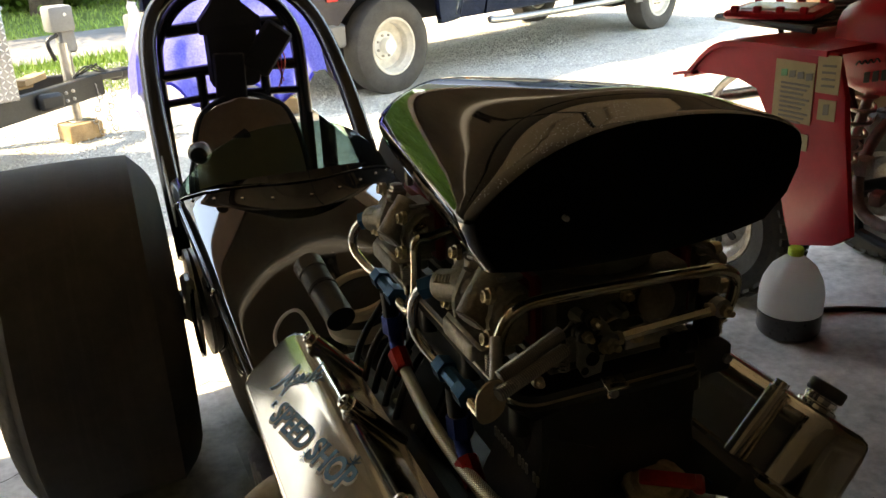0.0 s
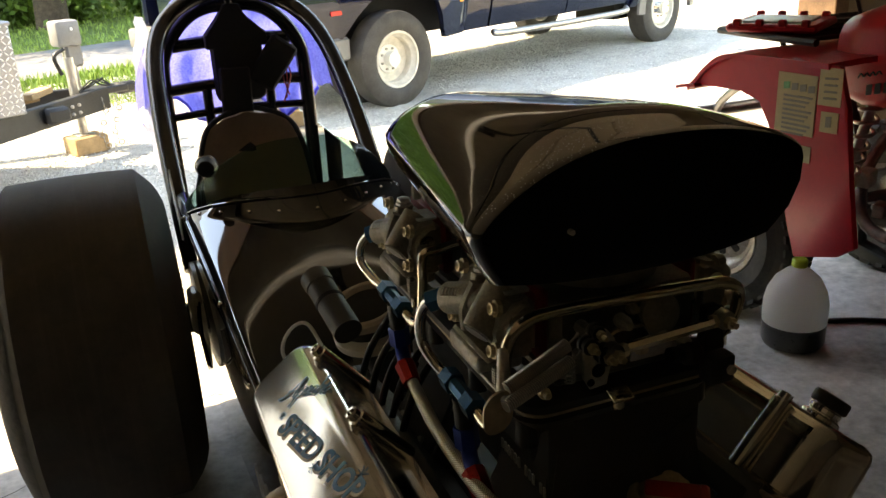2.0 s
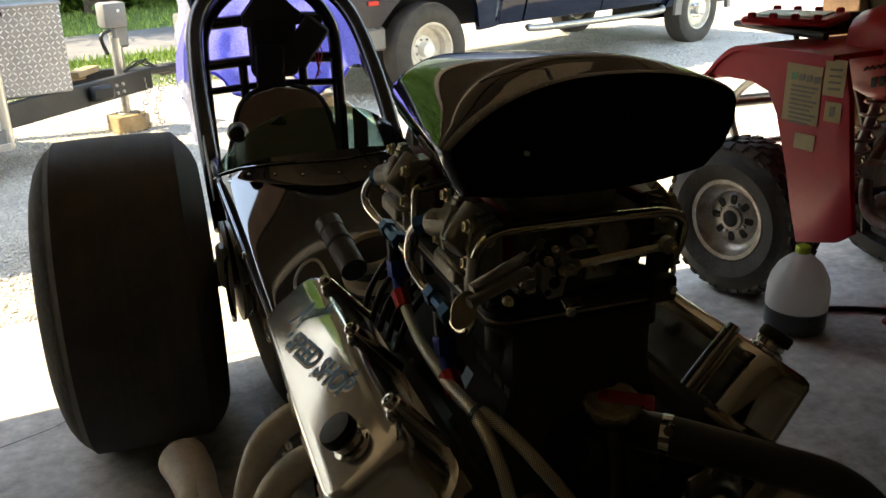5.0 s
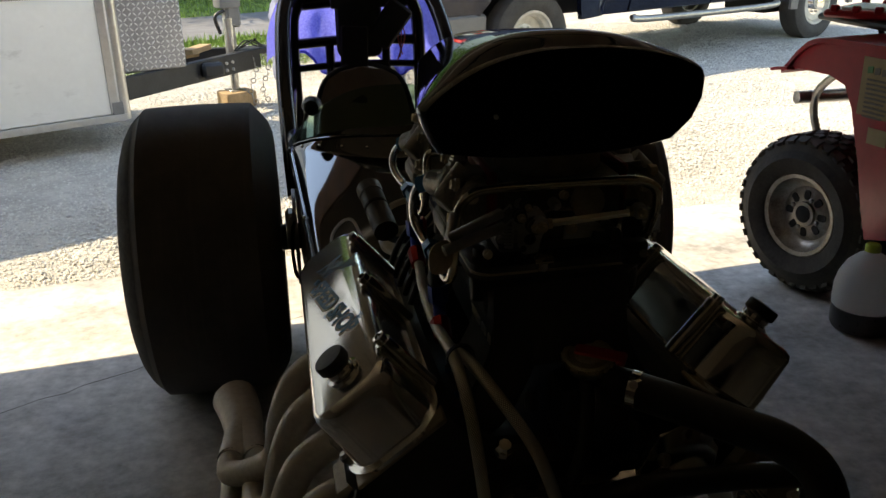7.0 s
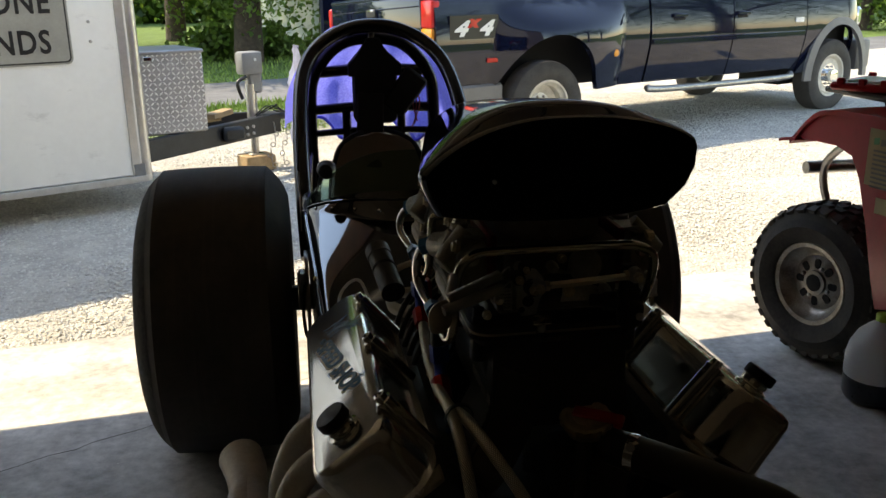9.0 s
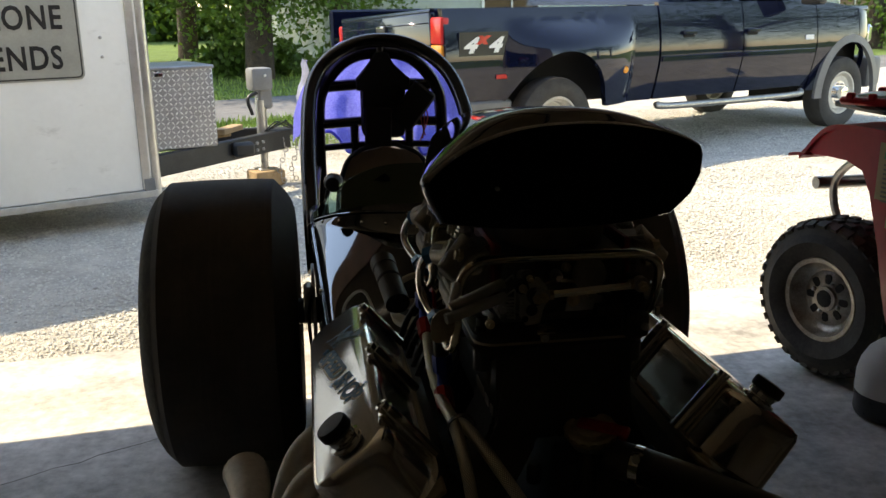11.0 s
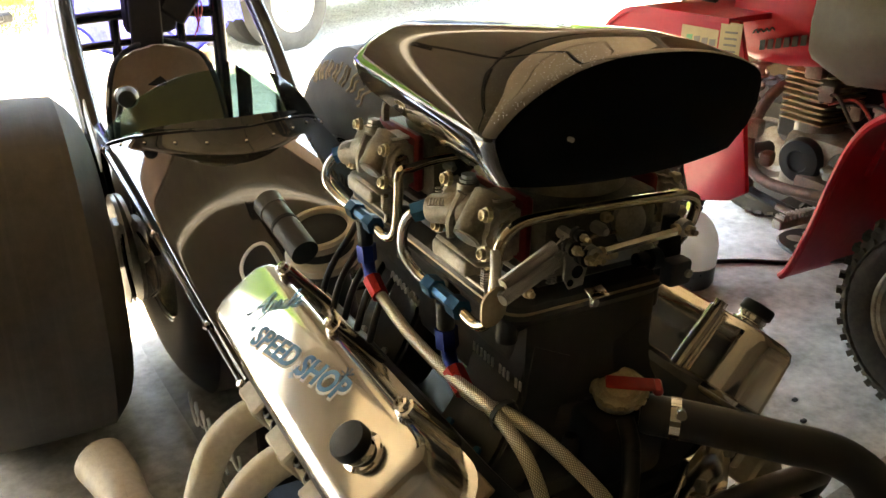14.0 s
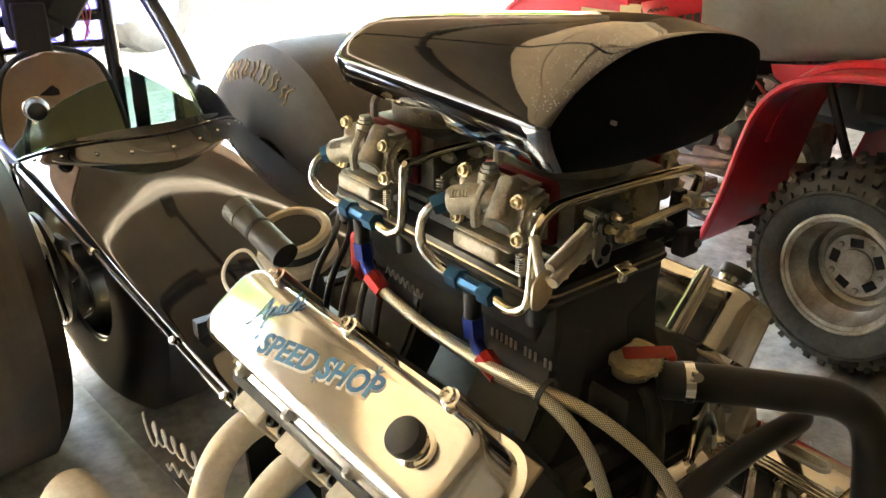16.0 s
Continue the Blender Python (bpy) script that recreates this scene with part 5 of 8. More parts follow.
part("tank_cap", lathe(bmesh.new(), [(0.045, 0), (0.045, 0.025), (0.03, 0.03)], (AX, 0.86, 1.062), (0, 0, 1), 18), MATTE, tank, "black tank cap")
rows = []
for y, zb, zt, hw in ((0.88, 0.88, 0.98, 0.15), (0.845, 0.83, 1.03, 0.27), (0.80, 0.78, 1.04, 0.318), (0.70, 0.735, 1.05, 0.316), (0.60, 0.742, 1.05, 0.29), (0.45, 0.766, 1.05, 0.25), (0.2, 0.79, 1.04, 0.23), (-0.1, 0.80, 1.04, 0.23), (-0.38, 0.83, 1.05, 0.20), (-0.46, 0.87, 1.03, 0.15)):
    ring = []
    for k in range(20):
        a = 2 * math.pi * k / 20
        c, s_ = math.cos(a), math.sin(a)
        ring.append(V((AX + hw * math.copysign(abs(c) ** 0.45, c), y, (zb + zt) / 2 + (zt - zb) / 2 * math.copysign(abs(s_) ** 0.5, s_))))
    rows.append(ring)
seat = skin_part("seat", rows, ATV_SEAT, atv, "worn grey vinyl seat")
part("piping", tube(bmesh.new(), [(AX - 0.229, y, z) for y, z in ((0.40, 0.79), (0.30, 0.797), (0.2, 0.803), (0.1, 0.81), (-0.2, 0.82), (-0.4, 0.85))], 0.006, 6), ATV_SEAT, seat)


def rear_fender(s):
    line = [(0.560, 0.285), (0.535, 0.325), (0.492, 0.46), (0.462, 0.585), (0.430, 0.69), (0.38, 0.765), (0.29, 0.815), (0.12, 0.842), (-0.15, 0.848), (-0.42, 0.81)]
    a, b = (AX - 0.56, AX - 0.20) if s < 0 else (AX + 0.20, AX + 0.56)
    f = sheet("rear_fender", line, a, b, 0.014, ATV_RED, atv, "red arched rear fender", 0.0)
    for x in (a if s < 0 else b,):
        part("fender_lip", tube(bmesh.new(), [(x, p, q - 0.006) for p, q in line], 0.011, 8), ATV_RED, f)
    part("fender_rib", tube(bmesh.new(), [(AX + s * 0.43, p, q + 0.004) for p, q in line[3:]], 0.016, 8), ATV_RED, f)


both(rear_fender)
for nm, zz, y0, y1, hw in (("front_rack", 0.935, 1.60, 1.16, 0.33), ("rear_rack", 0.895, 0.14, -0.55, 0.42)):
    rack = part(nm, tube(bmesh.new(), [(AX - hw, y1, zz), (AX - hw, y0 - 0.06, zz), (AX - hw + 0.06, y0, zz), (AX + hw - 0.06, y0, zz), (AX + hw, y0 - 0.06, zz), (AX + hw, y1, zz)], 0.012, 8), MATTE, atv, "black tubular carrier rack")
    for k in range(5):
        y = y0 - 0.1 - (y0 - y1 - 0.1) * k / 5
        part("bar", tube(bmesh.new(), [(AX - hw, y, zz), (AX + hw, y, zz)], 0.008, 8, smooth=False), MATTE, rack)
    for sx_ in (-1, 1):
        part("stay", tube(bmesh.new(), [(AX + sx_ * hw * 0.8, (y0 + y1) / 2, zz), (AX + sx_ * hw * 0.7, (y0 + y1) / 2, zz - 0.10)], 0.009, 8, smooth=False), MATTE, rack)
# bumper and bars
bmp = part("front_bumper", tube(bmesh.new(), [(AX - 0.30, 1.73, 0.625), (AX + 0.30, 1.73, 0.625)], 0.024, 12, smooth=False), STEEL, atv, "grey tubular front bumper")
both(lambda s: part("bumper_leg", tube(bmesh.new(), [(AX + s * 0.22, 1.50, 0.80), (AX + s * 0.24, 1.70, 0.64), (AX + s * 0.20, 1.68, 0.45), (AX + s * 0.16, 1.48, 0.34)], 0.015, 8), STEEL, bmp))
part("cross_bar", tube(bmesh.new(), [(AX - 0.21, 1.68, 0.47), (AX + 0.21, 1.68, 0.47)], 0.012, 8, smooth=False), STEEL, bmp)
part("headlight", box(bmesh.new(), (AX, 1.66, 0.73), (0.28, 0.05, 0.12), 0.02), LETTER_WHITE, atv)
hb = part("handlebar", tube(bmesh.new(), [(AX - 0.40, 0.78, 1.20), (AX - 0.24, 0.86, 1.19), (AX - 0.08, 0.93, 1.12), (AX + 0.08, 0.93, 1.12), (AX + 0.24, 0.86, 1.19), (AX + 0.40, 0.78, 1.20)], 0.012, 10), MATTE, atv, "black handlebar")
both(lambda s: part("grip", tube(bmesh.new(), [(AX + s * 0.30, 0.83, 1.195), (AX + s * 0.41, 0.775, 1.20)], 0.018, 10, smooth=False), HOSE_RUBBER, hb))
part("stem", tube(bmesh.new(), [(AX, 1.05, 0.85), (AX, 0.95, 1.1)], 0.03, 10, smooth=False), MATTE, atv)
part("cable", tube(bmesh.new(), [(AX - 0.28, 0.86, 1.19), (AX - 0.30, 1.05, 1.13), (AX - 0.2, 1.12, 0.98)], 0.006, 6), MATTE, atv, "black control cable")
# engine and chassis
part("frame_rail", tube(bmesh.new(), [(AX - 0.13, 1.45, 0.45), (AX - 0.14, 1.1, 0.30), (AX - 0.14, 0.4, 0.29), (AX - 0.13, 0.1, 0.45)], 0.016, 8), MATTE, atv)
part("frame_rail", tube(bmesh.new(), [(AX - 0.10, 1.28, 0.82), (AX - 0.13, 1.14, 0.6), (AX - 0.14, 1.08, 0.3)], 0.016, 8), MATTE, atv)
eng = part("engine", box(bmesh.new(), (AX, 0.76, 0.43), (0.26, 0.46, 0.22), 0.04, None, 2), ENGINE_GREY, atv, "grimy alloy engine")
part("clutch_cover", lathe(bmesh.new(), [(0.062, 0), (0.058, 0.03), (0.04, 0.042), (0.02, 0.046)], (AX - 0.13, 0.72, 0.47), (-1, 0, 0), 24), MATTE, eng, "black round side cover")
part("gear_cover", lathe(bmesh.new(), [(0.075, 0), (0.07, 0.035), (0.05, 0.04)], (AX - 0.13, 0.54, 0.44), (-1, 0, 0), 24), ENGINE_GREY, eng)
for k in range(9):
    part("cooling_fin", box(bmesh.new(), (AX - 0.03, 0.93, 0.575 + 0.019 * k), (0.20, 0.165, 0.007), 0.002), CAP_STEEL, eng)
part("cylinder", lathe(bmesh.new(), [(0.075, 0), (0.075, 0.17), (0.06, 0.2)], (AX - 0.03, 0.93, 0.52), (0, 0, 1), 18), ENGINE_GREY, eng)
part("cylinder_head", box(bmesh.new(), (AX - 0.03, 0.93, 0.765), (0.17, 0.14, 0.05), 0.015), ENGINE_GREY, eng)
part("carburettor", box(bmesh.new(), (AX - 0.03, 0.58, 0.68), (0.10, 0.10, 0.12), 0.02), STEEL, eng)
part("intake_boot", tube(bmesh.new(), [(AX - 0.02, 0.70, 0.70), (AX - 0.03, 0.55, 0.69), (AX - 0.02, 0.42, 0.70)], 0.03, 10), HOSE_RUBBER, eng)
part("exhaust_pipe", tube(bmesh.new(), [(AX - 0.03, 1.00, 0.70), (AX - 0.09, 1.09, 0.62), (AX - 0.17, 1.08, 0.46), (AX - 0.20, 0.95, 0.37), (AX - 0.20, 0.5, 0.44), (AX - 0.20, 0.1, 0.58)], 0.019, 10), GREASE_BROWN, eng, "rusty exhaust pipe")
part("flywheel_cover", lathe(bmesh.new(), [(0.074, 0), (0.074, 0.02), (0.066, 0.032), (0.036, 0.036), (0.032, 0.028), (0.014, 0.030)], (AX - 0.135, 0.885, 0.46), (-1, -0.15, 0), 32), MATTE, eng, "large black round cover")
part("gear_case", box(bmesh.new(), (AX - 0.12, 0.60, 0.56), (0.12, 0.15, 0.15), 0.025, Matrix.Translation((0, 0, 0)), 2), GREASE_BROWN, eng, "greasy brown gear case")
part("lower_case", box(bmesh.new(), (AX - 0.13, 0.72, 0.38), (0.10, 0.32, 0.09), 0.02, None, 2), GREASE_BROWN, eng, "greasy brown lower case")
for k, (yy_, zz_, w_) in enumerate(((0.56, 0.66, 0.05), (0.66, 0.70, 0.06), (0.52, 0.58, 0.045), (0.92, 0.52, 0.06), (0.60, 0.46, 0.05), (0.84, 0.44, 0.05), (0.72, 0.76, 0.07), (0.47, 0.68, 0.05))):
    part("casting", box(bmesh.new(), (0, 0, 0), (w_, w_ * 0.8, w_ * 0.9), 0.010, basis((AX - 0.165 - 0.006 * (k % 3), yy_ + 0.15, zz_), (0.94, 0.34, 0.1 * (k % 2)), (-0.34, 0.94, 0), (0, 0, 1)), 2), (ENGINE_GREY, STEEL, GREASE_BROWN)[k % 3], eng, "grimy alloy casting")
    part("bolt", lathe(bmesh.new(), [(0.009, 0), (0.009, 0.010), (0.005, 0.012)], (AX - 0.165 - w_ * 0.5, yy_ + 0.162, zz_ + 0.01), (-1, -0.3, 0), 6), STEEL, eng)
for k in range(3):
    part("wiring", tube(bmesh.new(), [(AX - 0.17, 0.46 + 0.05 * k, 0.76), (AX - 0.21, 0.52 + 0.06 * k, 0.67 - 0.03 * k), (AX - 0.20, 0.62 + 0.07 * k, 0.70), (AX - 0.16, 0.78 + 0.03 * k, 0.66)], 0.006, 6), (MATTE, RED_DULL, MATTE)[k], eng)
ret = [V((AX - 0.235, 0.50 + 0.0022 * k, 0.415)) + 0.0085 * V((math.cos(k * 0.75), 0, math.sin(k * 0.75))) for k in range(96)]
part("return_spring", tube(bmesh.new(), ret, 0.0024, 5, smooth=False), STEEL, eng, "long steel return spring")
part("brake_lever", tube(bmesh.new(), [(AX - 0.14, 0.62, 0.36), (AX - 0.24, 0.74, 0.33), (AX - 0.28, 0.84, 0.34)], 0.010, 8), STEEL, atv)


def suspension(s):
    x = AX + s * 0.21
    sh = part("front_shock", tube(bmesh.new(), [(AX + s * 0.20, 1.03, 0.83), (AX + s * 0.25, 1.10, 0.40)], 0.016, 10, smooth=False), STEEL, atv, "grey coil-over shock")
    a, b = V((AX + s * 0.205, 1.037, 0.79)), V((AX + s * 0.243, 1.09, 0.46))
    xx, yy, zz_ = frame_of(b - a)
    coil = [a + (b - a) * (k / 84) + 0.030 * (math.cos(k * 0.6) * xx + math.sin(k * 0.6) * yy) for k in range(85)]
    part("coil_spring", tube(bmesh.new(), coil, 0.006, 6, smooth=False), RIM_GREY, sh)
    part("control_arm", tube(bmesh.new(), [(AX + s * 0.08, 1.30, 0.32), (AX + s * 0.30, 1.42, 0.27), (AX + s * 0.08, 1.50, 0.32)], 0.013, 8), MATTE, atv)
    part("rear_strut", tube(bmesh.new(), [(AX + s * 0.26, 0.42, 0.78), (AX + s * 0.24, 0.30, 0.50)], 0.014, 8, smooth=False), MATTE, atv)
    peg = part("foot_peg", box(bmesh.new(), (AX + s * 0.31, 0.74, 0.335), (0.16, 0.035, 0.03), 0.004), STEEL, atv, "toothed steel foot peg")
    for k in range(9):
        part("tooth", box(bmesh.new(), (AX + s * (0.24 + 0.017 * k), 0.74, 0.355), (0.005, 0.034, 0.014), 0.0), STEEL, peg)
    ht = part("heel_plate", lathe(bmesh.new(), [(0.115, 0.0), (0.12, 0.006), (0.115, 0.012)], (AX + s * 0.31, 0.64, 0.285), (0, 0, 1), 28), MATTE, atv, "black heel plate with round holes")
    for k in range(6):
        aa = k * 1.047
        part("hole", lathe(bmesh.new(), [(0.026, 0), (0.025, 0.0012)], (AX + s * 0.31 + 0.068 * math.cos(aa), 0.64 + 0.068 * math.sin(aa), 0.2972), (0, 0, 1), 14), CONCRETE, ht)
    part("front_axle", tube(bmesh.new(), [(AX + s * 0.05, 1.42, 0.285), (AX + s * 0.34, 1.42, 0.285)], 0.03, 10, smooth=False), MATTE, atv)
    part("rear_axle", tube(bmesh.new(), [(AX, 0.16, 0.30), (AX + s * 0.34, 0.16, 0.30)], 0.035, 10, smooth=False), MATTE, atv)


both(suspension)
part("rear_shock", tube(bmesh.new(), [(AX - 0.06, 0.32, 0.75), (AX - 0.06, 0.2, 0.42)], 0.035, 10, smooth=False), MATTE, atv)
part("under_tail", box(bmesh.new(), (AX, 0.0, 0.70), (0.42, 0.7, 0.14), 0.03), MATTE, atv)
part("air_box", box(bmesh.new(), (AX, 0.40, 0.68), (0.30, 0.22, 0.20), 0.03), MATTE, atv)
# near-black box added behind the engine as the shade between its parts
part("shade_filler", box(bmesh.new(), (AX + 0.10, 0.86, 0.62), (0.08, 0.66, 0.40), 0.03), DARK, atv)
part("head_cover", box(bmesh.new(), (AX - 0.02, 0.93, 0.81), (0.15, 0.14, 0.05), 0.015), MATTE, atv)
part("side_shield", prism(bmesh.new(), [(0.62, 0.74), (0.36, 0.78), (0.44, 0.66), (0.56, 0.62)], (AX - 0.20, 0, 0), (0, 1, 0), (0, 0, 1), 0.006), ATV_RED, atv, "small red side shield")
# tray on the rack
tray = thing("battery_tray", (1.63, 1.42, 0.947), "red plastic tray with clear lid on the rack", "tray")
TM = Matrix.Translation((1.63, 1.42, 0.947)) @ Matrix.Rotation(radians(-57), 4, "Z")
part("base", box(bmesh.new(), (0, 0, 0.014), (0.28, 0.27, 0.026), 0.008, TM), ATV_RED, tray)
part("window", box(bmesh.new(), (0, 0, 0.0275), (0.20, 0.18, 0.010), 0.003, TM), LETTER_WHITE, tray, "clear lid window")
for k in range(4):
    for j in (-1, 1):
        part("clip", box(bmesh.new(), (-0.105 + 0.07 * k, j * 0.125, 0.030), (0.024, 0.022, 0.024), 0.004, TM), ATV_RED, tray)

# ---- jug and cable on the floor ----
jug = thing("plastic_jug", (1.47, 1.075, 0.0), "cloudy white plastic jug with lime cap and dark fluid", "jug")
jc = (1.47, 1.075, 0)
part("bottle", lathe(bmesh.new(), [(0.09, 0.079), (0.098, 0.083), (0.099, 0.10), (0.098, 0.15), (0.090, 0.185), (0.070, 0.225), (0.042, 0.252), (0.022, 0.265), (0.020, 0.275)], jc, (0, 0, 1), 40), JUG, jug)
part("fluid", lathe(bmesh.new(), [(0.075, 0.0), (0.09, 0.006), (0.097, 0.02), (0.0975, 0.079), (0.09, 0.0795)], jc, (0, 0, 1), 40), JUG_DARK, jug, "dark fluid in the lower part")
part("cap", lathe(bmesh.new(), [(0.024, 0.268), (0.024, 0.288), (0.020, 0.292)], jc, (0, 0, 1), 20), JUG_CAP, jug, "lime screw cap")
single("floor_cable", tube(bmesh.new(), [(1.58, 1.16, 0.009), (1.75, 1.10, 0.009), (1.95, 0.98, 0.009), (2.2, 0.92, 0.009), (2.5, 1.1, 0.009)], 0.009, 8), HOSE_RUBBER, "black cable lying on the concrete floor", "cable")

for k, (x, y, r) in enumerate(((1.02, -0.02, 0.012), (1.10, 0.05, 0.008), (1.16, 0.30, 0.010), (0.98, 0.12, 0.007), (1.22, 0.38, 0.009), (1.05, 0.33, 0.006))):
    single("dirt_crumb", box(bmesh.new(), (x, y, r * 0.5), (r * 1.8, r * 1.3, r), r * 0.3, None), JUG_DARK, "small dark crumb of tyre dirt", "dirt", "dirt on the floor")

# ---- dragster ----
CX = -0.032
car = thing("dragster", (CX, 0.9, 0.0), "glossy black front-engined drag car with exposed polished engine and wide slicks", "race car")


def hood_w(y):
    return 0.232 + 0.046 * min(1.0, max(0.0, (y - 0.30) / 1.0)) ** 0.8


def hood_edge(y):
    return 0.525 + 0.135 * min(1.0, max(0.0, (y - 0.30) / 1.02)) ** 0.85


def hood_rear(s):
    return 1.085 + 0.235 * abs(s) ** 1.9


def hood_crest(y):
    return 0.572 + 0.100 * max(0.0, (min(y, 1.22) - 0.30) / 0.65) ** 1.1


def hood_base(s, y):
    e = hood_edge(y)
    return e + (hood_crest(y) - e) * (0.28 * (1 - abs(s) ** 40) ** 0.5 + 0.72 * (1 - abs(s) ** 2.4))


def hood_point(s, y, up=0.0):
    """A point of the bonnet: s runs from -1 (its left edge) to 1. It flares up to the windscreen at the rear."""
    yr = hood_rear(s)
    rise = max(0.0, 0.763 - 0.086 * abs(s) ** 2.4 - hood_base(s, yr)) * (1 - abs(s) ** 14)
    u, v = min(1.0, max(0.0, (yr - y) / 0.052)), min(1.0, max(0.0, (yr - y) / 0.26))
    return V((CX + hood_w(y) * s, y, hood_base(s, y) + rise * (0.93 * (1 - u) ** 1.4 + 0.07 * (1 - v) ** 2.0) + up))


rows = []
NS = 64
for i in range(NS + 1):
    s = math.sin(math.pi / 2 * (-1 + 2 * i / NS))
    y1 = hood_rear(s)
    up = [hood_point(s, 0.30 + (y1 - 0.30) * (1 - (1 - k / 48) ** 2.2)) for k in range(49)]
    rows.append(up + [p + V((0, 0, -0.004)) for p in up[::-1]])
skin_part("bonnet", rows, BLACK_PAINT, car, "glossy black curved bonnet", angle=60)
# side panels, one each side from the engine to the tail
for s in (-1, 1):
    rows = []
    for k in range(36):
        y = 0.28 + 2.35 * k / 35
        yy = min(y, 1.32)
        top, w = hood_edge(yy) - 0.003, hood_w(yy) + 0.002
        if y > 1.32:
            top += 0.02 * math.sin((y - 1.32) * 1.2)
            w -= 0.03 * max(0.0, (y - 1.9)) ** 1.3
        bot = 0.175 - 0.07 * min(1.0, max(0.0, (y - 0.45) / 0.9))
        col = []
        for j in range(13):
            f = j / 12
            col.append(V((CX + s * (w + 0.003 * math.sin(math.pi * f) - 0.012 * f), y, top + (bot - top) * f)))
        rows.append(col + [p + V((-s * 0.004, 0, 0)) for p in col[::-1]])
    sp = skin_part("side_panel", rows, BLACK_PAINT, car, "glossy black body side panel", angle=60)
    bm = bmesh.new()
    tube(bm, [hood_point(s * 1.0, y, -0.002) + V((s * 0.002, 0, 0)) for y in (0.30, 0.5, 0.75, 1.0, 1.2, 1.32)], 0.0065, 10)
    part("edge_roll", bm, BLACK_PAINT, sp)
    for y in (0.32, 0.49, 0.84, 1.30):
        p = hood_point(s, y, 0.004) + V((s * 0.006, 0, 0))
        part("fastener", lathe(bmesh.new(), [(0.008, -0.002), (0.008, 0.003), (0.005, 0.006)], p, (s * 0.8, -0.1, 0.6), 12), CHROME, sp, "chrome quarter-turn fastener")
    if s < 0:
        def side_spot(y, f):
            bot = 0.175 - 0.07 * min(1.0, max(0.0, (y - 0.45) / 0.9))
            return V((CX - hood_w(y) - 0.0025 - 0.003 * math.sin(math.pi * f) + 0.012 * f, y, hood_edge(y) + (bot - hood_edge(y)) * f))
        line = [side_spot(0.735 - 0.0054 * k + 0.016 * math.sin(k * 0.72), 0.80 - 0.0028 * k - 0.055 * math.cos(k * 0.72) * (1.6 if k < 9 else 1.0)) for k in range(62)]
        part("script_mark", tube(bmesh.new(), line, 0.0024, 6, n=2), LETTER_WHITE, sp, "white painted looping script")
        part("script_mark", tube(bmesh.new(), [side_spot(0.66 - 0.012 * k, 0.92 - 0.006 * k + 0.03 * math.sin(k * 1.6)) for k in range(14)], 0.0026, 6, n=3), LETTER_WHITE, sp, "white painted script stroke")
part("belly_pan", box(bmesh.new(), (CX, 1.4, 0.14), (0.46, 2.3, 0.02), 0.0), MATTE, car, smooth=False)
part("firewall", box(bmesh.new(), (CX, 0.46, 0.40), (0.44, 0.02, 0.40), 0.0), MATTE, car, smooth=False)
part("dash_panel", box(bmesh.new(), (CX, 1.20, 0.50), (0.42, 0.02, 0.22), 0.0), MATTE, car, smooth=False)
# windscreen with its rivets
rows_b, rows_t = [], []
for i in range(41):
    s = -0.985 + 1.97 * i / 40
    b = hood_point(s, hood_rear(s) - 0.012, 0.002)
    k = (1 - abs(s) ** 2.3)
    t = b + V((0, 0.03 + 0.085 * k, 0.012 + 0.100 * k))
    rows_b.append(b)
    rows_t.append(t)
rows = [[b + (t - b) * k / 8 for b, t in zip(rows_b, rows_t)] for k in range(9)]
rows = [r + [p + V((0, 0.003, 0)) for p in r[::-1]] for r in rows]
screen = skin_part("windscreen", rows, GLASS, car, "clear greenish polycarbonate windscreen", angle=60)
screen.visible_shadow = False
part("screen_strip", tube(bmesh.new(), [p + V((0, -0.004, 0.001)) for p in rows_b], 0.003, 6, n=1), BLACK_PAINT, car)
for s in (-0.90, -0.74, -0.53, -0.30, 0.02, 0.29, 0.53, 0.74, 0.90):
    p = hood_point(s, hood_rear(s) - 0.030, 0.001)
    part("rivet", lathe(bmesh.new(), [(0.0055, -0.001), (0.005, 0.002), (0.002, 0.0035)], p, (0.2 * s, -0.25, 1), 10), CHROME, screen, "small chrome button-head screw")

# roll cage
cage = part("roll_cage", tube(bmesh.new(), [(CX - 0.275, 1.36, 0.50), (CX - 0.28, 1.50, 0.66), (CX - 0.278, 1.70, 0.84), (CX - 0.258, 1.90, 1.00), (CX - 0.20, 2.0, 1.09), (CX - 0.10, 2.04, 1.145), (CX, 2.05, 1.16),
                                        (CX + 0.10, 2.04, 1.145), (CX + 0.20, 2.0, 1.09), (CX + 0.258, 1.90, 1.00), (CX + 0.278, 1.70, 0.84), (CX + 0.28, 1.50, 0.66), (CX + 0.275, 1.36, 0.50)], 0.0260, 14), TUBE_BLACK, car, "black tubular roll cage")
part("rear_hoop", tube(bmesh.new(), [(CX - 0.235, 2.12, 0.40), (CX - 0.235, 2.12, 0.85), (CX - 0.21, 2.11, 0.99), (CX - 0.12, 2.10, 1.09), (CX, 2.10, 1.115), (CX + 0.12, 2.10, 1.09), (CX + 0.21, 2.11, 0.99), (CX + 0.235, 2.12, 0.85), (CX + 0.235, 2.12, 0.40)], 0.024, 12), TUBE_BLACK, cage)
for z, hw, r_ in ((0.985, 0.21, 0.021), (0.845, 0.235, 0.019), (0.755, 0.235, 0.013)):
    part("cross_bar", tube(bmesh.new(), [(CX - hw, 2.12, z + 0.004), (CX, 2.125, z + 0.014), (CX + hw, 2.12, z + 0.004)], r_, 10), TUBE_BLACK, cage)
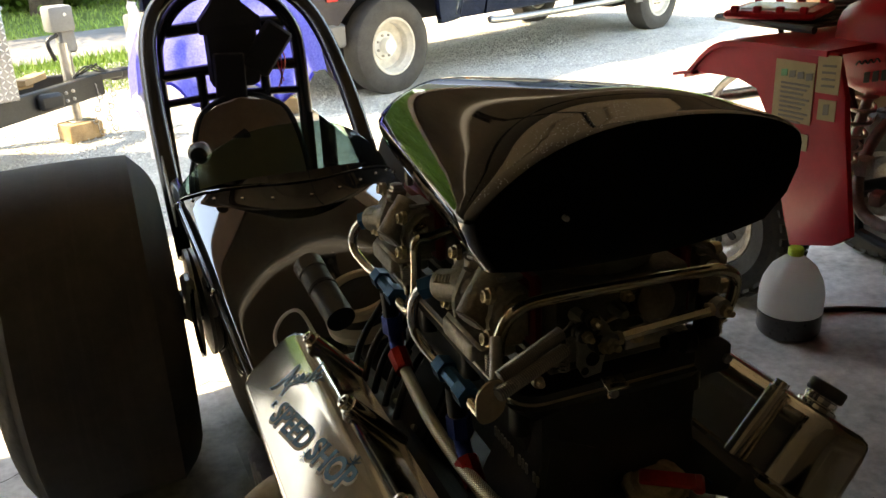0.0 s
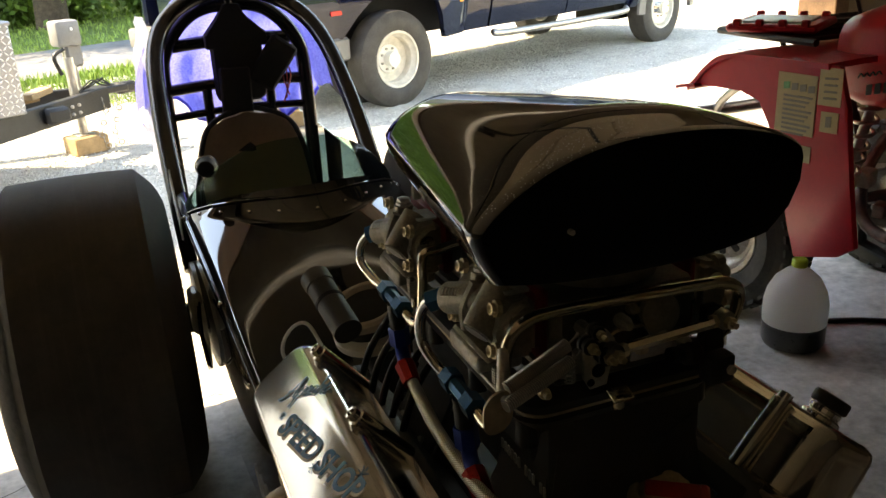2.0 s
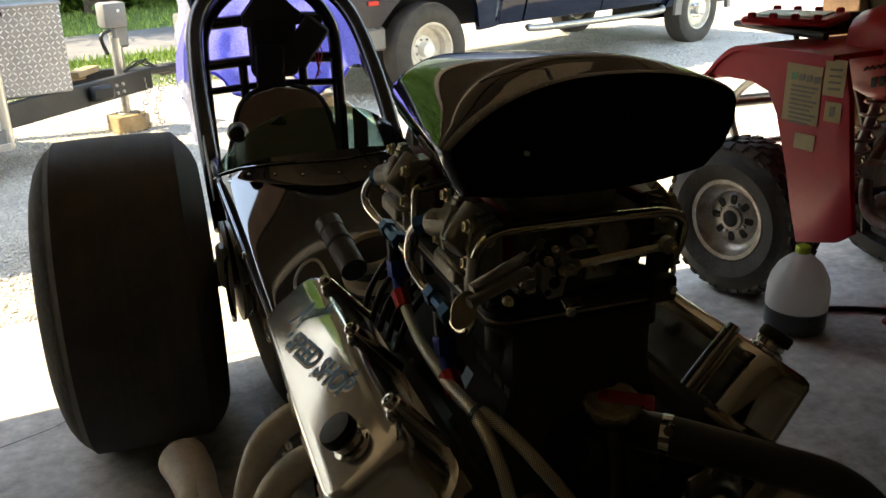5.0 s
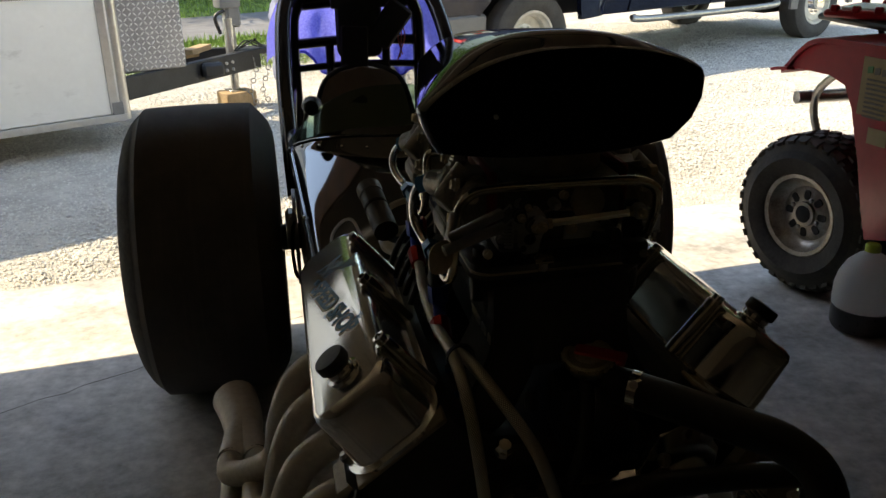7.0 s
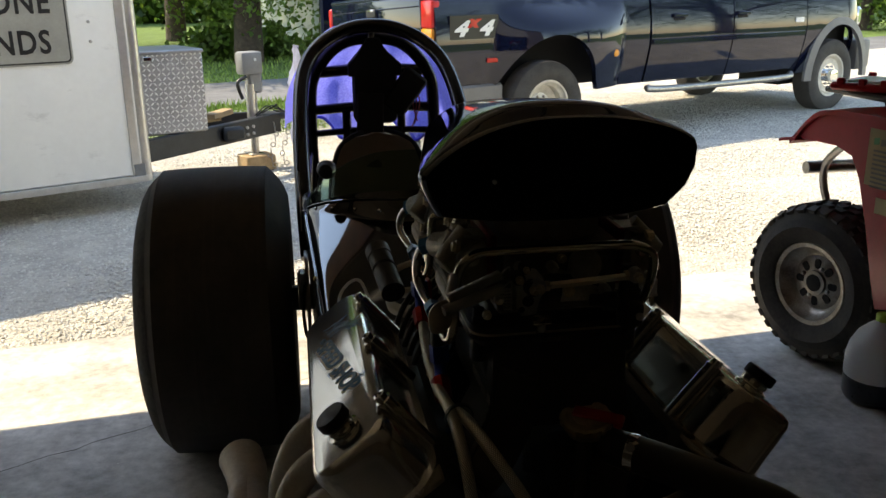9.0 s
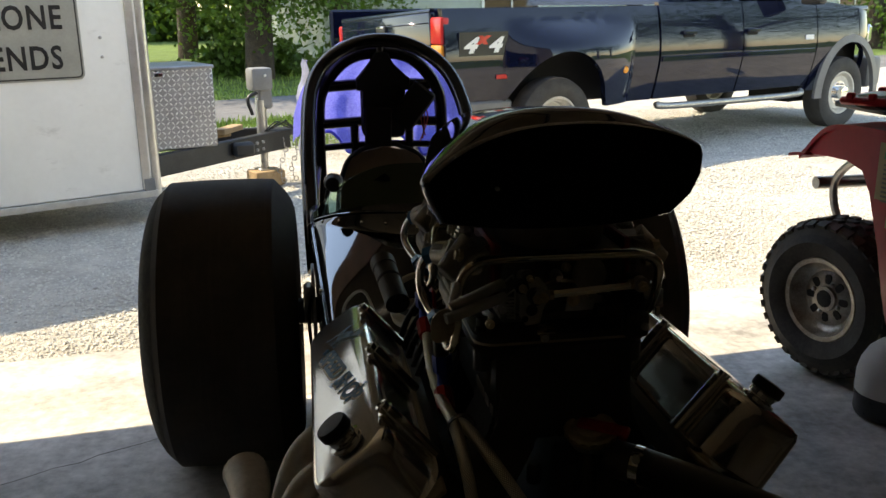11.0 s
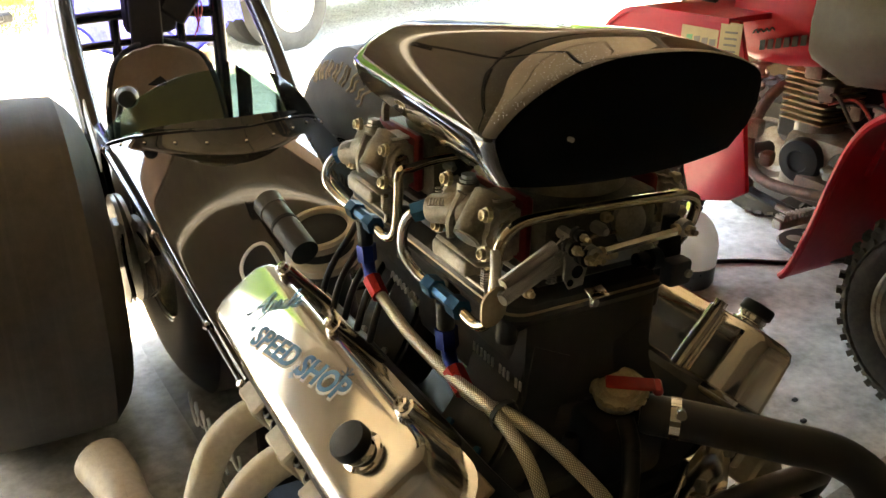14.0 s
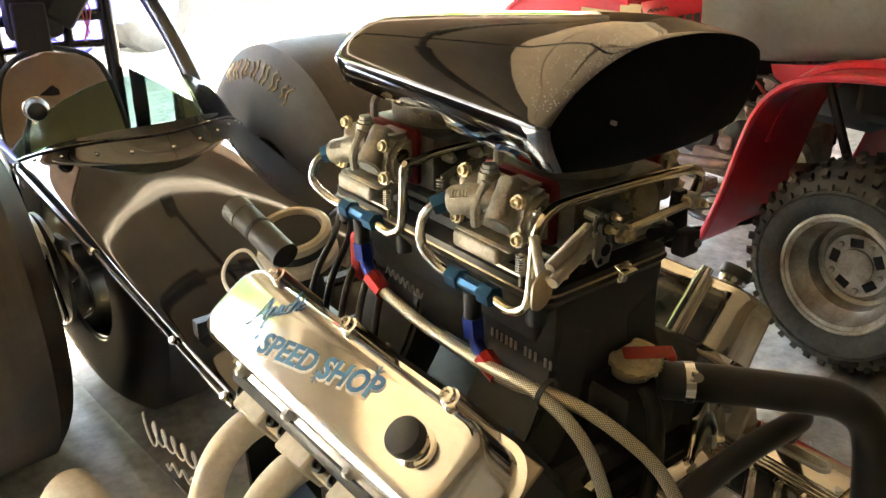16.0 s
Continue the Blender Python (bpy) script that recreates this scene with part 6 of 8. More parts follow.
for x in (-0.10, 0.11):
    part("upright", tube(bmesh.new(), [(CX + x, 2.125, 0.40), (CX + x, 2.125, 0.86)], 0.017, 10, smooth=False), TUBE_BLACK, cage)
part("spine", tube(bmesh.new(), [(CX + 0.0, 2.08, 1.14), (CX + 0.0, 2.13, 1.0)], 0.018, 10, smooth=False), TUBE_BLACK, cage)
for s in (-1, 1):
    if s < 0:
        part("rail", tube(bmesh.new(), [(CX + s * 0.262, 1.30, 0.64), (CX + s * 0.27, 1.6, 0.67), (CX + s * 0.25, 2.1, 0.69)], 0.019, 10), TUBE_BLACK, cage)
    part("sleeve", tube(bmesh.new(), [(CX + s * 0.2795, 1.515, 0.675), (CX + s * 0.2795, 1.58, 0.735)], 0.0245, 14, smooth=False), STEEL, cage, "bare metal clamp sleeve")
    if s < 0:
        part("side_gusset", prism(bmesh.new(), [(0, 0), (0.17, 0.10), (0.15, 0.15), (-0.02, 0.06)], (CX + s * 0.295, 1.32, 0.60), (0, 1, 0), (0, 0, 1), 0.004), ALU, cage, "bare aluminium side plate")
# seat, headrest and harness
seat_rows = []
for z, hw, y in ((0.30, 0.17, 1.93), (0.45, 0.182, 1.95), (0.60, 0.176, 1.985), (0.70, 0.152, 2.0), (0.745, 0.122, 2.005), (0.768, 0.080, 2.01), (0.775, 0.03, 2.012)):
    seat_rows.append([V((CX + hw * math.cos(a), y - 0.05 * math.cos(a) ** 2 + 0.012 * math.sin(a), z)) for a in (2 * math.pi * k / 24 for k in range(24))])
bk = skin_part("seat_back", seat_rows, SEAT_TAN, car, "tan seat shell with black edging")
bm = tube(bmesh.new(), [V((CX + hw, y - 0.05, z)) for z, hw, y in ((0.32, 0.174, 1.93), (0.48, 0.184, 1.95), (0.60, 0.178, 1.985), (0.70, 0.155, 2.0), (0.748, 0.124, 2.017), (0.774, 0.07, 2.045))] +
          [V((CX, 2.053, 0.782))] + [V((CX - hw, y - 0.05, z)) for z, hw, y in ((0.774, 0.07, 2.045), (0.748, 0.124, 2.017), (0.70, 0.155, 2.0), (0.60, 0.178, 1.985), (0.48, 0.184, 1.95), (0.32, 0.174, 1.93))], 0.009, 8)
part("edging", bm, FABRIC_BLACK, bk)
hr = part("headrest", box(bmesh.new(), (CX + 0.01, 2.10, 0.905), (0.17, 0.07, 0.22), 0.03, None, 2), FABRIC_BLACK, car, "black padded headrest")
part("shoulder", prism(bmesh.new(), [(-0.095, -0.03), (0.105, -0.03), (0.105, 0.015), (0.045, 0.06), (0.026, 0.11), (-0.026, 0.11), (-0.045, 0.06), (-0.095, 0.015)], (CX + 0.005, 2.07, 1.005), (1, 0, 0), (0, 0, 1), -0.05, 0.006), FABRIC_BLACK, hr, "sloped black headrest top")
part("harness_pad", box(bmesh.new(), (0, 0, 0), (0.10, 0.03, 0.17), 0.01, pose(CX + 0.12, 2.07, 0.915, 0, 38, 0)), FABRIC_BLACK, hr, "black folded harness pad")
part("strap", box(bmesh.new(), (0, 0, 0), (0.10, 0.02, 0.28), 0.006, pose(CX - 0.02, 2.02, 0.78, -14, 4, 0)), FABRIC_BLACK, hr)
for k in range(3):
    part("red_cord", tube(bmesh.new(), [(0.125 + 0.008 * k, 2.09, 0.90), (0.12 + 0.012 * k, 2.08, 0.86), (0.135 - 0.01 * k, 2.085, 0.80 - 0.01 * k)], 0.0025, 6), RED_PAINT, hr, "red pull cord")
mir = part("mirror", lathe(bmesh.new(), [(0.010, -0.012), (0.021, -0.006), (0.026, 0.006), (0.027, 0.022), (0.022, 0.042), (0.010, 0.052)], (-0.245, 1.285, 0.785), (0.25, 1, 0.05), 22), MATTE, car, "small black mirror pod")
part("chrome_ring", lathe(bmesh.new(), [(0.0275 + 0.0018 * math.cos(q), 0.0018 * math.sin(q)) for q in (1.0472 * i for i in range(6))], (-0.243, 1.300, 0.786), (0.25, 1, 0.05), 20, closed=True), CHROME, mir)
part("stalk", tube(bmesh.new(), [(-0.255, 1.31, 0.775), (-0.268, 1.33, 0.72), (-0.272, 1.34, 0.67)], 0.007, 8), MATTE, mir)

# blue tarp hung over the rear of the cage
rows = []
for i in range(40):
    v = i / 39
    row = []
    for j in range(60):
        s_ = -1 + 2 * j / 59
        arc = 0.355 * (1 - abs(s_) ** 2.6) ** 0.55
        hang = 0.74 + 0.05 * math.sin(s_ * 7.0) + 0.03 * noise.noise(V((s_ * 6, 2, 0)))
        z = (0.80 + arc) * (1 - v) + min(hang, 0.80 + arc) * v
        x = CX - 0.004 + (0.300 + 0.02 * v) * s_
        y = 2.15 + 0.16 * math.sin(v * 1.5) + 0.05 * (1 - s_ * s_)
        p = V((x, y, z))
        fold = 0.030 * math.sin(s_ * 13 + 2.0 * v + 1.5 * noise.noise(p * 4)) * v + 0.022 * noise.noise(p * 9) + 0.008 * noise.noise(p * 26)
        row.append(p + V((0.4 * fold, fold, 0.3 * fold * (1 - v))))
    rows.append(row)
over = []
for k in range(10, 0, -1):                              # the part that lies forward over the hoop and down its left side
    g = k / 10
    over.append([p + V(((p.x - CX) * 0.10 * g, -0.13 * g * (0.25 + 0.75 * (p.x < CX)), 0.012 * math.sin(g * 3) + 0.012 * noise.noise(p * 11 + V((0, g * 3, 0))))) for p in rows[0]])
bm = bmesh.new()
ring_skin(bm, over + rows, close=False)
tarp = thing("tarp", (CX, 2.2, 0.75), "crinkled violet-blue tarp draped behind the roll cage", "tarp")
hem = [p.copy() for p in rows[-1]]
part("sheet", bm, TARP, tarp, angle=80)
part("hem", tube(bmesh.new(), hem, 0.006, 6, n=1), TARP, tarp)
bm = bmesh.new()
rows = []
for i in range(26):
    v = i / 25
    row = []
    for j in range(16):
        q = j / 15
        p = V((CX - 0.262 - 0.050 * math.sin(0.35 + v * 2.3) * (0.35 + 0.65 * q), 2.0 + 0.24 * q, 1.09 - 0.52 * v))
        row.append(p + V((0.016 * noise.noise(p * 13) + 0.010 * noise.noise(p * 31), 0.01 * noise.noise(p * 9), 0)))
    rows.append(row)
ring_skin(bm, rows, close=False)
part("flap", bm, TARP_SILVER, tarp, "silvery blue outer side of the tarp", angle=80)

# rear axle and wide slicks
part("axle_tube", tube(bmesh.new(), [(CX - 0.40, 1.25, 0.415), (CX + 0.40, 1.25, 0.415)], 0.038, 14, smooth=False), MATTE, car)
part("differential", lathe(bmesh.new(), [(0.03, -0.14), (0.12, -0.06), (0.13, 0.05), (0.04, 0.13)], (CX, 1.25, 0.415), (1, 0, 0), 20), MATTE, car)
for s in (-1, 1):
    c = V((CX + s * (0.524 if s < 0 else 0.514), 1.24, 0.404 if s < 0 else 0.432))
    w2, R = (0.190 if s < 0 else 0.200), (0.405 if s < 0 else 0.433)
    dR = R - 0.405
    side = [(0.19, 0.93), (0.23, 1.0), (0.29 + dR * 0.5, 1.045), (R - 0.085, 1.035), (R - 0.058, 0.985), (R - 0.036, 0.915), (R - 0.025, 0.865), (R, 0.745)]
    prof = [(r, -w2 * w) for r, w in side] + [(R + 0.003, -w2 * 0.4), (R + 0.004, 0.0), (R + 0.003, w2 * 0.4)] + [(r, w2 * w) for r, w in side[::-1]]
    sl = part("slick_wheel", lathe(bmesh.new(), prof, c, (s, 0, 0), 96, closed=True), RUBBER, car, "wide smooth drag slick with scuffed tread")
    bm = lathe(bmesh.new(), [(0.188, -w2 * 0.9), (0.198, -w2 * 0.95), (0.194, w2 * 0.6), (0.198, w2 * 0.95), (0.188, w2 * 0.92), (0.17, w2 * 0.2), (0.05, w2 * 0.05), (0.03, w2 * 0.1), (0.03, -w2 * 0.1), (0.17, -w2 * 0.1)], c, (s, 0, 0), 48, closed=True)
    part("rim", bm, POLISHED, sl, "polished rim")
    skin = [(0.215, w2 * 0.975)] + [(r, w2 * w + 0.003) for r, w in side[1:7]] + [(R - 0.016, w2 * 0.825 + 0.001), (R - 0.040, w2 * 0.90), (0.30 + dR, w2 * 1.02)]
    part("sidewall", lathe(bmesh.new(), skin, c, (s, 0, 0), 96, closed=True), SIDEWALL, sl, "dusty tan-grey sidewall")
    if s > 0:                                           # raised tan maker's mark as plain strokes
        for k in range(7):
            a0 = radians(64 + 8.2 * k)
            for d_ in (-1.6, 1.6):
                line = []
                for q in range(7):
                    rr = 0.347 + dR + (-0.024 + 0.008 * q) * (1.0 if (k + (d_ > 0)) % 3 else 0.7)
                    aa = a0 + radians(d_ + 0.8 * math.sin(q * 1.3 + k))
                    off = w2 * float(np.interp(rr, [R - 0.085, R - 0.058, R - 0.036, R - 0.025], [1.035, 0.985, 0.915, 0.865]))
                    line.append(V((c.x - off - 0.001, c.y + rr * math.cos(aa), c.z + rr * math.sin(aa))))
                part("sidewall_mark", tube(bmesh.new(), line, 0.0036, 6, n=2), LETTER_TAN, sl, "tan painted sidewall mark")
    part("brake_disc", lathe(bmesh.new(), [(0.14, -0.005), (0.14, 0.005), (0.05, 0.006), (0.05, -0.006)], (CX + s * 0.285, 1.25, 0.415), (s, 0, 0), 32, closed=True), STEEL, car)
    part("brake_caliper", box(bmesh.new(), (CX + s * 0.298, 1.16, 0.47), (0.03, 0.07, 0.11), 0.01), STEEL, car)
    part("brake_line", tube(bmesh.new(), [(CX + s * 0.292, 1.13, 0.50), (CX + s * 0.30, 1.05, 0.46), (CX + s * 0.297, 1.02, 0.40), (CX + s * 0.29, 1.08, 0.35)], 0.005, 8), CHROME, car, "braided brake line")

# ---- engine ----
part("engine_block", box(bmesh.new(), (0, -0.01, 0.44), (0.34, 0.50, 0.34), 0.03, None, 2), MATTE, car, "black engine block")
part("oil_pan", box(bmesh.new(), (0, 0.0, 0.22), (0.26, 0.46, 0.12), 0.03, None, 2), MATTE, car)
part("valley_cover", box(bmesh.new(), (0, 0, 0.60), (0.22, 0.48, 0.10), 0.01), WRINKLE, car)
part("bell_housing", lathe(bmesh.new(), [(0.19, 0.0), (0.17, 0.08), (0.11, 0.18)], (0, 0.25, 0.42), (0, 1, 0), 28), MATTE, car)
tc = part("timing_cover", box(bmesh.new(), (0.02, -0.285, 0.48), (0.24, 0.05, 0.26), 0.025, None, 2), POLISHED, car, "polished timing cover")
part("pump_housing", lathe(bmesh.new(), [(0.07, 0), (0.065, 0.05), (0.035, 0.06), (0.03, 0.09)], (0.0, -0.30, 0.54), (0, -1, 0), 24), POLISHED, tc)
part("pulley", lathe(bmesh.new(), [(0.085, 0), (0.085, 0.02), (0.075, 0.024), (0.085, 0.03), (0.085, 0.05), (0.02, 0.055)], (0, -0.36, 0.40), (0, -1, 0), 32), POLISHED, tc, "polished crank pulley")
gd = part("drive_casting", box(bmesh.new(), (0.335, -0.315, 0.458), (0.110, 0.230, 0.080), 0.014, None, 3), POLISHED, car, "bright ribbed aluminium drive casting")
part("top_plate", box(bmesh.new(), (0.338, -0.310, 0.501), (0.072, 0.170, 0.010), 0.003, None, 2), POLISHED, gd)
part("slot_rim", prism(bmesh.new(), rounded(0.024, 0.110, 0.0115, 6), (0.340, -0.305, 0.506), (1, 0, 0), (0, 1, 0), 0.004, 0.0012), ALU, gd)
part("slot", prism(bmesh.new(), rounded(0.015, 0.098, 0.0074, 6), (0.340, -0.305, 0.5105), (1, 0, 0), (0, 1, 0), 0.0008), ENGINE_GREY, gd)
for k in range(5):
    part("rib", box(bmesh.new(), (0.2765, -0.400 + 0.042 * k, 0.462), (0.014, 0.010, 0.070), 0.003), POLISHED, gd)
for k in range(3):
    part("flute", tube(bmesh.new(), [(0.288 + 0.007 * k, -0.425, 0.494 + 0.002 * k), (0.288 + 0.007 * k, -0.210, 0.494 + 0.002 * k)], 0.0045, 10, smooth=False), POLISHED, gd)
nose = part("nose", lathe(bmesh.new(), [(0.040, 0.0), (0.040, 0.020), (0.034, 0.026), (0.034, 0.040), (0.020, 0.046), (0.012, 0.047)], (0.318, -0.425, 0.460), (0, -1, 0), 28), POLISHED, gd)
for k in range(6):
    a = 0.4 + k * 1.047
    part("bolt", lathe(bmesh.new(), [(0.006, 0), (0.006, 0.006), (0.003, 0.007)], (0.318 + 0.034 * math.cos(a), -0.446, 0.460 + 0.034 * math.sin(a)), (0, -1, 0), 6), STEEL, nose)
for x, y in ((0.306, -0.235), (0.370, -0.235), (0.306, -0.390), (0.370, -0.390)):
    part("bolt", lathe(bmesh.new(), [(0.006, 0), (0.006, 0.006), (0.003, 0.007)], (x, y, 0.506), (0, 0, 1), 6), STEEL, gd)
part("mount_plate", prism(bmesh.new(), [(-0.075, -0.05), (0.035, -0.06), (0.055, 0.0), (0.02, 0.055), (-0.05, 0.045), (-0.085, 0.01)], (0.165, -0.272, 0.605), (0.94, 0.30, 0.0), (0, 0.25, 0.97), -0.012, 0.003), POLISHED, car, "polished bracket plate")
for dx, dz in ((-0.06, -0.03), (0.03, -0.035), (0.02, 0.035), (-0.055, 0.025)):
    part("bolt", lathe(bmesh.new(), [(0.009, 0), (0.009, 0.008), (0.006, 0.010)], V((0.165, -0.287, 0.605)) + V((0.94, 0.30, 0.0)) * dx + V((0, 0.25, 0.97)) * dz, (0.3, -0.92, 0.24), 6), STEEL, car)

# valve covers: cross-section frame that leans outward
for s in (-1, 1):
    top = V((s * -0.8007, 0, 0.599))                       # across the top face towards the middle
    nrm = V((s * 0.599, 0, 0.8007))                        # out of the top face
    o = V((s * 0.3286, 0.0 if s < 0 else 0.014, 0.7184))
    part("cylinder_head", box(bmesh.new(), (0, 0, 0), (0.17, 0.50, 0.14), 0.012, basis(o + top * 0.055 - nrm * 0.165, top * s, (0, 1, 0), (top * s).cross(V((0, 1, 0))))), WRINKLE, car, "black cylinder head")
    rows = []
    W, Y0, Y1 = 0.118, -0.268, 0.248
    for d, g in ((-0.098, 0.012), (-0.092, 0.014), (-0.090, 0.004), (-0.03, 0.001), (-0.012, 0.0), (-0.004, -0.004), (0.0, -0.012)):
        ring = []
        for a, b in rounded(W + 2 * g, (Y1 - Y0) + 2 * g, 0.036 + max(g, -0.008), 8):
            ring.append(o + top * (W / 2 + a) + V((0, (Y0 + Y1) / 2 + b, 0)) + nrm * d)
        rows.append(ring)
    vc = skin_part("valve_cover", rows, COVER_ALU_LIT if s < 0 else POLISHED, car, "polished aluminium valve cover", angle=50)
    part("gasket", box(bmesh.new(), (0, 0, 0), (W + 0.022, Y1 - Y0 + 0.02, 0.006), 0.002, basis(o + top * (W / 2) + V((0, (Y0 + Y1) / 2, 0)) - nrm * 0.102, top, (0, 1, 0), top.cross(V((0, 1, 0))))), TAN_PLATE, vc)
    for y in (-0.198, 0.0, 0.180):                      # bolt columns on the inner wall, with socket bolts
        a, b = o + top * (W + 0.004) + V((0, y, 0)) - nrm * 0.006, o + top * (W + 0.010) + V((0, y, 0)) - nrm * 0.094
        part("bolt_column", tube(bmesh.new(), [a, b], 0.0115, 14, smooth=False), POLISHED, vc)
        part("bolt", lathe(bmesh.new(), [(0.0115, 0), (0.0115, 0.004), (0.0085, 0.005), (0.0085, 0.013), (0.005, 0.0135), (0.0045, 0.009)], a, nrm, 14), CHROME, vc, "socket-head bolt")
    for y in (-0.22, -0.075, 0.075, 0.21):
        a = o - top * 0.012 + V((0, y, 0)) - nrm * 0.092
        part("bolt", lathe(bmesh.new(), [(0.009, 0), (0.009, 0.008), (0.005, 0.012)], a, nrm, 10), STEEL, vc)
    cb = o + top * (0.060) + V((0, -0.206, 0))
    cap = part("breather_cap", lathe(bmesh.new(), [(0.0235, -0.002), (0.0235, 0.004), (0.0185, 0.006), (0.0175, 0.008), (0.0195, 0.009), (0.0195, 0.014), (0.0175, 0.015), (0.0175, 0.017)], cb, nrm, 28), CHROME, vc, "chrome breather neck")
    part("cap_top", lathe(bmesh.new(), [(0.0205, 0.016), (0.0222, 0.018), (0.0222, 0.0285), (0.0205, 0.0315), (0.012, 0.0325)], cb, nrm, 32), MATTE, cap, "black push-in cap")
    if s < 0:
        lx = V((0, -1, 0))
        def spot(u, v):
            return o + top * v + V((0, u, 0)) + nrm * 0.0008
        ang = radians(11.3)
        lx2, ly2 = lx * math.cos(ang) + top * math.sin(ang), top * math.cos(ang) - lx * math.sin(ang)
        lo_ = spot(-0.006, 0.048)
        lettering("lettering", "SPEED SHOP", 0.0405, basis(lo_ - nrm * 0.0004 - top * 0.0022 + lx * 0.0018, lx2, ly2, nrm), LETTER_WHITE, vc, bold=0.0020, shear=0.12, depth=0.0003)
        lettering("lettering", "SPEED SHOP", 0.0405, basis(lo_, lx2, ly2, nrm), LETTER_BLUE, vc, bold=0.0011, shear=0.12, depth=0.0006, label="blue block lettering")
        e1, e2 = lx * 0.76 + top * 0.65, top * 0.90 - lx * 0.44    # a flowing scribble of painted script
        so = spot(0.150, 0.048)
        def stroke(pts, w0, w1):
            bm, p = bmesh.new(), curve_points([so + e1 * a + e2 * b for a, b in pts], 5)
            rows = []
            for k, q in enumerate(p):
                d = (p[min(k + 1, len(p) - 1)] - p[max(k - 1, 0)]).normalized().cross(nrm) * 0.5
                w = w0 + (w1 - w0) * (0.5 - 0.5 * math.cos(2 * math.pi * k / 5.0))
                rows.append([q - d * w, q + d * w, q + d * w + nrm * 0.0005, q - d * w + nrm * 0.0005])
            ring_skin(bm, rows)
            part("script_mark", bm, LETTER_BLUE, vc, "blue painted script stroke", smooth=False)
        stroke([(-0.010, 0.001), (0.000, 0.004), (0.012, 0.018), (0.022, 0.034)], 0.0020, 0.0026)
        stroke([(0.022, 0.034), (0.020, 0.018), (0.019, 0.004), (0.024, 0.001)], 0.0030, 0.0036)
        stroke([(0.002, 0.013), (0.014, 0.0125), (0.028, 0.015)], 0.0014, 0.0018)
        stroke([(0.030, 0.016), (0.027, 0.002), (0.023, -0.014)], 0.0022, 0.0028)
        stroke([(0.028, 0.009), (0.033, 0.017), (0.038, 0.013), (0.034, 0.003), (0.028, 0.003)], 0.0015, 0.0024)
        stroke([(0.034, 0.003), (0.042, 0.006), (0.047, 0.016), (0.042, 0.014), (0.040, 0.005), (0.045, 0.003), (0.049, 0.015), (0.048, 0.004), (0.053, 0.005)], 0.0013, 0.0023)
        stroke([(0.060, 0.015), (0.055, 0.014), (0.053, 0.005), (0.058, 0.002), (0.063, 0.007)], 0.0014, 0.0023)
        stroke([(0.063, 0.007), (0.072, 0.024), (0.071, 0.030), (0.066, 0.014), (0.064, 0.002)], 0.0014, 0.0023)
        stroke([(0.064, 0.003), (0.070, 0.015), (0.074, 0.011), (0.071, 0.003), (0.076, 0.004)], 0.0014, 0.0023)
        stroke([(0.076, 0.004), (0.082, 0.012), (0.083, 0.018), (0.078, 0.012), (0.077, 0.004), (0.083, 0.002), (0.090, 0.009)], 0.0013, 0.0023)
        for u, v, r in ((0.121, 0.039, 0.006), (-0.017, 0.050, 0.009), (-0.093, 0.096, 0.011)):
            for k in range(4):
                d = (lx * math.cos(k * 0.785) + top * math.sin(k * 0.785)) * r
                part("star_ray", tube(bmesh.new(), [spot(u, v) - d, spot(u, v), spot(u, v) + d], 0.00045, 4, smooth=False), LETTER_BLUE, vc)

# tunnel ram: lower runners, plenum and lid
ram = part("intake_manifold", box(bmesh.new(), (0, -0.005, 0.80), (0.185, 0.42, 0.13), 0.012, None, 2), WRINKLE, car, "black tunnel-ram intake manifold")
for s in (-1, 1):
    for y, w in ((-0.158, 0.115), (0.095, 0.125)):
        rows = []
        for x, z, hw in ((0.085, 0.84, w * 0.5), (0.095, 0.76, w * 0.5), (0.125, 0.70, w * 0.52), (0.165, 0.655, w * 0.55)):
            a = V((s * x, y, z))
            rows.append([a + V((0, -hw, 0.0)), a + V((0, hw, 0.0)), a + V((-s * 0.06, hw, -0.03)), a + V((-s * 0.06, -hw, -0.03))])
        bm = bmesh.new()
        ring_skin(bm, rows)
        bmesh.ops.bevel(bm, geom=list(bm.edges), offset=0.006, segments=2, affect="EDGES")
        rn = part("runner", bm, WRINKLE, ram)
        for k in (-1, 1):
            p = V((s * 0.1335, y + k * w * 0.28, 0.695))
            part("bolt", lathe(bmesh.new(), [(0.005, -0.002), (0.005, 0.003), (0.003, 0.0035)], p, (s * 0.72, 0, 0.69), 10), BLUE_AN if y < 0 else STEEL, rn)
rows = []
for z, hw, y0, y1, r in ((0.800, 0.088, -0.20, 0.19, 0.02), (0.845, 0.096, -0.205, 0.205, 0.02), (0.862, 0.110, -0.216, 0.218, 0.025), (0.868, 0.114, -0.220, 0.222, 0.028), (0.872, 0.110, -0.216, 0.218, 0.026)):
    rows.append([V((-0.005 + a, (y0 + y1) / 2 + b, z)) for a, b in rounded(2 * hw, y1 - y0, r, 5)])
skin_part("plenum", rows, WRINKLE, ram)
bm = prism(bmesh.new(), rounded(0.222, 0.436, 0.026, 5), (-0.005, 0.0, 0.8755), (1, 0, 0), (0, 1, 0), -0.003)
part("gasket", bm, TAN_PLATE, ram, "brown gasket edge", smooth=False)
rows = []
for z, g in ((0.876, 0.0), (0.884, 0.0), (0.889, -0.006), (0.892, -0.022), (0.902, -0.026)):
    rows.append([V((-0.005 + a, b, z)) for a, b in rounded(0.222 + 2 * g, 0.436 + 2 * g, 0.028, 5)])
bm = bmesh.new()
ring_skin(bm, rows)
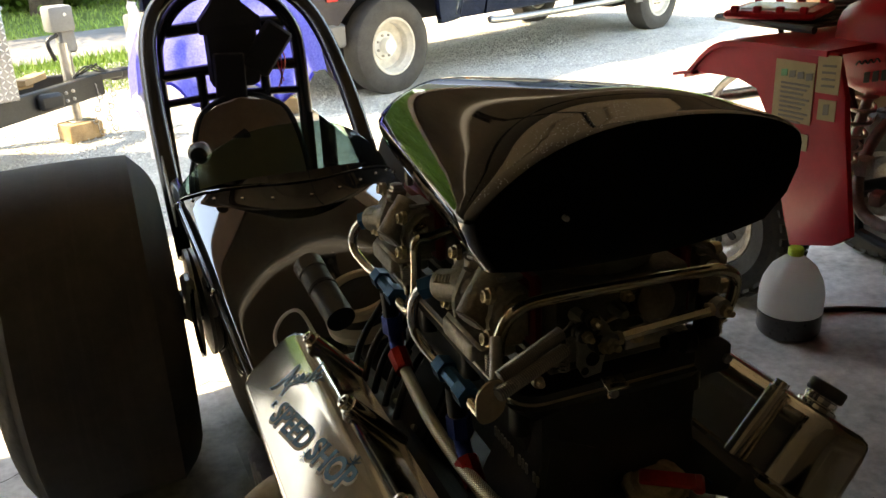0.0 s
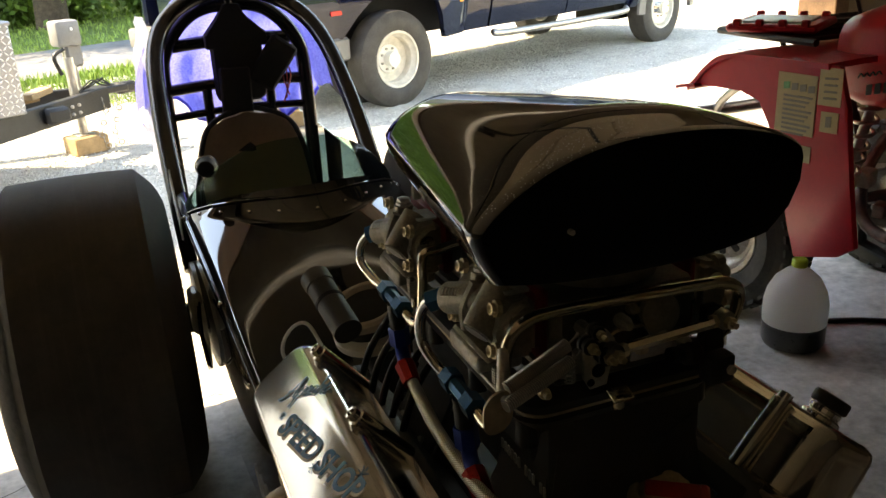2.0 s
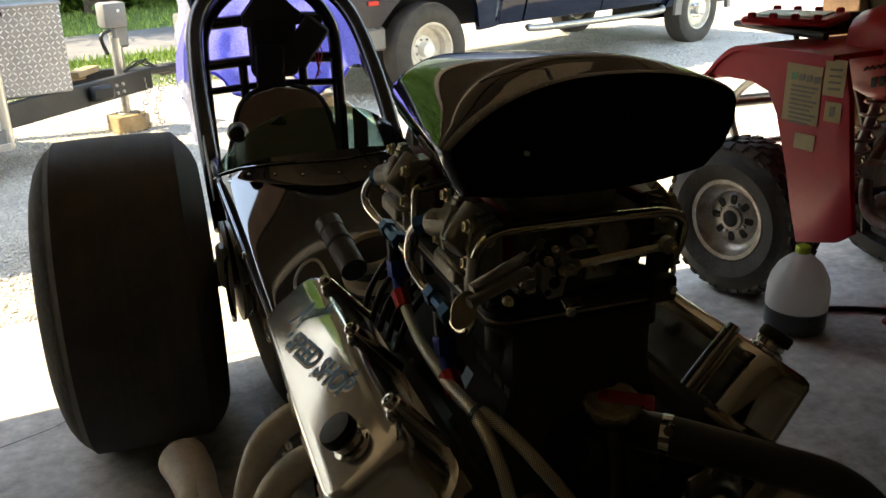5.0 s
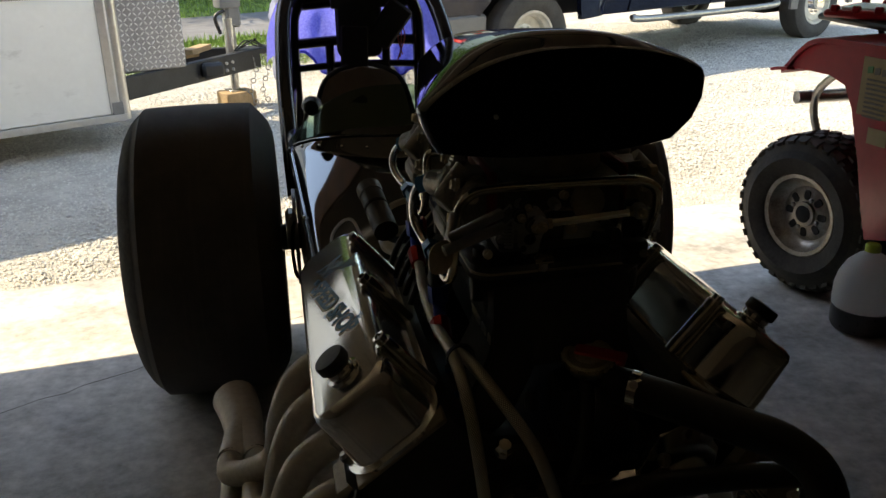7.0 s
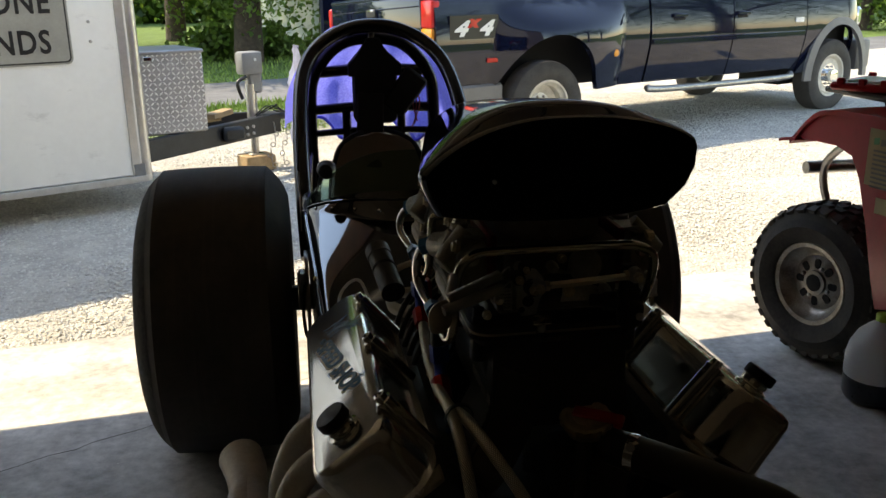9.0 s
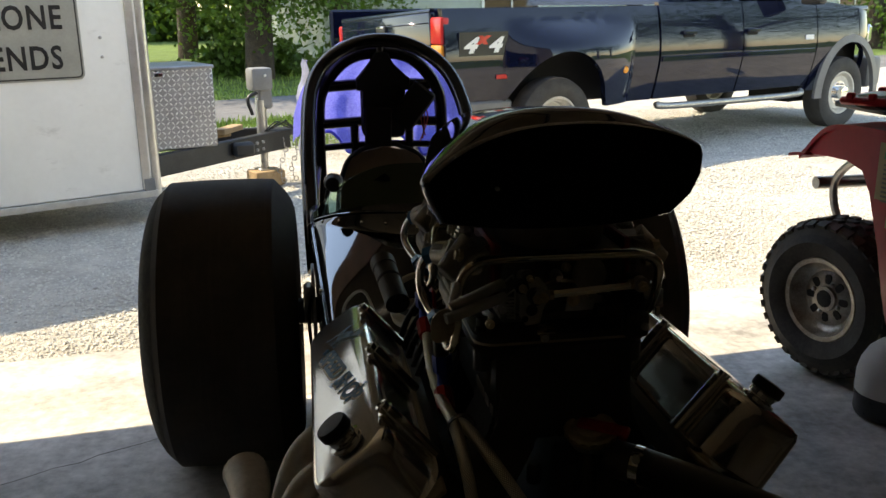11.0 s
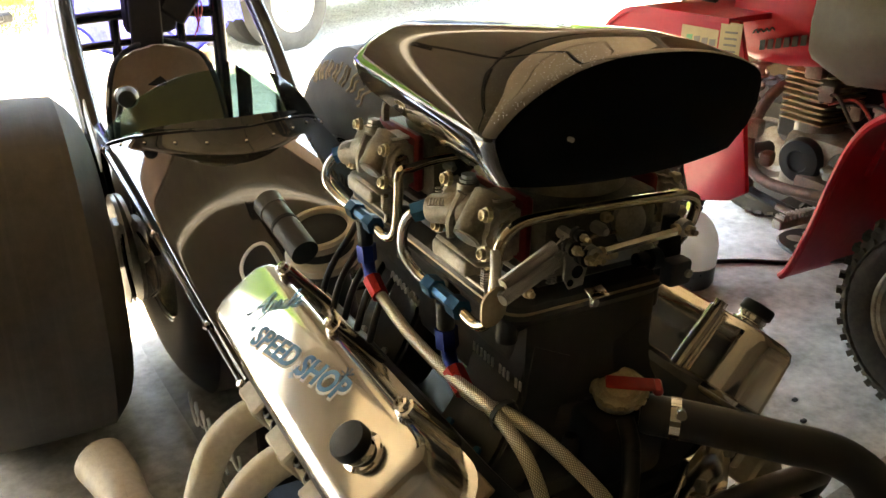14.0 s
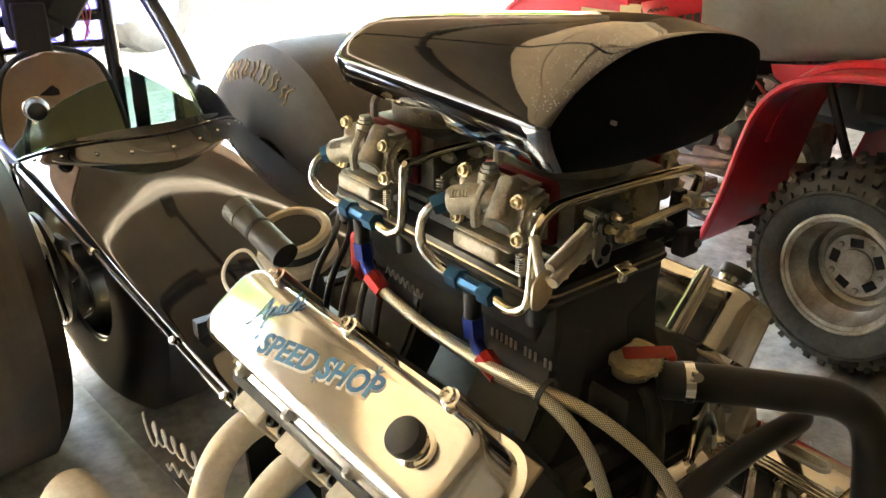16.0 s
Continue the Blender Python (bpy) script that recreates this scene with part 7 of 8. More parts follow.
lid = part("plenum_lid", bm, WRINKLE, ram, "black plenum lid")
for s in (-1, 1):
    for y in (-0.195, -0.075, 0.055, 0.195):
        part("bolt", lathe(bmesh.new(), [(0.009, 0.876), (0.009, 0.892), (0.0075, 0.893), (0.0075, 0.904), (0.004, 0.905)], (-0.005 + s * 0.099, y, 0), (0, 0, 1), 12), MATTE, lid)
        part("boss", lathe(bmesh.new(), [(0.012, 0.835), (0.012, 0.872)], (-0.005 + s * 0.099, y, 0), (0, 0, 1), 12), WRINKLE, lid)
# raised maker's marks as plain strokes
for y0, y1, z in ((0.105, 0.02, 0.785),):
    pts = [V((-0.1575, 0, 0))] and [V((-0.1008 - 0.0 * k, y0 + (y1 - y0) * k / 15, z + (0.008 if k % 2 else -0.003) - 0.0006 * k)) for k in range(16)]
    part("cast_mark", tube(bmesh.new(), pts, 0.0016, 6), STEEL, ram, "bright cast script line")
for k in range(13):
    if k in (6, 10):
        continue
    part("cast_mark", box(bmesh.new(), (-0.0940, -0.112 - 0.0083 * k, 0.782), (0.002, 0.0045, 0.0125), 0.0006), STEEL, ram, "bright cast bar")

# two carburettors set crosswise
for y, nm in ((-0.146, "front"), (0.098, "rear")):
    cb_ = part("carburettor", box(bmesh.new(), (-0.005, y, 0.955), (0.150, 0.150, 0.075), 0.010, None, 2), CARB_SHADED, car, "dull plated four-barrel carburettor")
    part("base_plate", box(bmesh.new(), (-0.005, y, 0.909), (0.16, 0.145, 0.014), 0.004), CARB_SHADED, cb_)
    part("air_horn", lathe(bmesh.new(), [(0.062, 0.985), (0.068, 0.995), (0.068, 1.035), (0.055, 1.036)], (-0.005, y, 0), (0, 0, 1), 32), ZINC, cb_)
    for s in (-1, 1):
        x0 = -0.005 + s * 0.078
        part("metering_block", box(bmesh.new(), (x0 + s * 0.005, y, 0.963), (0.013, 0.114, 0.074), 0.004), RED_DULL, cb_, "red metering block")
        prof = [(0.012, 0.994), (0.028, 0.994), (0.042, 0.986), (0.052, 0.970), (0.053, 0.952), (0.047, 0.936), (0.012, 0.932)]
        u_ = V((s, 0, 0))
        bm = bmesh.new()
        ring_skin(bm, [[V((x0 + s * d, y - 0.058, z)) for d, z in prof], [V((x0 + s * d, y + 0.058, z)) for d, z in prof]])
        bmesh.ops.bevel(bm, geom=list(bm.edges), offset=0.007, segments=3, affect="EDGES")
        fb = part("float_bowl", bm, ZINC, cb_, "sandy grey cast float bowl")
        bm = tube(bmesh.new(), [(x0 + s * 0.026, y - 0.016, 0.990), (x0 + s * 0.050, y - 0.024, 0.967), (x0 + s * 0.062, y - 0.028, 0.956)], (0.0205, 0.0165), 20, smooth=False)
        part("bowl_boss", bm, ZINC, fb)
        part("boss_end", lathe(bmesh.new(), [(0.013, 0.0), (0.013, 0.0012), (0.006, 0.0006)], (x0 + s * 0.0622, y - 0.0281, 0.9558), (s * 0.72, -0.24, -0.65), 18), STEEL, fb)
        part("bowl_rib", tube(bmesh.new(), [(x0 + s * 0.045, y + 0.012, 0.990), (x0 + s * 0.056, y + 0.016, 0.962), (x0 + s * 0.054, y + 0.018, 0.940)], 0.006, 8), ZINC, fb)
        if s < 0:
            nut = V((-0.143, -0.091, 0.960)) if y < 0 else V((-0.136, 0.168, 0.949))
        else:
            nut = V((x0 + 0.058, y + 0.060, 0.960))
        root = V((x0 + s * 0.032, y + 0.004, 0.972))
        im_x = (nut - root).normalized()
        part("inlet_boss", tube(bmesh.new(), [root, nut - im_x * 0.003, nut], (0.0185, 0.0150), 18, smooth=False), ZINC, fb)
        im_z = (V((s * 0.75, -0.2, 0.7)) - im_x * im_x.dot(V((s * 0.75, -0.2, 0.7)))).normalized()
        im = basis(nut - im_x * 0.018 + im_z * 0.0148, im_x, im_z.cross(im_x), im_z)
        part("cast_plate", box(bmesh.new(), (0, 0, 0), (0.026, 0.013, 0.004), 0.0012, im), ZINC, fb, "small raised maker's plate")
        for k in range(5):
            part("cast_mark", box(bmesh.new(), (-0.0085 + 0.0043 * k, 0, 0.0024), (0.0018, 0.0075, 0.0016), 0.0003, im), STEEL, fb)
        part("plug_post", lathe(bmesh.new(), [(0.0165, -0.016), (0.0130, -0.006), (0.0120, 0.003), (0.0120, 0.005), (0.009, 0.006)], (x0 + s * 0.032, y + 0.022, 0.992), (0, 0, 1), 16), ZINC, fb)
        part("web", box(bmesh.new(), (0, 0, 0), (0.012, 0.050, 0.020), 0.005, basis((x0 + s * 0.046, y + 0.016, 0.955), (s * 0.9, 0, 0.3), (0, 1, 0), (-0.3 * s, 0, 0.9)), 2), ZINC, fb)
        part("plug", lathe(bmesh.new(), [(0.010, 0), (0.010, 0.004), (0.008, 0.005), (0.008, 0.009), (0.005, 0.010)], (x0 + s * 0.032, y + 0.022, 0.997), (0, 0, 1), 8), STEEL, fb, "plain hex plug")
        part("top_plate", prism(bmesh.new(), rounded(0.028, 0.036, 0.006), (x0 + s * 0.022, y - 0.022, 0.9965), (1, 0, 0), (0, 1, 0), -0.003), STEEL, fb)
        pm = part("pump_flange", box(bmesh.new(), (x0 + s * 0.034, y + 0.006, 0.9275), (0.046, 0.092, 0.007), 0.003), ZINC, fb)
        part("pump_cover", box(bmesh.new(), (x0 + s * 0.036, y + 0.014, 0.9165), (0.050, 0.078, 0.022), 0.006, None, 3), ENGINE_GREY, pm)
        part("pump_arm", box(bmesh.new(), (x0 + s * 0.052, y - 0.022, 0.908), (0.012, 0.075, 0.004), 0.001), STEEL, pm)
        part("pump_bolt", tube(bmesh.new(), [(x0 + s * 0.052, y - 0.054, 0.893), (x0 + s * 0.052, y - 0.054, 0.930)], 0.0032, 8, smooth=False), BRASS_TUBE, pm)
        part("pump_spring", tube(bmesh.new(), [(x0 + s * 0.052 + 0.0058 * math.cos(k * 0.9), y - 0.054 + 0.0058 * math.sin(k * 0.9), 0.908 + 0.0004 * k) for k in range(54)], 0.0011, 5, smooth=False), STEEL, pm)
        for dy, dz, dd in ((-0.042, 0.984, 0.047), (0.052, 0.940, 0.052), (-0.050, 0.945, 0.053), (0.054, 0.992, 0.040)):
            part("bowl_screw", lathe(bmesh.new(), [(0.0085, -0.003), (0.0085, 0.002), (0.0062, 0.0025), (0.0062, 0.0070), (0.0045, 0.0075), (0.002, 0.005)], (x0 + s * dd, y + dy, dz), (s, 0, 0.15), 8), CAP_STEEL, fb, "yellow-plated screw")
        part("vent_pipe", tube(bmesh.new(), [(x0 + s * 0.012, y + 0.030, 1.0), (x0 + s * 0.010, y + 0.030, 1.022), (x0 - s * 0.012, y + 0.030, 1.030)], 0.0055, 8), ZINC, fb)
        part("dowel", lathe(bmesh.new(), [(0.010, -0.002), (0.010, 0.006), (0.007, 0.008)], (x0 + s * 0.030, y + 0.058, 0.975), (0, 1, 0), 12), ZINC, fb)
        part("sight_plug", lathe(bmesh.new(), [(0.0095, -0.002), (0.0095, 0.002), (0.0045, 0.0025)], (x0 + s * 0.032, y - 0.058, 0.972), (0, -1, 0), 12), BRASS_TUBE, fb, "brass sight plug")
    for sy in (-1, 1):
        for x, z in ((-0.058, 0.915), (0.045, 0.915)):
            part("mount_nut", lathe(bmesh.new(), [(0.010, 0), (0.010, 0.003), (0.008, 0.004), (0.008, 0.011), (0.0045, 0.012), (0.0045, 0.02)], (x, y + sy * 0.067, z), (0, 0, 1), 6), STEEL, cb_)
        part("throttle_body", box(bmesh.new(), (-0.005, y + sy * 0.052, 0.926), (0.128, 0.036, 0.022), 0.004), CARB_SHADED, cb_)
        part("shaft_lever", prism(bmesh.new(), [(-0.018, -0.012), (0.012, -0.016), (0.02, 0.004), (0.004, 0.02), (-0.02, 0.012)], (-0.05, y + sy * 0.080, 0.93), (1, 0, 0), (0, 0, 1), -0.003), STEEL, cb_)
        part("vacuum_cap", lathe(bmesh.new(), [(0.019, 0), (0.021, 0.004), (0.021, 0.010), (0.012, 0.016)], (0.022, y + sy * 0.077, 0.963), (0, sy, 0.2), 16), ZINC, cb_)
        part("rod", tube(bmesh.new(), [(-0.052, y + sy * 0.084, 0.938), (-0.03, y + sy * 0.088, 0.958), (0.012, y + sy * 0.086, 0.956)], 0.0024, 6), BRASS_TUBE, cb_)
    for k, (x, yy, z) in enumerate(((-0.05, -0.083, 0.93), (0.02, -0.083, 0.945), (0.05, -0.08, 0.93), (-0.02, -0.085, 0.965), (-0.06, -0.08, 0.965))):
        part("screw", lathe(bmesh.new(), [(0.007, 0), (0.007, 0.012), (0.004, 0.02)], (x, y + yy + 0.006, z), (0, -1, 0), 8), STEEL, cb_)
    part("idle_spring", tube(bmesh.new(), [(-0.075 + 0.005 * math.cos(k * 0.9), y - 0.084 + 0.005 * math.sin(k * 0.9), 0.912 + 0.0006 * k) for k in range(50)], 0.0011, 5, smooth=False), STEEL, cb_)
    part("vent_tube", tube(bmesh.new(), [(-0.05, y, 1.0), (-0.05, y, 1.03)], 0.008, 10, smooth=False), STEEL, cb_)

# fuel lines, tees and braided hoses
for tee, y, nm in ((V((-0.149, -0.137, 0.873)), -0.125, "front"), (V((-0.142, 0.100, 0.882)), 0.105, "rear")):
    up = [(0, 0.035, 0.0), (-0.006, 0.055, 0.006), (-0.015, 0.073, 0.028), (-0.015, 0.072, 0.060), (-0.008, 0.060, 0.080), (0.004, 0.048, 0.088)] if y < 0 else \
         [(0, 0.035, 0.0), (-0.006, 0.062, 0.004), (-0.016, 0.088, 0.022), (-0.014, 0.090, 0.044), (-0.004, 0.080, 0.062), (0.004, 0.070, 0.068)]
    fl = part("fuel_log", tube(bmesh.new(), [tee + V(p) for p in up], 0.0062, 10), CHROME, car, "polished hard fuel line")
    xr = 0.093 if y < 0 else 0.076
    zt = 0.985 if y < 0 else 0.975
    part("line", tube(bmesh.new(), [tee + V((0, -0.03, 0)), tee + V((0.002, -0.062, -0.006)), tee + V((0.006, -0.082, 0.008)), tee + V((0.010, -0.084, 0.05)), tee + V((0.013, -0.084, 0.085)),
                                    V((tee.x + 0.030, tee.y - 0.085, zt - 0.004)), V((tee.x + 0.07, tee.y - 0.087, zt + 0.002)), V((xr - 0.05, tee.y - 0.105, zt + 0.006)), V((xr - 0.01, tee.y - 0.108, zt + 0.004)), V((xr + 0.012, tee.y - 0.104, zt - 0.012)),
                                    V((xr + 0.016, tee.y - 0.09, zt - 0.05)), V((xr + 0.02, tee.y - 0.06, zt - 0.085))], 0.0062, 10), BRASS_TUBE, fl)
    t_ = part("tee_fitting", tube(bmesh.new(), [tee + V((0, -0.022, 0)), tee + V((0, 0.022, 0))], 0.0085, 8, smooth=False), BLUE_AN, fl, "blue anodised tee fitting")
    for dy in (-0.028, 0.028):
        part("nut", tube(bmesh.new(), [tee + V((0, dy - 0.010, 0)), tee + V((0, dy + 0.010, 0))], 0.0125, 6, smooth=False), BLUE_AN, t_)
    part("nut", tube(bmesh.new(), [tee + V(up[-2]), tee + V(up[-1]) + V((0.010, -0.006, 0.004))], 0.0125, 6, smooth=False), BLUE_AN, t_)
    part("stem", tube(bmesh.new(), [tee + V((0, 0, -0.006)), tee + V((0.002, 0, -0.045))], 0.0105, 10, smooth=False), MATTE, t_)
    part("nut", tube(bmesh.new(), [tee + V((0.002, 0, -0.040)), tee + V((0.003, -0.002, -0.064))], 0.0135, 6, smooth=False), ROYAL_AN, t_)
    part("elbow", tube(bmesh.new(), [tee + V((0.003, -0.002, -0.06)), tee + V((0.003, -0.008, -0.076)), tee + V((0.001, -0.022, -0.086))], 0.009, 10), ROYAL_AN, t_)
    part("hose_end", tube(bmesh.new(), [tee + V((0.001, -0.020, -0.084)), tee + V((0.0, -0.048, -0.096))], (0.0135, 0.012), 8, smooth=False), RED_AN, t_, "red anodised hose end")

for pts in ([(-0.141, 0.056, 0.787), (-0.150, -0.05, 0.782), (-0.154, -0.16, 0.785), (-0.150, -0.245, 0.788), (-0.146, -0.31, 0.762), (-0.14, -0.345, 0.70), (-0.13, -0.36, 0.60), (-0.11, -0.35, 0.48)],
            [(-0.149, -0.184, 0.778), (-0.146, -0.215, 0.779), (-0.132, -0.262, 0.783), (-0.110, -0.325, 0.765), (-0.075, -0.37, 0.71), (-0.05, -0.39, 0.62), (-0.04, -0.38, 0.50)]):
    part("fuel_hose", tube(bmesh.new(), pts, 0.0076, 18, n=10), BRAID, car, "braided stainless fuel hose")
part("cable_tie", lathe(bmesh.new(), [(0.0165, -0.003), (0.018, -0.003), (0.018, 0.003), (0.0165, 0.003)], (-0.1415, -0.254, 0.786), (0.1, -1, -0.1), 20, closed=True), MATTE, car, "black cable tie")

# throttle linkage on the front carburettor
lk = part("throttle_linkage", tube(bmesh.new(), [(-0.030, -0.253, 0.949), (0.064, -0.256, 0.955)], 0.0050, 6, smooth=False), BRASS_TUBE, car, "gold-plated hexagonal throttle rod")
for x, z, d in ((-0.036, 0.9486, -1), (0.070, 0.9555, 1)):
    re_ = part("rod_end", lathe(bmesh.new(), [(0.003, -0.007), (0.0095, -0.005), (0.0095, 0.005), (0.003, 0.007)], (x + d * 0.008, -0.254, z), (0, -1, 0), 18), STEEL, lk)
    part("jam_nut", tube(bmesh.new(), [(x - d * 0.006, -0.254, z), (x - d * 0.001, -0.254, z)], 0.0068, 6, smooth=False), CAP_STEEL, re_)
    part("bolt", lathe(bmesh.new(), [(0.0035, -0.03), (0.0035, 0.006), (0.0062, 0.007), (0.0062, 0.013), (0.0035, 0.0135), (0.0035, 0.019)], (x + d * 0.008, -0.254, z), (0, -1, 0), 6), CAP_STEEL, re_)
lever_poly = [(-0.022, 0.016), (-0.012, 0.024), (0.006, 0.022), (0.016, 0.010), (0.017, -0.006), (0.010, -0.020), (0.008, -0.036), (-0.010, -0.038), (-0.018, -0.024), (-0.016, -0.008)]
lever = part("throttle_lever", prism(bmesh.new(), lever_poly, (-0.049, -0.240, 0.944), (1, 0, 0), (0, 0, 1), -0.0035, 0.0008), STEEL, lk, "plain steel throttle lever with holes")
for dx, dz, r in ((-0.004, -0.017, 0.0062), (0.007, -0.004, 0.0042), (-0.012, -0.028, 0.0030), (-0.012, 0.012, 0.0035)):
    part("hole", lathe(bmesh.new(), [(r + 0.0010, 0.0), (r + 0.0008, 0.0008), (r, 0.0008), (r * 0.9, 0.0004), (r * 0.3, 0.0004)], (-0.049 + dx, -0.2436, 0.944 + dz), (0, -1, 0), 16), DARK, lever)
for k, (x, z, r) in enumerate(((-0.050, 0.946, 0.0100), (-0.068, 0.960, 0.0085), (-0.060, 0.972, 0.0070))):
    bs = part("bushing", lathe(bmesh.new(), [(r, 0.0), (r, 0.004), (r * 0.78, 0.0045), (r * 0.78, 0.008), (r * 0.95, 0.0085), (r * 0.95, 0.012), (r * 0.6, 0.0125)], (x, -0.244, z), (0, -1, 0), 18), MATTE, lk, "dark stepped bushing")
    part("nut", lathe(bmesh.new(), [(r * 0.62, 0.012), (r * 0.62, 0.018), (r * 0.35, 0.0185), (r * 0.35, 0.024), (r * 0.15, 0.0245)], (x, -0.244, z), (0, -1, 0), 6), CAP_STEEL, bs)
clip = part("stop_clip", prism(bmesh.new(), [(-0.011, 0.0), (0.011, 0.0), (0.011, 0.003), (-0.011, 0.003)], (-0.042, -0.256, 0.911), (1, 0, 0), (0, -0.35, 0.94), 0.016, 0.0006), BRASS_TUBE, lk, "yellow-plated stop clip")
part("tab", box(bmesh.new(), (-0.040, -0.258, 0.901), (0.012, 0.003, 0.022), 0.001), BRASS_TUBE, clip)
part("screw", lathe(bmesh.new(), [(0.0045, 0), (0.0045, 0.003), (0.002, 0.004)], (-0.040, -0.2595, 0.896), (0, -1, 0), 8), STEEL, clip)
arm = part("arm_plate", prism(bmesh.new(), [(a, b) for a, b in rounded(0.028, 0.040, 0.0135, 8)], (-0.164, -0.262, 0.921), (1, 0, 0.3), (0, 0, 1), -0.003, 0.0006), TAN_PLATE, lk, "tan plated rounded arm")
part("pin", lathe(bmesh.new(), [(0.004, 0.0), (0.004, 0.006), (0.002, 0.007)], (-0.158, -0.262, 0.934), (0, -1, 0), 10), STEEL, arm)
for k in range(2):
    a, b = V((-0.155 - 0.007 * k, -0.261 - 0.011 * k, 0.943 - 0.010 * k)), V((-0.090 + 0.002 * k, -0.251 - 0.003 * k, 0.966 - 0.016 * k))
    d = (b - a).normalized()
    sp_ = part("return_spring", tube(bmesh.new(), [a, b], 0.0060, 14, smooth=False), SPRING_GREY, lk, "pale close-wound return spring")
    fx, fy, _ = frame_of(d)
    n_t = 34
    part("coil", tube(bmesh.new(), [a + d * ((b - a).length * q / (n_t * 8)) + (fx * math.cos(q * math.pi / 4) + fy * math.sin(q * math.pi / 4)) * 0.0060 for q in range(n_t * 8 + 1)], 0.0009, 5, smooth=False), STEEL, sp_)
    part("hook", tube(bmesh.new(), [b, b + d * 0.006 + V((0, -0.003, 0.004)), b + d * 0.012 + V((0, 0, 0.004)), b + d * 0.014 + V((0, 0.003, -0.002))], 0.0012, 6), STEEL, sp_)
part("pump_lever", tube(bmesh.new(), [(-0.140, -0.222, 0.959), (-0.158, -0.256, 0.919)], 0.0055, 10, smooth=False), STEEL, lk)
for k, (x, z, r) in enumerate(((0.004, 0.930, 0.008), (0.024, 0.936, 0.007), (-0.006, 0.972, 0.006), (-0.085, 0.925, 0.007), (-0.10, 0.905, 0.006))):
    part("pivot", lathe(bmesh.new(), [(r, 0), (r, 0.006), (r * 0.6, 0.0065), (r * 0.6, 0.012), (r * 0.3, 0.0125)], (x, -0.222, z), (0, -1, 0.1 * (k % 3)), 8), STEEL if k % 2 else CAP_STEEL, lk)
part("idle_bracket", prism(bmesh.new(), [(-0.018, -0.014), (0.026, -0.014), (0.030, 0.002), (0.012, 0.010), (-0.014, 0.008)], (0.012, -0.226, 0.930), (1, 0, 0), (0, 0, 1), -0.003, 0.0006), STEEL, lk)
bk = part("bracket", prism(bmesh.new(), [(-0.010, -0.036), (0.014, -0.036), (0.018, -0.010), (0.010, 0.034), (-0.006, 0.034)], (0.074, -0.242, 0.930), (1, 0, 0), (0, 0, 1), -0.012, 0.002), MATTE, lk, "black linkage bracket")
part("block", box(bmesh.new(), (0.074, -0.254, 0.905), (0.030, 0.020, 0.030), 0.004, None, 2), MATTE, bk)
part("bolt", lathe(bmesh.new(), [(0.005, 0), (0.005, 0.004), (0.002, 0.005)], (0.082, -0.264, 0.905), (0, -1, 0), 6), STEEL, bk)
part("sensor", lathe(bmesh.new(), [(0.008, 0.0), (0.012, 0.004), (0.012, 0.016), (0.008, 0.020), (0.008, 0.034)], (0.062, -0.240, 0.918), (-1, 0, 0.1), 14), MATTE, bk)
for x in (0.036, 0.052):
    part("stud", tube(bmesh.new(), [(x, -0.20, 0.94), (x, -0.20, 0.982)], (0.0062, 0.0050), 10, smooth=False), STEEL, lk)
part("stud_plate", box(bmesh.new(), (0.040, -0.205, 0.948), (0.050, 0.030, 0.006), 0.002), STEEL, lk)
part("cross_shaft", tube(bmesh.new(), [(0.032, -0.21, 0.959), (0.072, -0.21, 0.964)], 0.008, 8, smooth=False), MATTE, lk)

# water neck, cap and hose
neck = part("water_neck", box(bmesh.new(), (0.034, -0.232, 0.685), (0.10, 0.07, 0.09), 0.015, None, 2), MATTE, car, "black water neck")
PO, PA = V((0.031, -0.232, 0.749)), V((-0.10, -0.22, 0.97)).normalized()
part("filler", lathe(bmesh.new(), [(0.024, -0.045), (0.024, 0.0), (0.029, 0.002), (0.029, 0.006)], PO, PA, 24), STEEL, neck)
pc = part("pressure_cap", lathe(bmesh.new(), [(0.0305, 0.002), (0.033, 0.003), (0.033, 0.010), (0.030, 0.0125), (0.026, 0.0125), (0.024, 0.010), (0.018, 0.010), (0.015, 0.013), (0.008, 0.014)], PO, PA, 32), CAP_STEEL, neck, "dull plated steel pressure cap")
for k in range(16):
    a = k * 0.3927
    xx, yy, zz_ = frame_of(PA)
    part("crimp", box(bmesh.new(), (0, 0, 0), (0.003, 0.006, 0.007), 0.0008, basis(PO + PA * 0.006 + (xx * math.cos(a) + yy * math.sin(a)) * 0.0332, xx * math.cos(a) + yy * math.sin(a), PA.cross(xx * math.cos(a) + yy * math.sin(a)), PA)), CAP_STEEL, pc)
lv = V((0.80, -0.52, 0.0))
lv = (lv - PA * lv.dot(PA)).normalized()
part("lever", box(bmesh.new(), (0.012, 0, 0.0155), (0.058, 0.020, 0.005), 0.002, basis(PO, lv, PA.cross(lv), PA)), RED_PAINT, pc, "red release lever")
part("lever_tip", box(bmesh.new(), (0.043, 0, 0.0125), (0.012, 0.024, 0.009), 0.003, basis(PO, lv, PA.cross(lv), PA)), RED_PAINT, pc)
hs = part("radiator_hose", tube(bmesh.new(), [(0.050, -0.250, 0.725), (0.10, -0.295, 0.722), (0.165, -0.356, 0.714), (0.222, -0.404, 0.700), (0.254, -0.434, 0.652), (0.262, -0.452, 0.52)], 0.024, 16), HOSE_RUBBER, car, "black radiator hose")
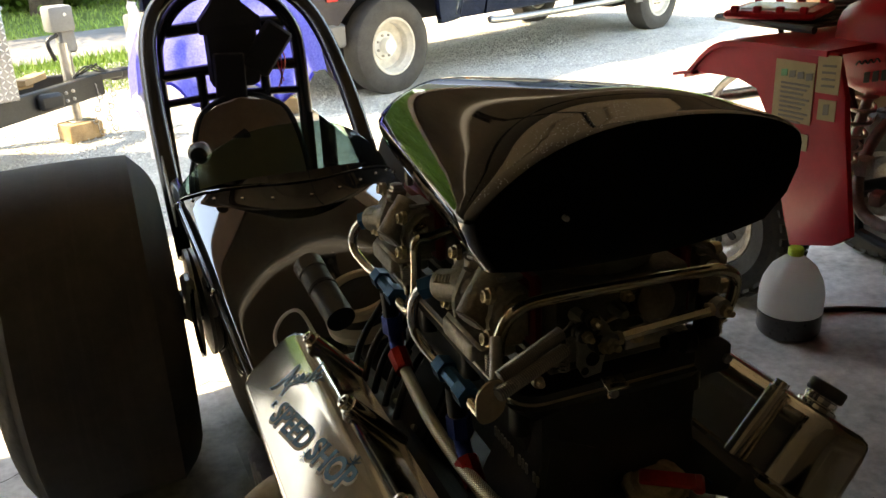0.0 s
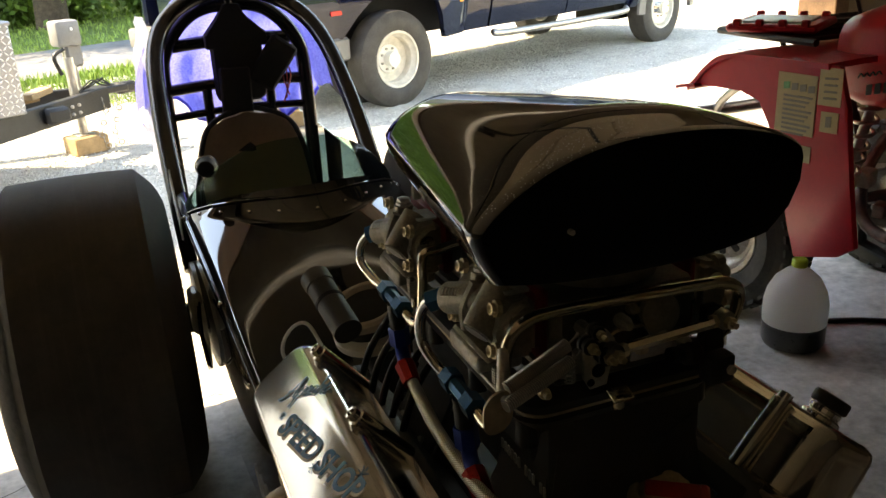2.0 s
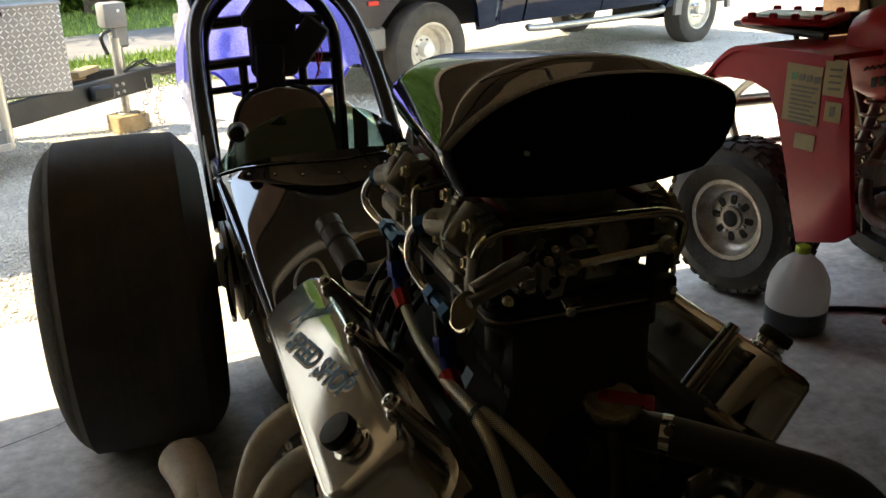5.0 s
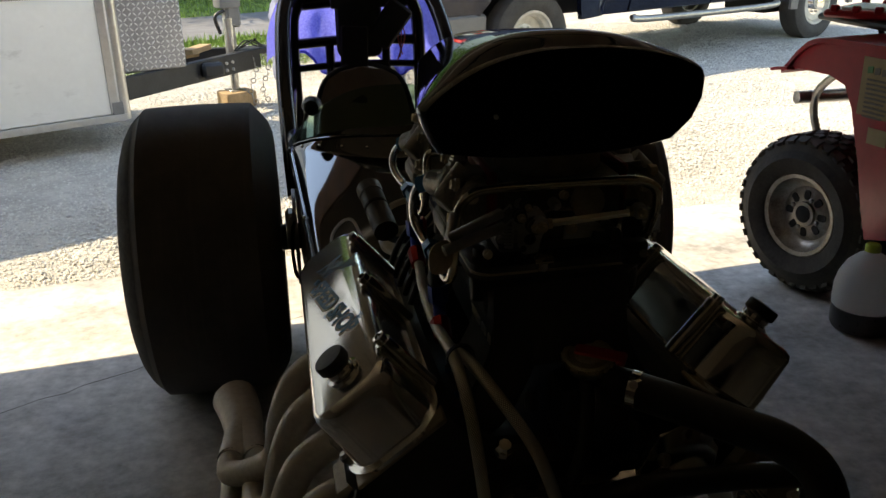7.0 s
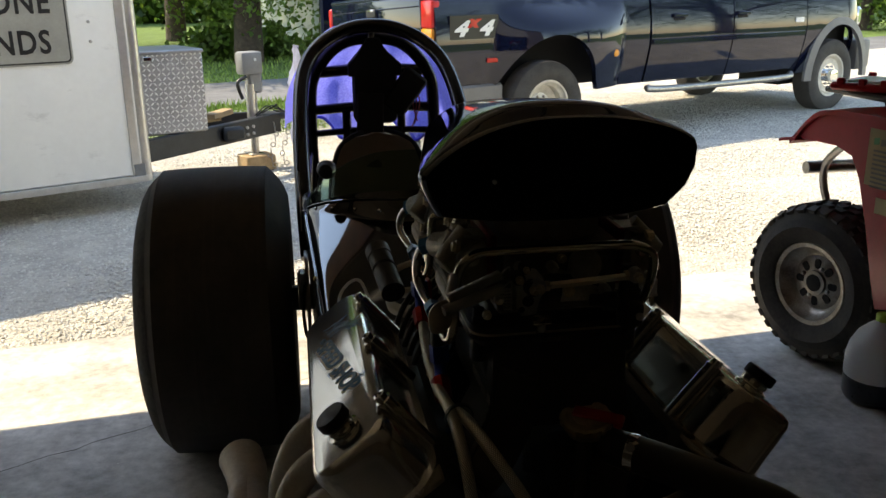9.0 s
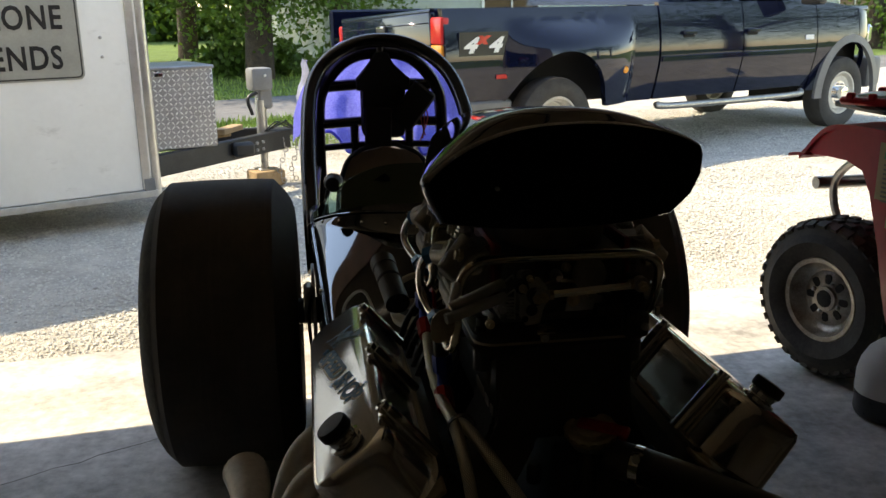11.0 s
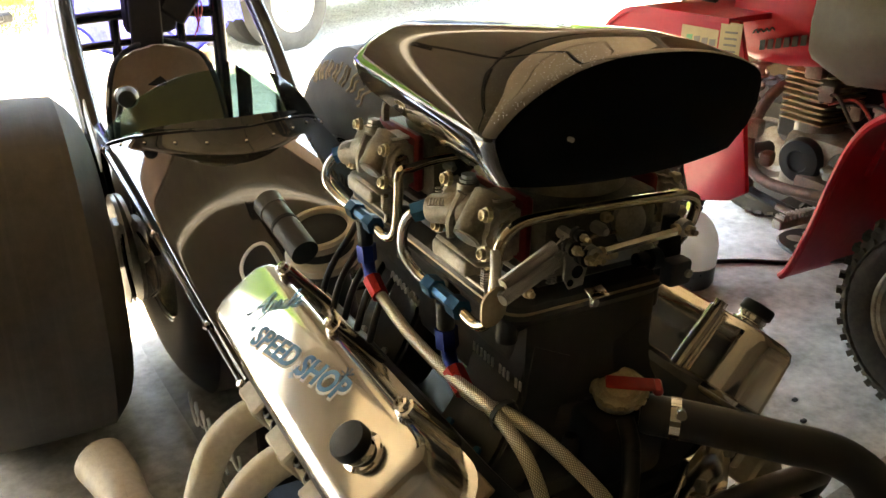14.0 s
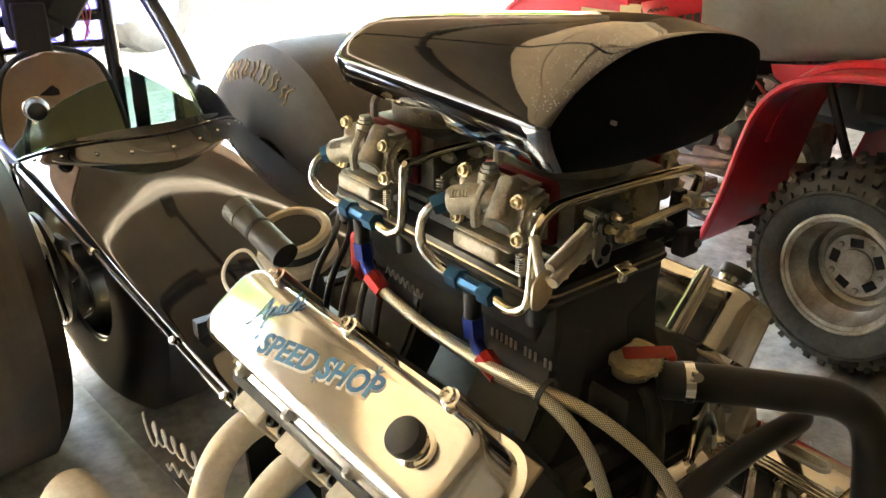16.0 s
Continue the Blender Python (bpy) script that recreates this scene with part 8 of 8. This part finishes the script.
clp = part("hose_clamp", lathe(bmesh.new(), [(0.025, -0.006), (0.0262, -0.006), (0.0262, 0.006), (0.025, 0.006)], (0.080, -0.277, 0.723), (0.74, -0.67, 0), 28, closed=True), CHROME, hs, "worm-drive hose clamp")
for k in range(7):
    a = radians(200 + 9 * k)
    part("clamp_slot", box(bmesh.new(), (0, 0, 0), (0.0006, 0.0016, 0.008), 0.0, basis(V((0.080, -0.277, 0.723)) + (V((0.67, 0.74, 0)) * math.cos(a) + V((0, 0, 1)) * -math.sin(a) * -1) * 0.0263, V((0.67, 0.74, 0)) * math.cos(a) + V((0, 0, 1)) * math.sin(a), V((0.67, 0.74, 0)) * -math.sin(a) + V((0, 0, 1)) * math.cos(a), (0.74, -0.67, 0))), DARK, clp)
part("clamp_screw", tube(bmesh.new(), [(0.076, -0.290, 0.742), (0.064, -0.303, 0.748)], 0.006, 8, smooth=False), CHROME, clp)
part("bypass_hose", tube(bmesh.new(), [(0.018, -0.262, 0.735), (0.012, -0.285, 0.705), (0.0, -0.30, 0.64), (-0.04, -0.31, 0.58), (-0.08, -0.31, 0.55)], 0.0105, 12), HOSE_RUBBER, car, "thin black bypass hose")
part("sender", lathe(bmesh.new(), [(0.010, 0), (0.010, 0.02), (0.007, 0.026)], (-0.048, -0.25, 0.70), (0, 0, 1), 10), MATTE, neck)
part("brass_plug", lathe(bmesh.new(), [(0.012, 0), (0.012, 0.012), (0.008, 0.018)], (-0.095, -0.285, 0.665), (0, -0.6, 1), 8), BRASS_TUBE, car)
part("lower_hose", tube(bmesh.new(), [(-0.03, -0.345, 0.590), (0.04, -0.333, 0.612), (0.16, -0.328, 0.612), (0.275, -0.325, 0.600), (0.34, -0.300, 0.565), (0.36, -0.27, 0.50)], 0.0175, 14), HOSE_RUBBER, car)

# ignition: canister, distributor and leads
can = part("coil_canister", tube(bmesh.new(), [(-0.178, 0.408, 0.802), (-0.163, 0.283, 0.760)], 0.0225, 24, smooth=False), MATTE, car, "black ignition canister")
part("end_cap", tube(bmesh.new(), [(-0.1784, 0.411, 0.803), (-0.1754, 0.386, 0.7946)], 0.0242, 24, smooth=False), WRINKLE, can)
part("strap", tube(bmesh.new(), [(-0.1713, 0.352, 0.7832), (-0.1706, 0.346, 0.7812)], 0.0238, 24, smooth=False), DARK, can)
DO, DA = V((-0.108, 0.350, 0.737)), V((-0.24, -0.14, 0.96))
ds = part("distributor", lathe(bmesh.new(), [(0.03, -0.14), (0.03, -0.05), (0.055, -0.035), (0.055, -0.022)], DO, DA, 28), MATTE, car, "distributor with cream cap")
part("cap", lathe(bmesh.new(), [(0.062, -0.022), (0.066, -0.018), (0.066, -0.006), (0.062, -0.002), (0.055, 0.0)], DO, DA, 40), CREAM_CAP, ds, "cream distributor cap")
part("band", lathe(bmesh.new(), [(0.052, -0.002), (0.050, 0.020), (0.045, 0.022)], DO, DA, 36), MATTE, ds)
part("retainer", lathe(bmesh.new(), [(0.057, 0.020), (0.062, 0.023), (0.062, 0.034), (0.057, 0.038), (0.050, 0.038), (0.047, 0.034), (0.047, 0.022)], DO, DA, 40, closed=True), CREAM_CAP, ds)
part("rotor_cover", lathe(bmesh.new(), [(0.047, 0.022), (0.046, 0.030), (0.03, 0.033), (0.01, 0.034)], DO, DA, 28), DARK, ds)
for k in range(5):
    x, yq = -0.072 + 0.012 * k, 0.292 - 0.010 * k
    part("ignition_lead", tube(bmesh.new(), [(x, yq, 0.800), (x - 0.006, yq - 0.035, 0.822), (x - 0.042, yq - 0.075 - 0.008 * k, 0.806 - 0.006 * k), (x - 0.085 - 0.006 * k, yq - 0.085 - 0.022 * k, 0.752), (x - 0.112 - 0.012 * k, yq - 0.095 - 0.030 * k, 0.66)], 0.0052, 10), HOSE_RUBBER, ds, "thick black ignition lead")
part("wire_loop", tube(bmesh.new(), [(-0.245, 0.262, 0.70), (-0.262, 0.29, 0.745), (-0.245, 0.30, 0.775), (-0.222, 0.285, 0.785), (-0.205, 0.262, 0.745)], 0.0028, 8), LETTER_WHITE, car, "thin white wire loop")
part("red_bracket", box(bmesh.new(), (-0.118, 0.150, 0.795), (0.010, 0.032, 0.07), 0.006), RED_AN, car, "red billet bracket")
for k in range(3):
    part("loom", tube(bmesh.new(), [(-0.15, 0.20, 0.70), (-0.165 - 0.01 * k, 0.16, 0.68 + 0.012 * k), (-0.150, 0.08 + 0.01 * k, 0.685), (-0.13, 0.10, 0.66)], 0.004, 8), HOSE_RUBBER, car)

# scoop: wide oval mouth that tapers to the rear
SXC, SYF = -0.021, -0.262
rows = []
for k in range(25):
    f = k / 24
    y = SYF + 0.480 * f
    end = max(0.0, (f - 0.93) / 0.07)
    hw = (0.166 - 0.080 * f) * (1 - 0.16 * end ** 2)
    zt = 1.168 - 0.056 * f ** 1.25 - 0.020 * end ** 2 - 0.012 * max(0.0, 1 - f / 0.15) ** 2
    zs = 1.094 - 0.024 * f
    zl = 1.046 - 0.010 * f + 0.012 * end ** 2
    zb = 1.034 + 0.004 * end
    ring = []
    for q in range(33):
        s_ = math.sin(math.pi / 2 * (1 - q / 16))
        z_ = zs + 0.013 * (1 + s_) * (1 - 0.5 * f)
        ring.append(V((SXC + hw * s_ * (0.96 if s_ > 0 else 1.0), y, z_ + (zt - z_) * ((1 - abs(s_) ** 2.15) ** 0.88 if s_ < 0 else (1 - abs(s_) ** 2.5) ** 0.66))))
    sw_ = [(1.004, 0.08), (0.995, 0.25), (0.955, 0.60), (0.89, 1.0)]
    ring += [V((SXC - hw * a, y, zs + (zl - zs) * b)) for a, b in sw_]
    for q in range(1, 16):
        s_ = -1 + 2 * q / 16
        ring.append(V((SXC + hw * (0.76 if s_ > 0 else 0.89) * s_, y, zb + (zl - zb) * abs(s_) ** 2.4)))
    ring += [V((SXC + hw * a, y, zs + 0.026 * (1 - 0.5 * f) + (zl - zs - 0.026 * (1 - 0.5 * f)) * b)) for a, b in ((0.76, 1.0), (0.90, 0.70), (0.965, 0.38), (0.972, 0.08))]
    rows.append(ring)
nose = V((SXC, 0, 1.095))
lip = [[V((nose.x + (p.x - nose.x) * k, SYF - d, nose.z + (p.z - nose.z) * k)) for p in rows[0]] for k, d in ((0.955, 0.0150), (0.975, 0.0125), (0.990, 0.0075))]
rows = lip + rows
sc = skin_part("air_scoop", rows, DUST_PAINT, car, "glossy black teardrop air scoop with light dust", angle=40)
mouth = rows[0]
mc = V((SXC, SYF - 0.015, 1.095))
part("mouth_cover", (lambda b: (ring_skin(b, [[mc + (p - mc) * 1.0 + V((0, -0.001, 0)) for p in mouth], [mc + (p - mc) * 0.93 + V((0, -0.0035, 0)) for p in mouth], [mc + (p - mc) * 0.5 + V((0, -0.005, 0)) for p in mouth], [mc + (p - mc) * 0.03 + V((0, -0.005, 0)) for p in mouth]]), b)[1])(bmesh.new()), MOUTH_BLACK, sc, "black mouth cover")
part("pin", lathe(bmesh.new(), [(0.0025, 0), (0.0025, 0.005)], (-0.105, SYF - 0.020, 1.086), (0, -1, 0), 8), STEEL, sc)
for y in (-0.125, 0.105):
    part("scoop_ring", lathe(bmesh.new(), [(0.072, 1.028), (0.078, 1.031), (0.078, 1.042), (0.06, 1.043)], (-0.005, y, 0), (0, 0, 1), 32), RED_AN if y > 0 else MATTE, sc)
part("base_tray", box(bmesh.new(), (-0.012, -0.01, 1.041), (0.19, 0.36, 0.012), 0.004), MATTE, sc)

# exhaust headers
for s in (-1, 1):
    fl_ = part("header_flange", box(bmesh.new(), (0, 0, 0), (0.012, 0.50, 0.055), 0.003, basis((s * 0.268, -0.01, 0.565), (s * 0.82, 0, -0.57), (0, 1, 0), V((s * 0.82, 0, -0.57)).cross(V((0, 1, 0))))), CREAM, car, "cream-coated header flange")
    for k, y in enumerate((-0.20, -0.075, 0.055, 0.18)):
        a = V((s * 0.262, y, 0.575))
        lane, pz = s * (0.486 if k % 2 else 0.437), 0.292 - (0.05 if k < 2 else 0.0)
        pt = [a, a + V((s * 0.045, 0, -0.010)), a + V((s * 0.088, 0.002, -0.048)), V((s * 0.378, y + 0.006, 0.455)), V((s * 0.394, y + 0.022, 0.375)), V(((s * 0.394 + lane) / 2, y + 0.060, pz + 0.030)), V((lane, min(y + 0.125, 0.285), pz)), V((lane, 0.335, pz))]
        part("header_pipe", tube(bmesh.new(), pt, 0.0245, 16), CREAM, fl_, "cream-coated exhaust pipe")
        pb = part("port_block", box(bmesh.new(), (0, 0, 0), (0.040, 0.072, 0.058), 0.004, basis((s * 0.272, y, 0.580), (s * 0.82, 0, -0.57), (0, 1, 0), V((s * 0.82, 0, -0.57)).cross(V((0, 1, 0))))), CREAM, fl_, "tan port plate")
        for dy in (-0.046, 0.046):
            part("bolt", lathe(bmesh.new(), [(0.010, 0), (0.010, 0.010), (0.006, 0.011), (0.005, 0.006)], (s * 0.276, y + dy, 0.592), (s * 0.75, 0, 0.66), 10), MATTE, pb, "black socket bolt")
    for dz in (0.0, -0.05):                                 # two pipes join, neck down and flare out to the open end
        for lane in (0.486, 0.437):
            part("merge", tube(bmesh.new(), [(s * lane, 0.325, 0.292 + dz), (s * (lane * 0.6 + 0.463 * 0.4), 0.375, 0.293 + dz * 0.8), (s * 0.464, 0.435, 0.294 + dz * 0.4)], (0.0265, 0.034), 16), CREAM, fl_)
    part("collector", tube(bmesh.new(), [(s * 0.464, 0.40, 0.285), (s * 0.466, 0.45, 0.288), (s * 0.472, 0.50, 0.290), (s * 0.486, 0.56, 0.292)], (0.037, 0.049), 20), CREAM, fl_, "cream flared collector")
    for lane in (0.486, 0.437):
        part("weld_band", lathe(bmesh.new(), [(0.0262, -0.002), (0.0275, 0), (0.0262, 0.002)], (s * lane, 0.330, 0.292), (0, 1, 0), 18), MATTE, fl_, "dark weld seam")
# chassis rails to the front
for s in (-1, 1):
    part("frame_rail", tube(bmesh.new(), [(CX + s * 0.222, 1.3, 0.17), (CX + s * 0.205, 0.3, 0.22), (CX + s * 0.20, -0.6, 0.24)], 0.019, 10), MATTE, car, "black chassis rail")
